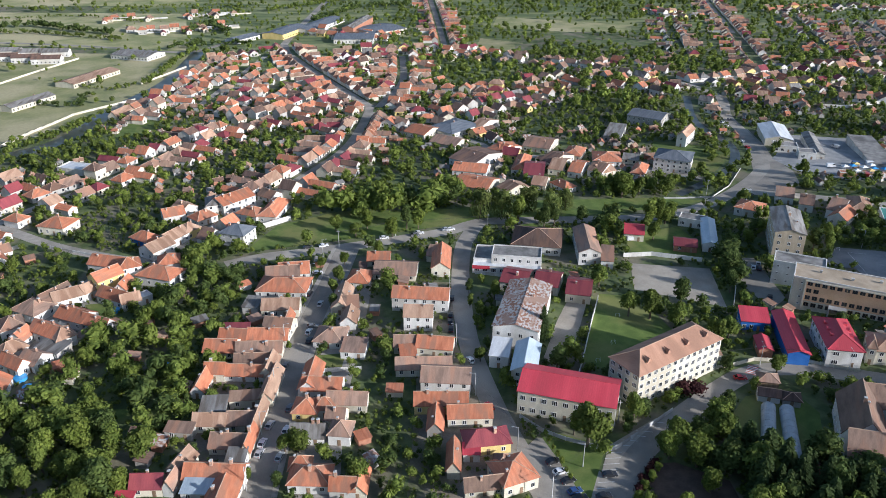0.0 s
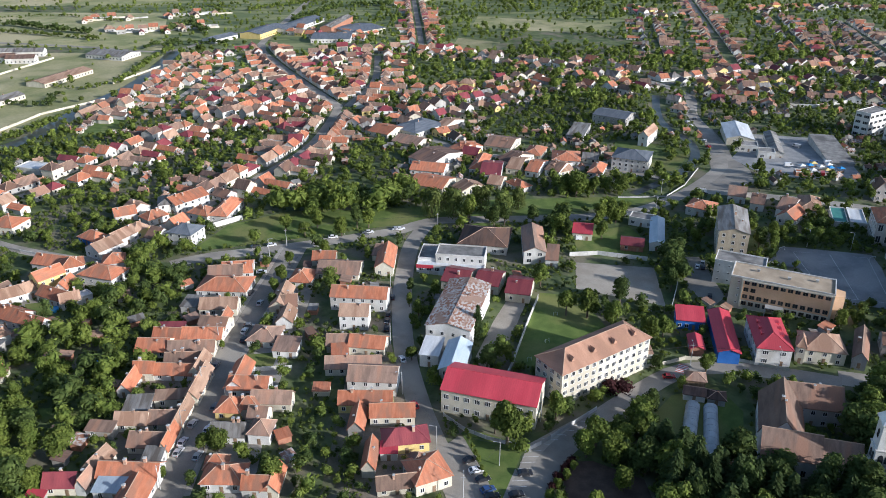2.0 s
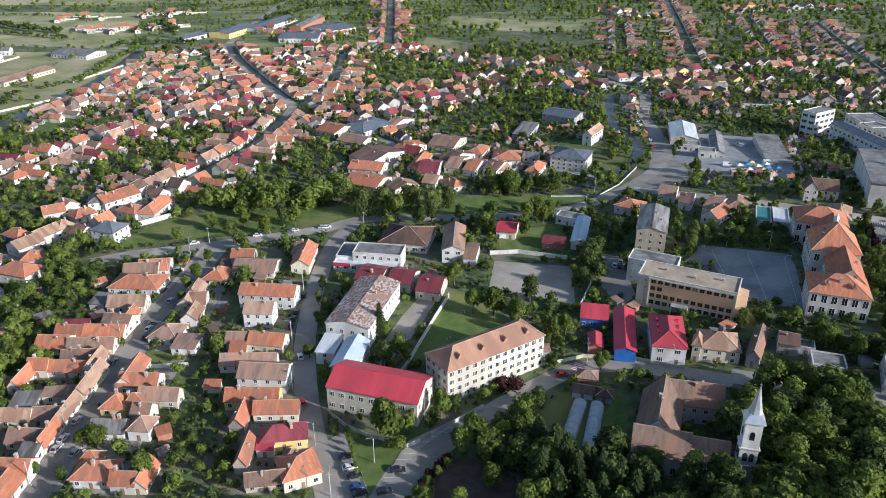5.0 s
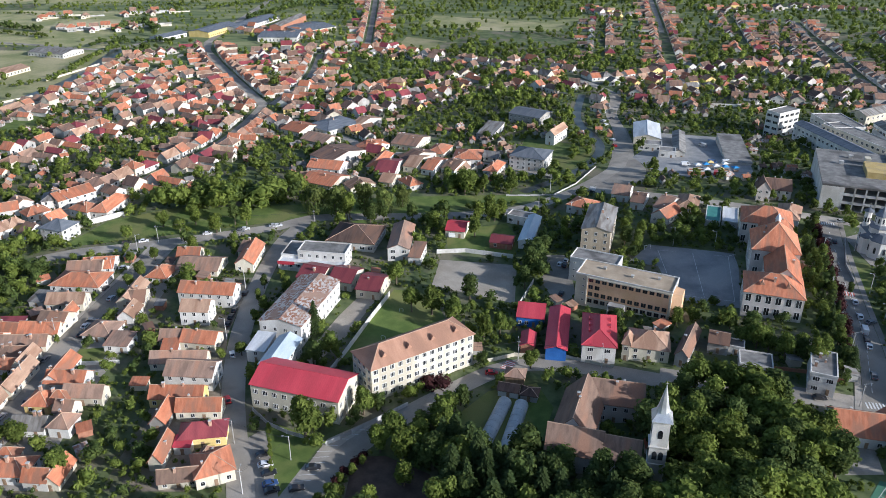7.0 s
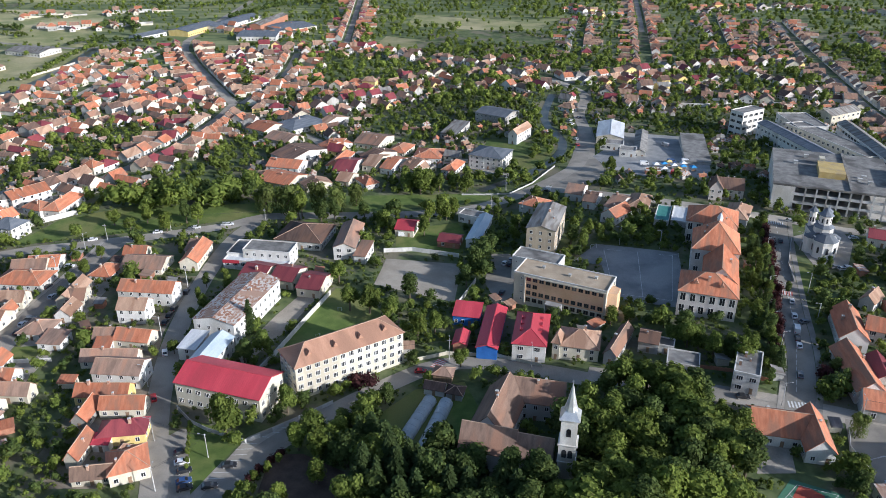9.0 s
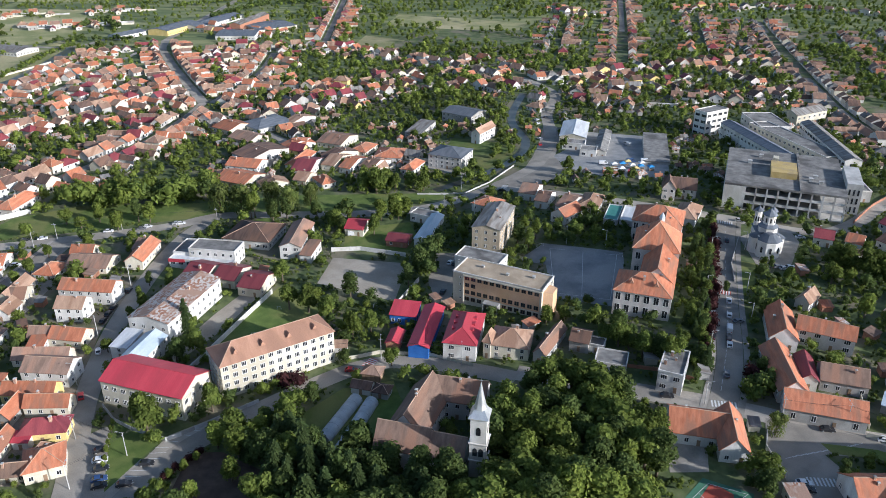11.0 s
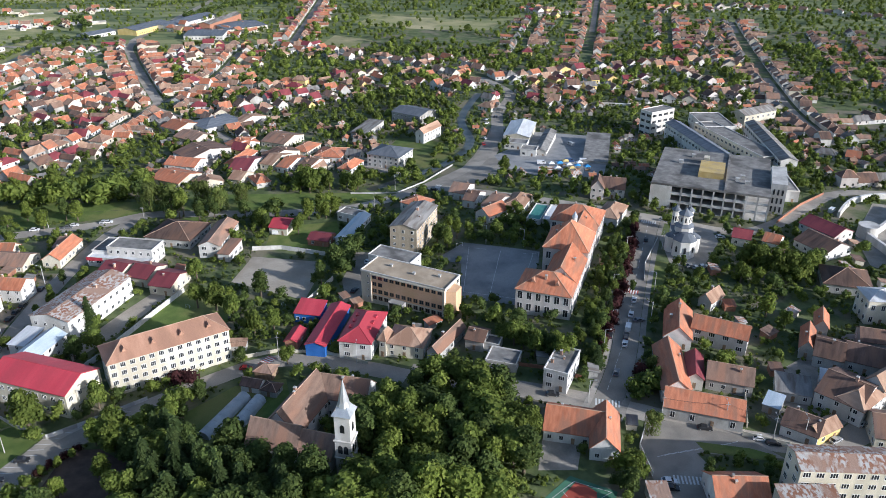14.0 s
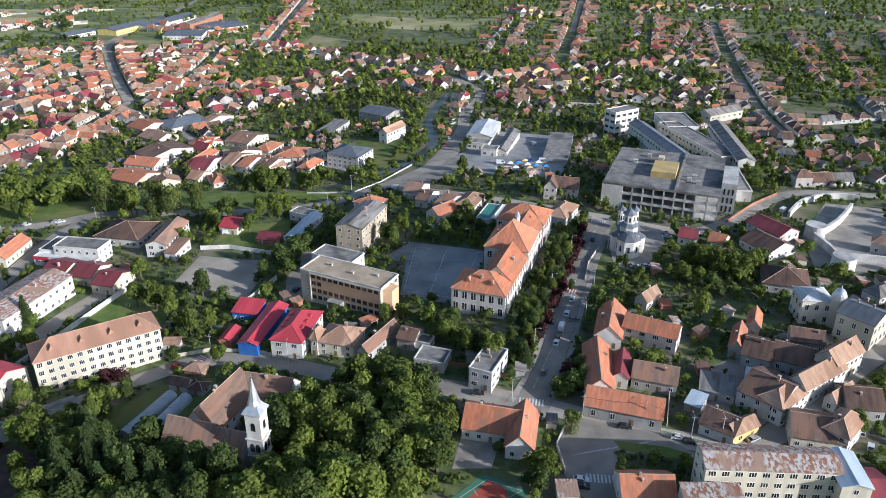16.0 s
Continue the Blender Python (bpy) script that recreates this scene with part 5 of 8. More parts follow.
ribbon("pavement", [(-50.6, 156.5), (-51.2, 190.6), (-51.3, 221.4), (-49.2, 251.9), (-46.3, 279.2), (-43.7, 311.6)], 1.8, "paving", 0.13, "concrete pavement beside the street", "pavement", False, shift=-5.2)
ribbon("pavement", [(212.4, 182.9), (223.9, 209.6), (234.3, 245.5), (249.5, 294.5), (261.5, 328.4)], 2, "paving", 0.14, "concrete pavement beside the avenue", "pavement", False, shift=5.4)
ribbon("pavement", [(212.4, 182.9), (223.9, 209.6), (234.3, 245.5), (249.5, 294.5), (261.5, 328.4)], 2, "paving", 0.14, "concrete pavement beside the avenue", "pavement", False, shift=-5.4)

# ---- yards, lawns, courts, fields ----
patch('yard', [(27.9, 181.3), (36.1, 180.0), (47.3, 161.2), (39.0, 141.3), (30.5, 141.3), (26.8, 158.0), (22.3, 175.0)], 'asphalt', 0.075, 'asphalt widening with parking bays', 'ground', block=True)
patch('lawn', [(28.9, 182.6), (31.1, 185.1), (47.4, 176.8), (41.2, 160.5), (38.7, 153.9), (36.2, 161.0), (32.6, 172.5)], 'lawn', 0.12, 'triangular lawn beside the street', 'lawn', block=True)
patch('yard', [(48.4, 177.6), (65.4, 190.4), (71.0, 190.0), (62.5, 176.5), (55.0, 167.0), (50.0, 155.5), (45.0, 139.0), (37.6, 139.0), (40.2, 156.0), (44.4, 166.5)], 'asphalt', 0.08, 'asphalt car park', 'ground', block=True)
patch('lawn', [(62.5, 269.6), (73.3, 267.3), (81.2, 254.0), (84.4, 241.7), (61.5, 221.4), (57.2, 214.7), (47.8, 221.4)], 'lawn', 0.06, 'mown school lawn', 'lawn', block=True)
patch('yard', [(49.4, 265.0), (57.2, 265.0), (48.2, 235.9), (38.2, 214.7), (34.2, 221.4), (42.6, 247.7)], 'dust', 0.08, 'bare gravel yard', 'ground', block=True)
patch('court', [(77.5, 273.0), (110.1, 258.5), (113.7, 291.5), (80.9, 296.6)], 'dust', 0.07, 'dusty sports pitch', 'court', block=True)
patch('court', [(173.1, 304.7), (205.4, 291.6), (203.5, 280.1), (193.2, 246.2), (171.0, 255.3), (171.8, 284.0), (161.0, 289.9)], 'court', 0.08, 'grey asphalt school yard', 'court', block=True)
patch('yard', [(125.6, 301.0), (135.4, 300.1), (135.0, 264.4), (126.7, 256.1), (122.7, 274.8)], 'asphalt', 0.07, 'asphalt school parking', 'ground', block=True)
patch('lawn', [(83.5, 319.0), (88.2, 328.6), (112.3, 335.5), (117.3, 316.1), (113.2, 301.5), (84.4, 304.0)], 'lawn', 0.06, 'mown garden lawn', 'lawn', block=True)
patch('lawn', [(14.1, 289.3), (23.2, 286.8), (22.7, 274.1), (15.6, 279.0)], 'lawn', 0.06, 'small lawn', 'lawn', block=True)
patch('lawn', [(33.7, 334.5), (43.5, 341.5), (48.2, 328.1), (33.4, 321.5)], 'lawn', 0.06, 'fenced playground lawn', 'lawn', block=True)
patch('lawn', [(245.8, 286.2), (257.9, 281.1), (251.2, 263.6), (240.3, 249.9), (239.0, 263.4)], 'lawn', 0.08, 'lawn beside the church', 'lawn', block=True)
patch('yard', [(259.8, 307.7), (257.9, 280.0), (269.5, 275.1), (284.6, 302.1), (285.6, 320.4)], 'paving', 0.07, 'pale paved church yard', 'ground', block=True)
patch('yard', [(251.9, 174.3), (226.0, 183.0), (220.9, 168.9), (221.7, 156.3), (226.3, 147.0), (239.4, 147.2), (239.1, 159.9), (236.5, 166.7), (260.6, 164.7)], 'asphalt', 0.1, 'asphalt square with parking', 'ground', block=True)
patch('lawn', [(237.5, 171.6), (252.2, 168.9), (258.5, 165.9), (256.3, 163.5), (239.0, 167.2)], 'lawn', 0.12, 'narrow planted strip', 'lawn', block=True)
patch('yard', [(194.5, 176.5), (205.0, 171.3), (202.0, 159.5), (191.2, 159.0)], 'paving', 0.09, 'worn paved yard', 'ground', block=True)
patch('court', [(199.6, 157.2), (191.2, 147.8), (188.5, 133.0), (204.9, 133.7), (211.3, 151.3)], 'green_court', 0.09, 'green sports court', 'court', block=True)
patch('court', [(201.0, 155.0), (194.9, 147.4), (195.4, 138.7), (202.5, 139.0), (206.9, 151.3)], 'red_court', 0.12, 'red sports court', 'court', block=True)
patch('yard', [(193.0, 429.0), (204.0, 446.0), (222.0, 486.0), (236.0, 482.0), (269.0, 473.0), (256.0, 412.0), (249.5, 386.5), (216.0, 386.0), (197.0, 405.0)], 'court', 0.07, 'worn asphalt depot yard', 'ground', block=True)
patch('square', [(158.0, 371.0), (171.0, 397.0), (181.0, 430.0), (189.5, 468.0), (195.0, 500.0), (204.0, 498.0), (200.5, 460.0), (194.5, 432.0), (195.0, 404.0), (190.0, 384.0), (176.0, 374.0)], 'asphalt', 0.06, 'wide dusty asphalt square at the junction', 'ground', block=True)
patch('yard', [(347.0, 307.9), (374.7, 348.3), (398.9, 341.5), (377.7, 280.7), (349.6, 270.2), (340.2, 280.0)], 'paving', 0.07, 'building site with bare ground', 'ground', block=True)
patch('field', [(-806.2, 1046.1), (-330.4, 1022.2), (-258.8, 784.4), (-657.3, 839.3)], 'field', 0.06, 'pale dry meadow', 'field', block=True)
patch('field', [(-617.8, 784.4), (-252.9, 764.8), (-241.0, 743.5), (-234.6, 641.2), (-250.7, 561.7), (-260.8, 492.8), (-293.4, 451.4), (-359.6, 427.8)], 'field', 0.05, 'rough meadow beside the river', 'field', block=True)
patch('field', [(-1465.5, 1644.9), (-324.2, 1644.9), (-353.0, 1097.0), (-900.2, 1071.0)], 'field', 0.04, 'wide far fields', 'field', block=True)
patch('field', [(-228.2, 569.7), (-203.4, 546.3), (-193.2, 492.8), (-216.5, 485.5)], 'lawn', 0.05, 'green field behind the houses', 'field', block=True)
patch('field', [(68.4, 999.3), (225.4, 936.1), (205.0, 872.9), (56.6, 916.6)], 'field', 0.05, 'strip of meadow between orchards', 'field', block=True)
patch('field', [(40.6, 852.4), (103.8, 814.1), (93.1, 770.3), (32.1, 790.2)], 'field', 0.05, 'strip of meadow between orchards', 'field', block=True)
patch('field', [(113.6, 897.9), (219.6, 829.6), (202.9, 784.4), (106.7, 839.3)], 'lawn', 0.05, 'green strip between orchards', 'field', block=True)
patch('lawn', [(-79.7, 336.7), (-52.0, 354.2), (4.6, 357.8), (48.6, 369.2), (113.9, 373.1), (135.6, 367.3), (119.5, 361.3), (83.2, 352.0), (4.4, 338.0), (-57.7, 316.4), (-88.9, 306.9)], 'lawn', 0.05, 'grassy river bank', 'lawn', block=True)
patch('lawn', [(134.2, 472.7), (168.9, 457.5), (169.4, 433.3), (153.1, 408.5), (145.4, 414.6), (128.2, 448.7)], 'lawn', 0.05, 'lawn round the flats', 'lawn', block=True)
patch('lawn', [(-45.1, 224.9), (-34.0, 226.7), (-34.4, 218.0), (-42.8, 216.3)], 'lawn', 0.05, 'small garden lawn', 'lawn', block=True)
patch('lawn', [(-139.7, 260.5), (-129.6, 262.7), (-125.1, 248.5), (-133.1, 249.8)], 'lawn', 0.05, 'small garden lawn', 'lawn', block=True)
patch('lawn', [(-103.2, 194.8), (-85.6, 194.8), (-82.6, 188.4), (-98.8, 187.9)], 'lawn', 0.05, 'clearing among the trees', 'lawn', block=True)
patch("yard", [(-73.1, 155.9), (-74.8, 185.2), (-76.5, 228.5), (-75.4, 279.2), (-70.6, 302.9), (-58.8, 299.0), (-56.7, 251.9), (-54.9, 205.2), (-51.9, 155.9)], "dirt", 0.035, "bare and paved courtyards between the houses", "yard")
patch("yard", [(-41.4, 155.9), (-43.4, 202.1), (-41.6, 251.9), (-37.5, 284.2), (-28.9, 279.2), (-29.4, 235.9), (-30.9, 196.2), (-27.8, 155.9)], "paving", 0.035, "paved courtyards beside the street", "yard")
patch("yard", [(-9.7, 155.9), (-8.7, 196.2), (-9.0, 235.9), (-11.4, 279.2), (3.7, 279.2), (4.3, 235.9), (11.7, 196.2), (19.0, 175.0), (14.5, 155.9)], "dirt", 0.035, "bare and paved courtyards between the houses", "yard")
patch("yard", [(-152.5, 221.4), (-153.4, 247.7), (-147.4, 284.2), (-137.7, 302.9), (-120.3, 302.9), (-120.9, 269.6), (-131.0, 239.7), (-137.6, 214.7)], "paving", 0.035, "paved courtyards between the houses", "yard")
patch("yard", [(262.2, 184.9), (276.5, 207.4), (306.0, 227.0), (325.8, 227.3), (331.0, 217.3), (300.7, 193.7), (280.8, 177.3), (268.3, 174.5)], "paving", 0.035, "grey yards between old houses", "yard")
patch("meadow", [(-19.9, 626.9), (168.5, 773.0), (533.3, 571.8), (761.9, 709.8), (1464.4, 1678.6), (-471.2, 1579.0), (-456.9, 846.3)], "strips", 0.03, "grassy orchards and strips of meadow", "meadow")
court_lines([(174.9, 299.8), (203.0, 289.6), (192.7, 250.5), (171.6, 258.8)])
court_lines([(200.6, 155.9), (192.1, 147.8), (189.8, 136.6), (210.6, 151.3)])

patch('garden', [(85.0, 187.0), (97.0, 201.5), (113.0, 206.0), (117.0, 193.0), (109.0, 170.0), (99.0, 163.5), (91.0, 172.0)], 'lawn', 0.05, 'shaded grass round the greenhouses', 'lawn', block=True)
patch('forest_floor', [(57.0, 170.0), (66.0, 170.5), (79.0, 163.0), (80.0, 146.0), (56.0, 144.0)], 'soil', 0.05, 'bare dark soil of a clearing', 'ground', block=True)
CLEAR += [OPEN[-2], OPEN[-1], [(30, 141), (48, 178), (68, 192), (79, 194), (67, 177), (60.5, 172), (52.5, 161), (46.5, 147), (40, 138)]]

# ---- public buildings ----
house(39.3, 196.0, 29.6, 15.0, -17.5, 8.5, rise=3.0, roof='red', wall='w_cream', win='school', storeys=2, gap=3.0, chim=0, name='school', label='two-storey cream school hall with a red metal roof', category='school')
long_school = house(72.9, 211.3, 38.8, 12.6, 33.7, 12.2, kind='hip', rise=4.2, roof='pink', wall='w_cream', win='school', storeys=4, gap=2.75, chim=0, name='school', label='long four-storey cream school with a hipped tiled roof', category='school', door=False)
flat_school = house(151.8, 255.2, 35.9, 12.9, -25.9, 12.2, kind='flat', roof='gravel', wall='w_cream', win='wide', storeys=4, gap=3.6, chim=0, name='school', label='four-storey cream and peach school with a flat gravel roof', category='school', sides='lr', door=False)
house(144.4, 277.6, 19.2, 9.8, -25.6, 9.5, kind='flat', roof='felt', wall='w_white', win='slot', storeys=3, gap=3.5, chim=0, name='school_annex', label='white school annex with a flat grey roof', category='school')
house(151.1, 308.6, 12.2, 28.5, -17.0, 13, rise=1.6, roof='grey', wall='w_beige', win='small', storeys=4, gap=3.0, chim=2, name='apartment_block', label='four-storey beige apartment block with a grey roof', category='apartment block', along='y')
college_front = house(203.1, 246.0, 20.2, 16.7, -18.9, 9.6, kind='hip', rise=4.8, roof='orange', wall='w_pink', win='college', storeys=2, gap=3.2, chim=2, base=1.2, name='college', label='pale two-storey college wing with an orange hipped roof', category='school', door=False)
house(211.0, 257.5, 12.4, 22.0, -18.9, 9.6, rise=5.6, roof='orange', wall='w_pink', win='college', storeys=2, gap=3.5, chim=1, base=1.2, name='college', label='long college wing with an orange pitched roof', category='school', door=False, along='y')
college_centre = house(215.2, 277.6, 17.6, 19.5, -17.5, 12.0, kind='hip', rise=8.6, roof='orange', wall='w_pink', win='college', storeys=2, gap=3.5, chim=2, base=1.4, name='college', label='tall central college block with a steep orange roof', category='school', door=False)
house(221.6, 292.0, 13.0, 14.0, -18.9, 10.5, rise=5.4, roof='orange', wall='w_pink', win='college', storeys=2, gap=3.5, chim=1, base=1.4, name='college', label='short college link with an orange pitched roof', category='school', door=False, along='y')
house(223.0, 306.4, 20.6, 17.5, -19.5, 10.6, kind='hip', rise=5, roof='orange', wall='w_pink', win='college', storeys=2, gap=3.3, chim=1, base=1.4, name='college', label='rear college wing with an orange hipped roof', category='school', door=False)
house(208.3, 329.2, 6.4, 18.8, -19.5, 2.4, kind='flat', roof='teal', wall='w_white', chim=0, near=False, name='sports_hall', label='low sports hall with a flat teal green roof', category='hall')
house(215.4, 327.0, 6.8, 18.2, -19.5, 2.6, kind='flat', roof='white', wall='w_white', chim=0, near=False, name='sports_annex', label='low annex with a flat pale roof beside the sports hall', category='hall')
house(246.8, 358.0, 15.6, 11.5, -14.0, 5.6, rise=3.8, roof='dark', wall='w_pink', win='small', storeys=2, gap=3.2, chim=2, name='villa', label='old two-storey villa with a dark tiled roof', category='house')
house(240.6, 355.4, 6.2, 9.0, -14.0, 6.4, rise=4.0, roof='dark', wall='w_pink', win='small', storeys=2, gap=2.6, chim=0, name='villa_wing', label='gabled villa wing with a steep dark roof', category='house', along='y')
house(242.5, 327.4, 9.8, 18.0, -26.6, 4, kind='hip', rise=3, roof='tan', wall='w_white')
house(123.4, 233.0, 7.0, 28.6, -10.6, 4.5, rise=1.2, roof='red', wall='w_blue', chim=0, win='wide', gap=9, name='nursery', label='blue panelled nursery with a long red metal roof', category='nursery', sides='b', door=False, along='y')
house(115.0, 245.2, 10.0, 8.2, -10.6, 4.0, kind='shed', rise=1.5, roof='red', wall='w_blue', chim=0, win='small', gap=2.0, name='nursery', label='blue nursery wing with white windows and red roof', category='nursery')
house(112.3, 228.1, 4.6, 9.2, -9.6, 3.2, rise=1.0, roof='red', wall='w_brick', chim=0, gap=5, name='shed', label='small brick shed with a red roof', category='shed', along='y')
red_house = house(136.7, 227.0, 11.2, 21.2, -10.5, 6.8, kind='hip', rise=3.2, roof='red', wall='w_white', win='wide', storeys=2, gap=4, chim=0, label='two-storey white house with a red metal hipped roof')
house(152.9, 221.9, 13.1, 12.0, -12.8, 5, kind='hip', rise=3.6, roof='tan', wall='w_cream')
house(145.1, 220.1, 2.5, 5.8, -21.4, 6.5, kind='hip', rise=3.2, roof='tan', wall='w_cream', chim=0, name='turret', label='small square turret with a pointed tan roof', category='turret', gap=1.5)
house(165.9, 220.7, 4.2, 19.8, -28.4, 4, rise=2.2, roof='brown', wall='w_grey', chim=1, along='y')
house(176.8, 222.1, 6.5, 8.7, -20.7, 4, rise=2, roof='dark', wall='w_grey')
house(181.9, 219.3, 5.0, 5.3, -19.9, 3, kind='flat', roof='felt', wall='w_white', chim=0, name='garage', label='low white flat-roofed garage', category='garage')
house(184.8, 209.5, 10.2, 8.5, -17.7, 3.5, kind='flat', roof='felt', wall='w_grey', chim=0, name='garage', label='low grey flat-roofed garage', category='garage')
house(202.8, 201.7, 7.7, 14.6, -23.6, 7, kind='flat', roof='felt', wall='w_white', storeys=2, win='wide', chim=3, label='two-storey white house with a flat felt roof')
house(31.5, 293.7, 20.7, 10.2, -8.9, 7, kind='flat', roof='felt', wall='w_white', win='small', storeys=2, gap=3, chim=0, name='clinic', label='white two-storey clinic with a flat roof', category='clinic')
house(17.7, 298.3, 7.4, 13.5, -8.6, 4.5, kind='flat', roof='felt', wall='w_white', chim=0, name='clinic', label='low white clinic wing with a flat roof', category='clinic')
clinic_front = house(27.0, 289.2, 28.5, 6.9, -8.3, 3.2, kind='flat', roof='white', wall='w_white', chim=0, win='wide', name='clinic', label='low white clinic front with windows', category='clinic')
house(42.8, 315.4, 21.6, 20.4, -10.7, 4.2, kind='hip', rise=4, roof='dark', wall='w_white', chim=0, win='wide')
house(63.6, 308.0, 9.3, 26.3, -3.1, 6, rise=2, roof='brown', wall='w_white', win='wide', chim=0, along='y')
house(71.0, 297.8, 5.2, 13.0, -11.1, 3.8, rise=1.2, kind='shed', roof='brown', wall='w_white', win='wide', chim=0)
house(30.2, 277.6, 10.8, 13.9, -18.4, 4, rise=2.4, roof='maroon', wall='w_cream')
house(42.8, 275.3, 9.9, 13.5, -17.0, 4, rise=2.4, roof='maroon', wall='w_cream')
house(54.3, 268.7, 9.6, 14.6, -13.9, 4, rise=2.4, roof='maroon', wall='w_cream')
house(29.7, 246.1, 15.9, 35.6, -14.9, 8.5, rise=1.8, roof='rust', wall='w_white', win='small', storeys=2, gap=3.2, chim=1, name='workshop', label='long two-storey white building with a patchy rusted roof', category='workshop', along='y')
house(19.8, 222.3, 6.5, 10.2, -11.5, 5, kind='shed', rise=0.8, roof='white', wall='w_white', chim=0, name='annex', label='white annex with a sloping pale roof', category='annex')
house(27.8, 215.4, 7.9, 17.6, -11.7, 6, rise=2, roof='blue', wall='w_white', chim=0, name='hall', label='white hall with a pale blue metal roof', category='hall', along='y')
house(119.0, 166.8, 15.2, 9.2, -15.5, 6.8, rise=5.5, roof='brown', wall='w_white', win='tall', gap=5, storeys=1, chim=0, name='church_nave', label='old church nave with a steep brown tiled roof', category='church', door=False)
house(131.1, 163.4, 10.2, 8.4, -15.5, 5.2, rise=4.9, roof='brown', wall='w_white', win='tall', gap=5, storeys=1, chim=0, name='church_choir', label='lower church choir with a brown tiled roof', category='church', door=False)
house(122.4, 180.6, 11.6, 22.4, -20.0, 7, rise=6.4, roof='brown', wall='w_white', win='small', storeys=2, chim=2, name='monastery', label='old white monastery wing with a steep tiled roof', category='monastery', along='y')
house(134.8, 189.6, 16.6, 10.6, -11.5, 7, rise=4.8, roof='brown', wall='w_white', win='small', storeys=2, chim=2, name='monastery', label='old white monastery wing with chimneys', category='monastery')
house(203.5, 176.4, 16.8, 12.7, -12.7, 4, rise=4, roof='orange', wall='w_white', name='kindergarten', label='white single-storey house with a large orange roof')
house(211.2, 171.5, 7.8, 17.1, -10.3, 4.2, rise=4, roof='orange', wall='w_white', chim=1, along='y')
house(242.9, 184.0, 22.6, 10.4, -17.5, 4.5, rise=3.4, roof='orange', wall='w_grey', win='tall', gap=4.6, chim=0, label='long grey house with tall windows and a tiled roof')
house(238.0, 202.2, 8.7, 25.0, -6.6, 4, rise=3.6, roof='orange', wall='w_white', chim=1, along='y')
house(245.6, 203.1, 5.2, 14.3, -14.6, 3.8, rise=2, roof='maroon', wall='w_white', chim=0, along='y')
house(255.7, 199.3, 13.8, 10.1, -17.8, 4, rise=3.2, roof='brown', wall='w_grey', chim=1)
house(259.3, 221.0, 18.2, 8.4, -26.8, 6, rise=3, roof='orange', wall='w_pink', win='wide', storeys=2, gap=4, chim=1)
house(246.2, 226.3, 9.0, 20.0, -15.4, 4.5, rise=4, roof='orange', wall='w_white', chim=2, along='y')
house(271.4, 149.7, 33.4, 9.3, -2.2, 13, rise=1.6, roof='rust', wall='w_cream', win='wide', storeys=4, gap=3.0, chim=0, name='school', label='long four-storey cream school with a rusted sheet roof', category='school', door=False)
house(290.4, 147.1, 7.2, 13.5, -4.8, 12, rise=1, roof='blue', wall='w_cream', win='small', storeys=4, gap=6, chim=0, name='school', label='cream school wing with a pale metal roof', category='school', door=False, along='y')
house(255.1, 140.3, 14.4, 6.7, -0.4, 9, kind='shed', rise=0.8, roof='rust', wall='w_cream', win='school', chim=0, storeys=3, gap=3.6, name='school', label='cream school annex with a flaking sheet roof', category='school', door=False)
house(240.9, 148.2, 13.6, 13.3, -0.8, 4, rise=4.5, roof='orange', wall='w_white', chim=2)
house(221.0, 148.7, 5.3, 5.1, 1.1, 3, kind='shed', rise=0.5, roof='rust', wall='w_white', chim=0, name='shed', label='small white shed with a rusted roof', category='shed')
house(290.0, 186.1, 13.6, 8.8, 39.1, 5.8, kind='hip', rise=3.5, roof='tan', wall='w_white', chim=1)
house(288.7, 190.3, 13.1, 17.9, -44.7, 5.8, rise=3.5, roof='dark', wall='w_white', win='small', chim=1)
house(304.6, 195.6, 21.5, 6.7, 34.0, 7, rise=3.5, roof='tan', wall='w_white', win='small', gap=2.4, chim=1)
house(315.5, 204.9, 15.3, 7.5, 35.1, 8, rise=3.5, roof='tan', wall='w_cream', win='small', gap=2.4)
house(274.4, 174.5, 9.7, 5.0, 28.9, 3.8, rise=2, roof='tan', wall='w_yellow')
house(269.7, 176.3, 10.0, 9.9, -36.1, 3.8, rise=3, roof='dark', wall='w_white')
house(287.3, 197.8, 6.9, 5.5, -22.9, 4, kind='shed', rise=0.6, roof='white', wall='w_grey', chim=0, name='shed', label='shed with a white sheet roof', category='shed')
house(274.0, 194.8, 10.3, 9.4, -18.1, 3.2, kind='shed', rise=0.8, roof='grey', wall='w_grey', chim=0, name='shed', label='low grey shed with a sheet roof', category='shed')
house(265.4, 187.4, 4.8, 6.7, -34.0, 3, kind='shed', rise=0.5, roof='blue', wall='w_grey', chim=0, name='shed', label='shed with a pale blue sheet roof', category='shed')
house(302.9, 172.7, 7.1, 12.4, -45.0, 6, kind='hip', rise=3.4, roof='tan', wall='w_white')
house(295.6, 174.5, 14.1, 13.7, -13.9, 4, rise=3.4, roof='dark', wall='w_cream')
house(309.7, 189.5, 10.8, 3.9, 35.2, 4, rise=2.6, roof='tan', wall='w_white')
house(315.0, 188.2, 10.7, 12.7, -8.1, 4, rise=3.4, roof='dark', wall='w_grey')
house(297.9, 150.2, 11.2, 12.9, -1.0, 4, rise=2, roof='maroon', wall='w_grey', chim=0)
house(293.0, 212.9, 8.9, 14.0, -26.9, 4, rise=3, roof='dark', wall='w_grey')
house(303.6, 209.6, 12.6, 13.2, -26.4, 4, rise=3.2, roof='dark', wall='w_grey')
house(311.6, 219.8, 10.6, 9.1, -16.4, 4, rise=2.6, roof='dark', wall='w_grey')
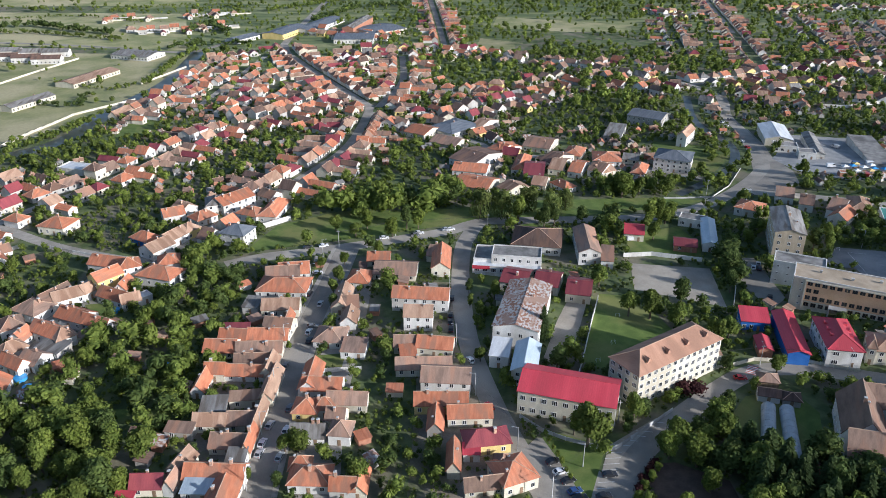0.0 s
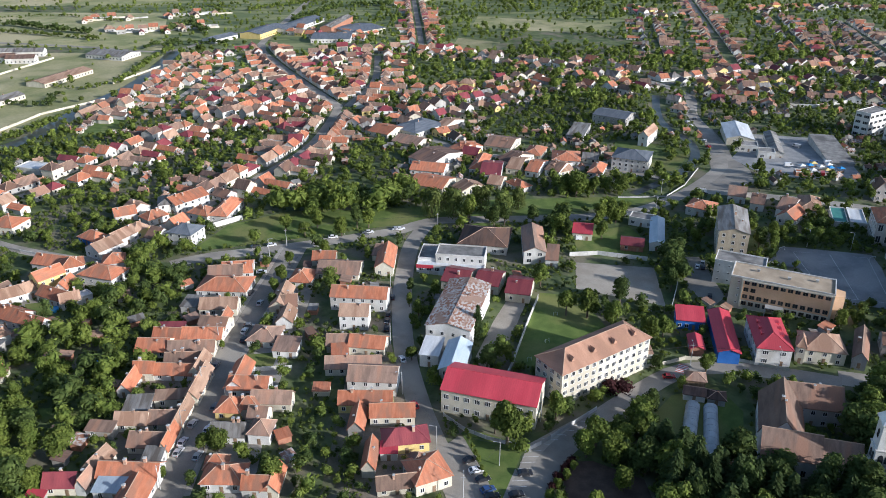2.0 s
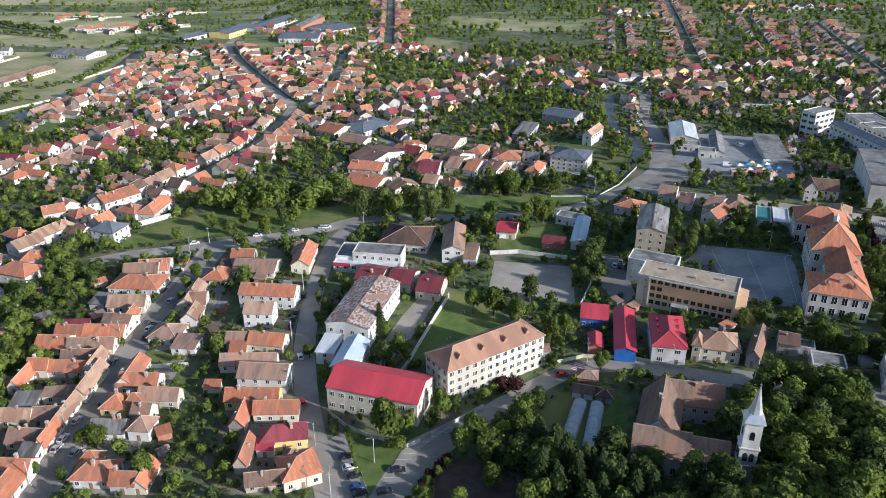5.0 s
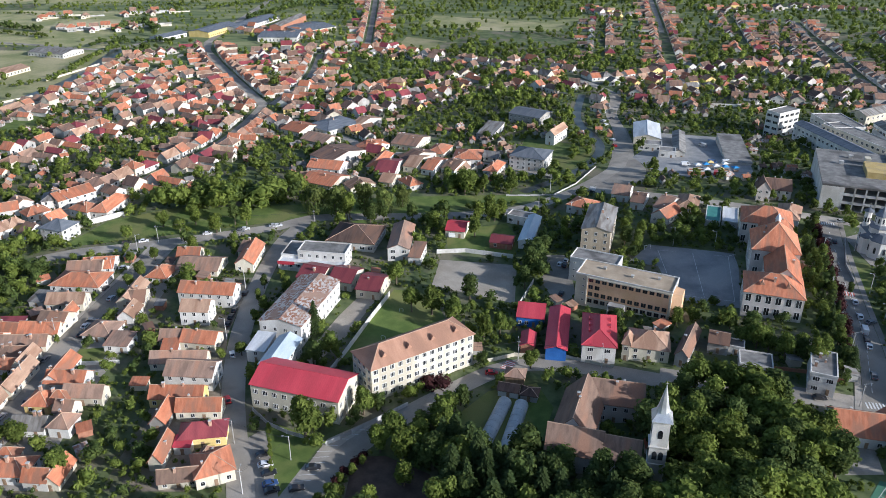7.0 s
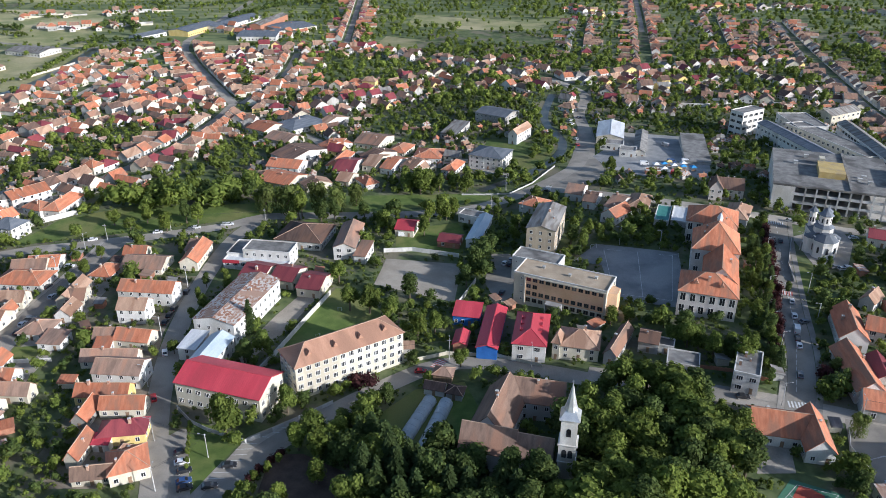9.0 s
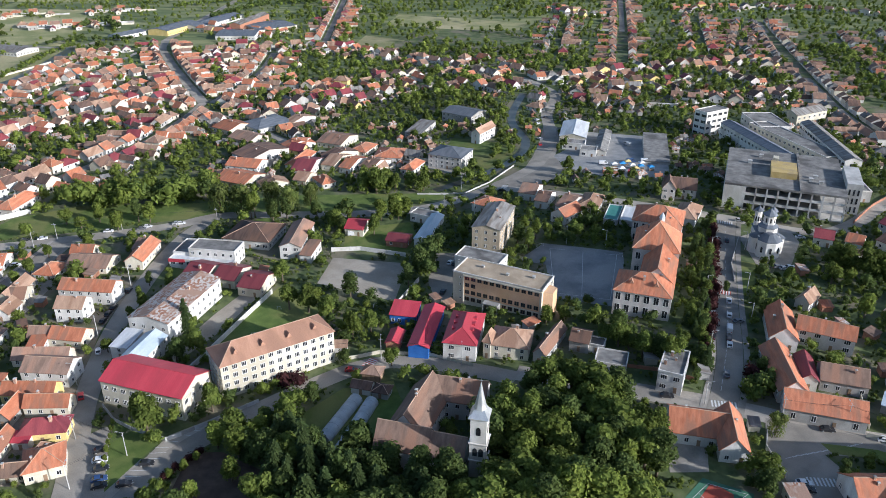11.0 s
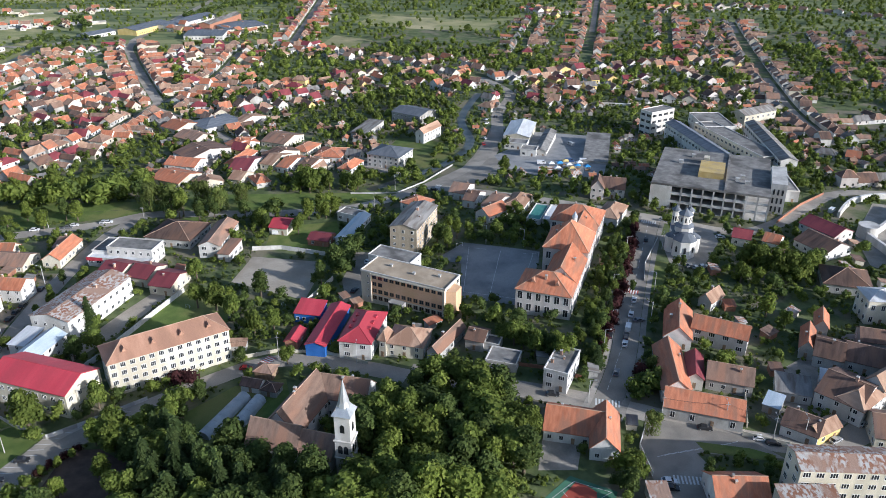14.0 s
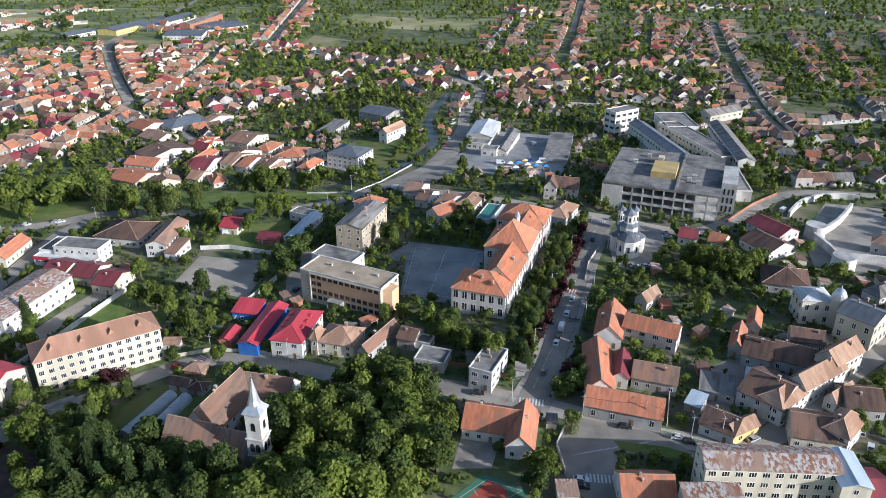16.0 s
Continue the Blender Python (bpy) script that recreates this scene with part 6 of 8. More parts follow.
house(288.0, 218.5, 4.3, 14.3, -24.8, 4, rise=2.6, roof='orange', wall='w_grey', along='y')
house(297.5, 229.8, 4.3, 10.4, -23.6, 4, rise=2.6, roof='orange', wall='w_grey', along='y')
mansion_block = house(320.5, 238.4, 10.4, 10.3, -3.9, 9.5, kind='hip', rise=2, roof='white', wall='w_cream', win='tall', storeys=2, gap=3, chim=0, name='mansion', label='cream two-storey mansion with a white sheet roof', category='mansion')
house(332.6, 225.6, 12.5, 13.3, -48.9, 9.5, rise=2.4, roof='slate', wall='w_cream', win='tall', storeys=2, gap=3, chim=2, name='mansion', label='long cream mansion wing with a blue-grey sheet roof', category='mansion')
house(321.1, 262.9, 17.0, 16.5, -17.5, 3.8, kind='hip', rise=4, roof='dark', wall='w_grey')
house(332.3, 306.4, 17.8, 12.4, -60.7, 5.8, rise=2.6, roof='maroon', wall='w_pink', win='small', chim=0)
house(325.9, 293.9, 16.1, 15.9, -63.0, 3.8, rise=3.2, roof='dark', wall='w_white')
house(294.4, 301.8, 7.6, 9.1, -25.6, 4, rise=2.4, roof='maroon', wall='w_white')
house(305.9, 297.1, 6.7, 8.8, -35.3, 4, rise=2.4, roof='orange', wall='w_white')
house(263.9, 246.2, 9.3, 5.1, 44.1, 4, rise=2.6, roof='tan', wall='w_white')
house(301.2, 484.4, 20.4, 9.8, 32.7, 16, kind='flat', roof='felt', wall='w_white', win='strip', storeys=4, gap=4.0, chim=0, name='factory_tower', label='tall white factory office block', category='factory')
house(314.4, 434.8, 73.0, 9.6, -79.7, 9, rise=1.6, roof='slate', wall='w_white', win='wide', storeys=2, gap=4, chim=0, name='factory_hall', label='long white factory hall with a slate-blue roof', category='factory')
house(338.7, 442.4, 70.0, 13.1, -74.4, 8, kind='flat', roof='felt', wall='w_cream', win='wide', storeys=2, gap=4, chim=0, name='factory_hall', label='long dark-roofed factory hall', category='factory')
house(336.1, 481.4, 19.6, 32.1, 1.8, 10, kind='flat', roof='felt', wall='w_white', win='wide', storeys=2, gap=5, chim=0, name='factory_hall', label='white factory block with a dark flat roof', category='factory')
house(355.5, 434.1, 73.9, 9.1, -94.7, 9, rise=1.6, roof='grey', wall='w_white', win='strip', storeys=2, gap=4.5, chim=0, name='factory_hall', label='long white glazed factory hall', category='factory')
house(374.7, 512.8, 30.6, 12.3, 29.6, 8, rise=2.5, roof='grey', wall='w_cream', win='wide', storeys=2, gap=5, chim=0, name='factory_hall', label='cream factory building with a grey roof', category='factory')
house(334.8, 366.3, 11.2, 33.5, -7.2, 6, kind='flat', roof='felt', wall='concrete', win='wide', storeys=1, gap=4, chim=0, name='factory_annex', label='low concrete factory annex', category='factory')
house(211.8, 474.0, 16.2, 33.5, -12.5, 5, rise=2, roof='white', wall='w_cream', win='slot', gap=6, chim=0, name='depot_hall', label='cream depot hall with a pale metal roof', category='depot', along='y')
house(207.6, 447.2, 13.4, 9.0, -15.0, 4, kind='flat', roof='grey', wall='w_white', chim=0, win='wide', name='depot_office', label='low white depot office', category='depot')
house(213.6, 431.0, 9.4, 8.5, -15.0, 4, kind='flat', roof='felt', wall='w_white', chim=0, win='wide', name='depot_office', label='low white depot building', category='depot')
house(225.4, 449.5, 7.0, 43.0, -15.0, 4, rise=1.3, roof='felt', wall='w_white', chim=0, name='depot_shed', label='white depot shed with a dark grey roof', category='depot', along='y')
house(254.8, 437.5, 14.0, 53.0, -12.0, 3.2, kind='shed', rise=0.6, roof='felt', wall='w_grey', chim=0, near=False, name='depot_shed', label='long dark open depot shed', category='depot')
house(132.3, 419.2, 20.0, 18.5, -22.6, 7.6, kind='hip', rise=3, roof='slate', wall='w_white', win='small', storeys=3, gap=3, chim=0, name='apartment_block', label='three-storey white apartment block with a slate-blue roof', category='apartment block')
house(119.5, 337.5, 11.9, 7.1, -26.4, 4, kind='flat', roof='felt', wall='w_white', win='wide', chim=0, name='shop', label='low white flat-roofed shop', category='shop')
house(122.2, 321.7, 6.0, 29.4, -14.5, 3.8, rise=1, roof='blue', wall='w_white', chim=0, name='workshop', label='long workshop with a pale blue sheet roof', category='workshop', along='y')
house(88.7, 325.2, 8.8, 12.0, -12.5, 3.6, rise=2, roof='red', wall='w_cream', chim=0)
house(108.8, 312.0, 9.9, 9.1, -14.0, 3, rise=1.4, roof='maroon', wall='w_brick', chim=0, name='shed', label='small garden shed with a red roof', category='shed')
house(199.9, 341.4, 9.5, 17.6, -20.3, 3.8, kind='hip', rise=2.6, roof='tan', wall='w_white')
house(190.5, 341.8, 6.9, 19.0, -38.5, 3.8, rise=3, roof='brown', wall='w_white')
house(186.7, 330.5, 8.1, 13.9, -43.5, 3.8, rise=3, roof='orange', wall='w_white', along='y')
house(150.9, 348.7, 11.9, 12.3, -34.4, 3.8, kind='hip', rise=2.4, roof='orange', wall='w_white')
house(172.9, 362.5, 8.4, 14.5, -22.3, 3.8, rise=2.6, roof='brown', wall='w_white')
house(178.9, 350.6, 6.3, 14.3, -24.5, 3.8, rise=2.6, roof='dark', wall='w_white')
house(153.2, 467.8, 5.9, 21.0, -30.5, 7, rise=2.6, roof='tan', wall='w_white', along='y')
house(112.6, 485.9, 10.8, 27.4, -20.1, 4, kind='shed', rise=1, roof='grey', wall='w_grey', chim=0)
house(141.8, 516.4, 23.6, 19.7, -33.1, 6, rise=2, roof='slate', wall='w_grey', chim=0)
house(45.4, 420.5, 7.9, 25.8, -13.9, 3.2, roof='orange', rise=2.6, kind='hip', wall='w_white')
house(51.4, 407.9, 11.1, 23.1, -9.3, 4.0, roof='maroon', rise=2.6, wall='w_white')
house(66.7, 417.3, 8.0, 21.6, -21.1, 3.6, roof='tan', rise=2.6, wall='w_cream')
house(76.9, 412.3, 7.1, 21.2, -23.3, 3.6, roof='orange', rise=2.6, wall='w_white')
house(89.3, 411.2, 8.5, 18.3, -32.9, 3.6, roof='brown', rise=2.6, wall='w_white')
house(89.7, 411.1, 9.7, 13.0, 28.9, 2.9, roof='tan', rise=2.6, wall='w_cream')
house(52.9, 390.2, 7.6, 12.8, -19.1, 2.9, roof='tan', rise=2.6, wall='w_cream')
house(79.5, 442.8, 10.5, 16.9, -20.0, 3.2, roof='orange', rise=2.6, kind='hip', wall='w_cream')
house(96.5, 432.0, 16.1, 18.0, -8.2, 3.2, roof='orange', rise=2.6, kind='hip', wall='w_white')
house(110.7, 408.8, 7.4, 16.9, -22.1, 3.2, roof='orange', rise=2.6, kind='hip', wall='w_white')
house(16.2, 411.7, 19.3, 14.5, -14.1, 3.2, roof='orange', rise=2.6, wall='w_white')
house(18.1, 388.7, 19.5, 18.2, -25.1, 3.2, roof='orange', rise=2.6, wall='w_cream')
house(19.5, 432.0, 18.2, 27.8, -40.5, 4.0, roof='dark', rise=2.6, wall='w_white')
house(28.6, 511.4, 7.9, 22.6, -36.7, 4.0, roof='tan', rise=2.6, wall='w_white')
house(38.1, 452.9, 9.2, 18.9, -56.1, 2.9, roof='orange', rise=2.6, wall='w_white')
house(39.1, 454.2, 9.2, 20.9, 0.0, 2.9, roof='orange', rise=2.6, wall='w_white')
house(61.3, 462.5, 16.9, 22.5, -22.6, 3.6, roof='brown', rise=2.6, wall='w_cream')
house(66.9, 429.0, 8.7, 20.8, -48.3, 3.6, roof='dark', rise=2.6, wall='w_cream')
house(7.4, 503.5, 22.7, 29.9, -42.0, 4.0, roof='slate', rise=2.6, kind='hip', wall='w_white')
house(3.9, 466.2, 19.1, 16.2, -34.1, 3.6, roof='brown', rise=2.6, wall='w_cream')
house(-13.5, 494.8, 16.1, 20.3, -34.1, 3.6, roof='orange', rise=2.6, wall='w_cream')
house(37.5, 381.6, 9.6, 14.6, -60.0, 2.9, roof='tan', rise=2.6, wall='w_cream')
house(64.3, 385.2, 7.8, 12.2, -147.5, 2.9, roof='orange', rise=2.6, kind='hip', wall='w_white')
vent = Geo().box(-0.45, 0.45, -0.45, 0.45, -0.1, 0.8).box(-0.6, 0.6, -0.6, 0.6, 0.8, 0.95).mesh('roof_vent', MAT['concrete'])
for u, v in ((-9.0, 1.5), (2.0, -0.5), (11.5, 2.0)):
    part('roof_vent', vent, flat_school, '', (u, v, 12.2))
school_front(flat_school, 35.9, 12.9, 12.2)
dormers(long_school, 38.8, 12.6, 12.2, 4.2, 4)
dormers(college_front, 20.2, 16.7, 9.6, 4.8, 2)
for sx in (-1, 1):
    for u in (-3.5, 0.5, 4.5):
        part('dormer', Geo().prism([(-0.75, -0.5), (0.75, -0.5), (0.75, 0.35), (-0.75, 0.55)], -0.9, 0.9, 0, 'y').mesh('dormer', MAT['red']), red_house, '', (sx * 3.0, u, 8.35), 0 if sx < 0 else math.pi)
part('fascia', Geo().box(-14.4, -7.0, -3.75, -3.56, 2.2, 3.7).mesh('fascia', MAT['red']), clinic_front, 'bright red fascia band')
cupola(college_centre, 0.5, 6.5, 17.2)
metal_dome(mansion_block, 6.7, -5.2, 10.5, 2.6)
church_tower(139.3, 158.9, -13)
domed_church(265.8, 293.2, -8)
factory_ruin(298.5, 360.8, 53.7, 58.9, -20.4, 12.5)
greenhouse(94.4, 175.4, 102.0, 195.5, 4.4, 2.5)
greenhouse(99.6, 169.2, 107.1, 194.1, 4.4, 2.5)
house(103.6, 200.3, 6.6, 4.2, -15, 2.6, rise=1.4, roof='dark', wall='w_white', chim=0, name='shed', label='white garden shed with a dark tiled roof', category='shed')
house(110.0, 198.2, 5.2, 4.6, -15, 2.5, kind='hip', rise=1.4, roof='dark', wall='w_grey', chim=0, name='shed', label='low grey garden shed with a dark roof', category='shed')
house(106.2, 208.0, 6.2, 5.0, -12, 2.8, kind='hip', rise=1.6, roof='brown', wall='wood', chim=0, near=False, name='pavilion', label='small wooden pavilion with a brown hipped roof', category='pavilion')
pool(-95.9, 218.7, 2.6)
pool(-135.0, 205.5, 1.6)
pool(-140.0, 210.8, 2.0)
pool(-126.0, 255.3, 1.8)
curved_wall([(349.5, 330.2), (362.9, 346.6), (380.2, 354.7), (392.9, 351.8)], 3.0, 1.2, "white restored fortress wall with a wide top")
curved_wall([(350.8, 305.0), (367.8, 320.7), (383.1, 339.8)], 3.6, 1.3, "white restored fortress wall with a wide top")
curved_wall([(350.8, 305.0), (352.0, 290.9), (351.5, 280.2)], 3.6, 1.3, "long white fortress wall towards the bastion")
curved_wall([(357.4, 284.5), (370.7, 281.6), (384.2, 275.8)], 3.4, 1.2, "white fortress wall beyond the bastion")
bastion(352.6, 309.2, 4.2, 5.5)
bastion(350.8, 277.7, 4.6, 5.5)

# ---- houses of the near streets ----
house(-62.5, 287.4, 12.5, 11.6, 8, 2.7, roof='orange', wall='w_white', chim=2)
house(-66.2, 282.4, 13.6, 8.8, 8, 3.5, roof='brown', wall='w_cream')
house(-63.7, 271.8, 19.9, 12.8, -4.0, 3.2, roof='orange', wall='w_white', kind='hip', rise=3.0, chim=1)
house(-73.1, 257.1, 6.1, 7.2, -7.6, 3.0, roof='grey', wall='w_grey', kind='shed', rise=0.8, chim=0)
house(-61.7, 255.0, 14.0, 7.8, 2.0, 3.5, roof='tan', wall='w_cream', chim=1)
house(-57.5, 245.3, 3.3, 9.0, -2, 2.7, roof='orange', wall='w_cream', along='y')
house(-59.6, 240.8, 10.3, 9.0, -8, 3.5, roof='brown', wall='w_cream', chim=3)
house(-75.8, 238.8, 11.1, 3.5, 2.1, 3.0, roof='maroon', wall='w_grey', kind='shed', rise=0.8, chim=0)
house(-74.7, 234.4, 9.8, 5.6, -4.7, 2.7, roof='orange', wall='w_cream', chim=2)
house(-62.4, 234.8, 14.5, 6.9, -1.6, 2.7, roof='orange', wall='w_cream', chim=2)
house(-77.3, 227.4, 11.0, 8.6, -2.1, 2.7, roof='orange', wall='w_cream', chim=1)
house(-63.7, 226.0, 15.8, 6.1, 2.5, 2.7, roof='brown', wall='w_cream', chim=2)
house(-64.4, 218.6, 12.0, 5.7, 3.3, 2.7, roof='brown', wall='w_cream', chim=2)
house(-57.9, 214.7, 4.4, 10.8, -2, 3.2, roof='tan', wall='w_cream', chim=1, along='y')
house(-75.2, 211.9, 6.8, 4.8, -2.5, 3.5, roof='orange', wall='w_cream')
house(-65.5, 211.9, 12.9, 4.9, -2.7, 2.7, roof='orange', wall='w_white', chim=1)
house(-55.4, 204.3, 4.6, 16.8, -2, 3.2, roof='tan', wall='w_cream', chim=1, along='y')
house(-62.0, 197.3, 9.8, 3.8, 6.5, 3.2, roof='tan', wall='w_cream', kind='shed', rise=0.8, chim=0)
house(-55.8, 187.8, 2.4, 14.2, -2, 3.2, roof='tan', wall='w_cream', along='y')
house(-60.9, 187.1, 8.1, 6.1, 2.1, 2.7, roof='brown', wall='w_cream', chim=1)
house(-69.8, 185.7, 9.8, 4.8, -1.2, 3.1, roof='tan', wall='w_cream', chim=1)
house(-56.1, 176.8, 2.4, 10.3, -2, 3.2, roof='orange', wall='w_cream', along='y')
house(-61.7, 176.9, 10.9, 7.0, -3.7, 2.7, roof='brown', wall='w_cream', chim=2)
house(-58.0, 169.4, 5.3, 4.7, 0.0, 3.4, roof='grey', wall='w_white', kind='shed', rise=0.8, chim=0)
house(-62.1, 163.1, 16.6, 6.7, -2.4, 3.6, roof='orange', wall='w_white', chim=2)
house(-58.4, 155.1, 7.9, 8.8, -2, 3.2, roof='orange', wall='w_white', chim=1, along='y')
house(-79.5, 159.6, 8.5, 5.4, 1.3, 3.1, roof='maroon', wall='w_cream', chim=1)
house(-73.2, 159.6, 2.8, 5.6, -8.1, 3.1, roof='brown', wall='w_white', chim=1, along='y')
house(-73.1, 168.0, 5.1, 8.0, -15.9, 2.7, roof='tan', wall='w_cream', along='y')
house(-77.9, 182.0, 8.2, 3.5, -5.6, 3.0, roof='brown', wall='w_grey', kind='shed', rise=0.8, chim=0)
house(-78.1, 205.5, 4.3, 10.6, -2, 2.7, roof='orange', wall='w_white', chim=1, along='y')
house(-70.9, 193.5, 7.8, 6.4, 4.4, 3.0, roof='grey', wall='w_grey', kind='shed', rise=0.8, chim=0)
house(-65.7, 157.5, 7.8, 4.6, -2.9, 3.0, roof='blue', wall='w_grey', kind='shed', rise=0.8, chim=0)
house(-83.8, 153.6, 5.0, 2.4, -6.8, 3.0, roof='red', wall='w_grey', kind='shed', rise=0.8, chim=0)
house(-19.6, 287.3, 17.7, 13.0, -4.9, 2.7, roof='brown', wall='w_cream', chim=1)
house(-34.1, 280.1, 9.0, 11.1, -8, 2.3, roof='orange', wall='w_white', kind='hip', rise=3.0, chim=1)
house(-39.0, 261.0, 6.3, 16.8, -2, 3.2, roof='tan', wall='w_cream', chim=1, along='y')
house(-35.7, 257.9, 6.2, 10.6, 8, 3.2, roof='brown', wall='w_cream')
house(-34.7, 246.3, 5.9, 9.4, -2, 3.2, roof='tan', wall='w_white', chim=1, along='y')
house(-40.1, 234.7, 10.6, 10.4, -6.0, 2.7, roof='brown', wall='w_white', kind='hip', rise=3.0, chim=1)
house(-30.9, 226.8, 8.4, 7.9, -4.8, 3.0, roof='brown', wall='w_white', kind='shed', rise=0.8, chim=0)
house(-8.4, 259.5, 21.6, 9.0, -5.8, 6.0, roof='orange', wall='w_white', chim=2)
house(-9.0, 245.6, 10.5, 8.3, -2.2, 6.0, roof='tan', wall='w_white', chim=1)
house(-13.4, 229.2, 7.5, 6.2, 0.0, 3.2, roof='brown', wall='w_cream', chim=1)
house(-2.6, 228.0, 12.6, 7.7, -8.2, 3.6, roof='orange', wall='w_cream', chim=1)
house(-12.0, 222.8, 5.6, 6.9, 7.1, 3.0, roof='orange', wall='w_white', kind='shed', rise=0.8, chim=0)
house(-6.5, 215.7, 18.7, 6.3, 1.8, 3.1, roof='brown', wall='w_cream', chim=1)
house(1.1, 206.2, 15.8, 9.5, -4.3, 5.5, roof='brown', wall='w_white', chim=0)
house(-38.5, 203.4, 12.7, 7.3, -2.7, 3.7, roof='orange', wall='w_white', chim=1)
house(-42.9, 207.9, 6.0, 14.8, -2, 3.7, roof='orange', wall='w_white', chim=1, along='y')
house(-29.8, 195.9, 12.5, 5.8, -2.7, 3.5, roof='brown', wall='w_cream')
house(-42.0, 192.6, 7.7, 7.8, -3.7, 3.2, roof='orange', wall='w_yellow', kind='hip', rise=3.0, chim=1)
house(-36.7, 192.9, 6.2, 5.1, 8, 3.2, roof='orange', wall='w_cream', kind='hip', rise=3.0, chim=1)
house(-39.8, 181.3, 10.0, 6.5, -1.1, 2.7, roof='grey', wall='w_white', chim=2)
house(-30.0, 181.0, 6.4, 6.7, -6.2, 3.7, roof='brown', wall='w_white', kind='hip', rise=3.0, chim=1)
house(-32.2, 188.1, 5.8, 5.9, -8, 3.5, roof='brown', wall='w_cream')
house(-36.1, 162.1, 11.2, 8.2, -1.5, 3.2, roof='orange', wall='w_white', kind='hip', rise=3.0, chim=1)
house(-39.7, 167.0, 6.1, 5.1, 3.8, 2.7, roof='orange', wall='w_cream', kind='hip', rise=3.0)
house(-26.7, 158.1, 6.9, 4.5, -3.3, 3.5, roof='orange', wall='w_white')
house(-22.6, 160.8, 4.6, 10.0, -2, 2.5, roof='orange', wall='w_cream', along='y')
house(-0.6, 195.6, 16.6, 6.7, 0.0, 3.6, roof='orange', wall='w_yellow', chim=2)
house(-2.2, 185.9, 4.6, 10.2, -2, 3.1, roof='orange', wall='w_grey', along='y')
house(8.1, 189.2, 13.5, 5.9, 2.1, 3.6, roof='orange', wall='w_cream', chim=1)
house(12.5, 177.4, 13.1, 7.5, 8.8, 3.6, roof='maroon', wall='w_yellow', kind='hip', rise=3.0, chim=1)
house(8.1, 172.4, 4.8, 3.7, 0.0, 3.0, roof='red', wall='w_white', kind='shed', rise=0.8, chim=0)
house(3.0, 169.2, 3.6, 11.2, -2, 3.5, roof='orange', wall='w_cream', along='y')
house(19.1, 163.1, 10.4, 10.3, 23.1, 4.1, roof='orange', wall='w_cream', kind='hip', rise=3.0, chim=1)
house(10.9, 159.1, 10.7, 3.8, 9.1, 2.7, roof='brown', wall='w_cream')
house(16.6, 166.5, 5.1, 6.7, -7.8, 3.1, roof='brown', wall='w_cream', kind='hip', rise=3.0)
house(-0.7, 294.1, 7.5, 20.2, -2, 4.1, roof='orange', wall='w_cream', chim=1, along='y')
house(-27.6, 297.5, 9.7, 7.8, 0.0, 2.7, roof='orange', wall='w_cream')
house(-2.7, 302.8, 5.9, 11.3, -16.9, 3.1, roof='brown', wall='w_cream')
house(-141.2, 290.8, 15.1, 9.2, -13.8, 4.1, roof='orange', wall='w_white', chim=1)
house(-130.5, 284.5, 8.8, 8.5, 27.7, 6.0, roof='orange', wall='w_white', kind='hip', rise=3.0, chim=1)
house(-135.3, 272.9, 7.7, 11.2, -38.7, 7.0, roof='orange', wall='w_yellow', along='y')
house(-116.2, 280.6, 16.2, 10.8, -17.7, 4.1, roof='orange', wall='w_white', kind='hip', rise=3.0)
house(-116.5, 292.2, 8.6, 9.0, 17.6, 4.1, roof='orange', wall='w_white', kind='hip', rise=3.0)
house(-151.4, 261.8, 6.6, 12.9, -28.1, 4.1, roof='brown', wall='w_white', along='y')
house(-146.5, 262.3, 11.3, 6.3, 36.4, 3.6, roof='tan', wall='w_white')
house(-140.9, 266.9, 5.5, 5.5, 56.9, 3.6, roof='tan', wall='w_white')
house(-127.8, 262.4, 13.4, 6.9, -25.6, 3.6, roof='orange', wall='w_white', chim=2)
house(-120.7, 258.9, 7.2, 4.7, 29.1, 3.6, roof='tan', wall='w_white')
house(-127.5, 270.8, 5.1, 8.5, -5.6, 3.6, roof='orange', wall='w_white', along='y')
house(-117.2, 263.0, 5.0, 4.8, 45.8, 3.1, roof='white', wall='w_white', kind='flat', chim=0)
house(-136.6, 247.3, 13.1, 8.5, -22.0, 3.6, roof='orange', wall='w_white', chim=2)
house(-126.6, 242.1, 12.1, 5.6, -22.8, 3.5, roof='orange', wall='w_white')
house(-155.3, 252.9, 12.4, 10.1, -23.9, 3.6, roof='brown', wall='w_white', kind='hip', rise=3.0)
house(-157.3, 240.0, 8.3, 9.1, 37.1, 4.1, roof='brown', wall='w_white', kind='hip', rise=3.0)
house(-141.1, 235.7, 13.7, 7.0, -27.9, 4.1, roof='orange', wall='w_white', chim=3)
house(-135.8, 226.5, 10.6, 6.7, -23.4, 3.1, roof='grey', wall='w_grey', kind='shed', rise=0.8, chim=0)
house(-135.2, 232.7, 6.8, 7.6, 45.0, 4.1, roof='tan', wall='w_white', kind='hip', rise=3.0)
house(-150.3, 233.6, 5.7, 6.4, -11.1, 3.1, roof='orange', wall='w_white', along='y')
house(-148.8, 223.5, 8.7, 6.7, 53.4, 4.1, roof='tan', wall='w_white', kind='hip', rise=3.0)
house(-138.7, 219.2, 7.5, 8.0, -21.1, 3.1, roof='brown', wall='w_white')
house(-119.9, 242.8, 5.9, 3.3, 151.7, 3.0, roof='brown', wall='w_white', kind='shed', rise=0.8, chim=0)
house(-127.2, 233.7, 6.1, 3.5, -18.1, 3.0, roof='brown', wall='w_cream', kind='shed', rise=0.8, chim=0)
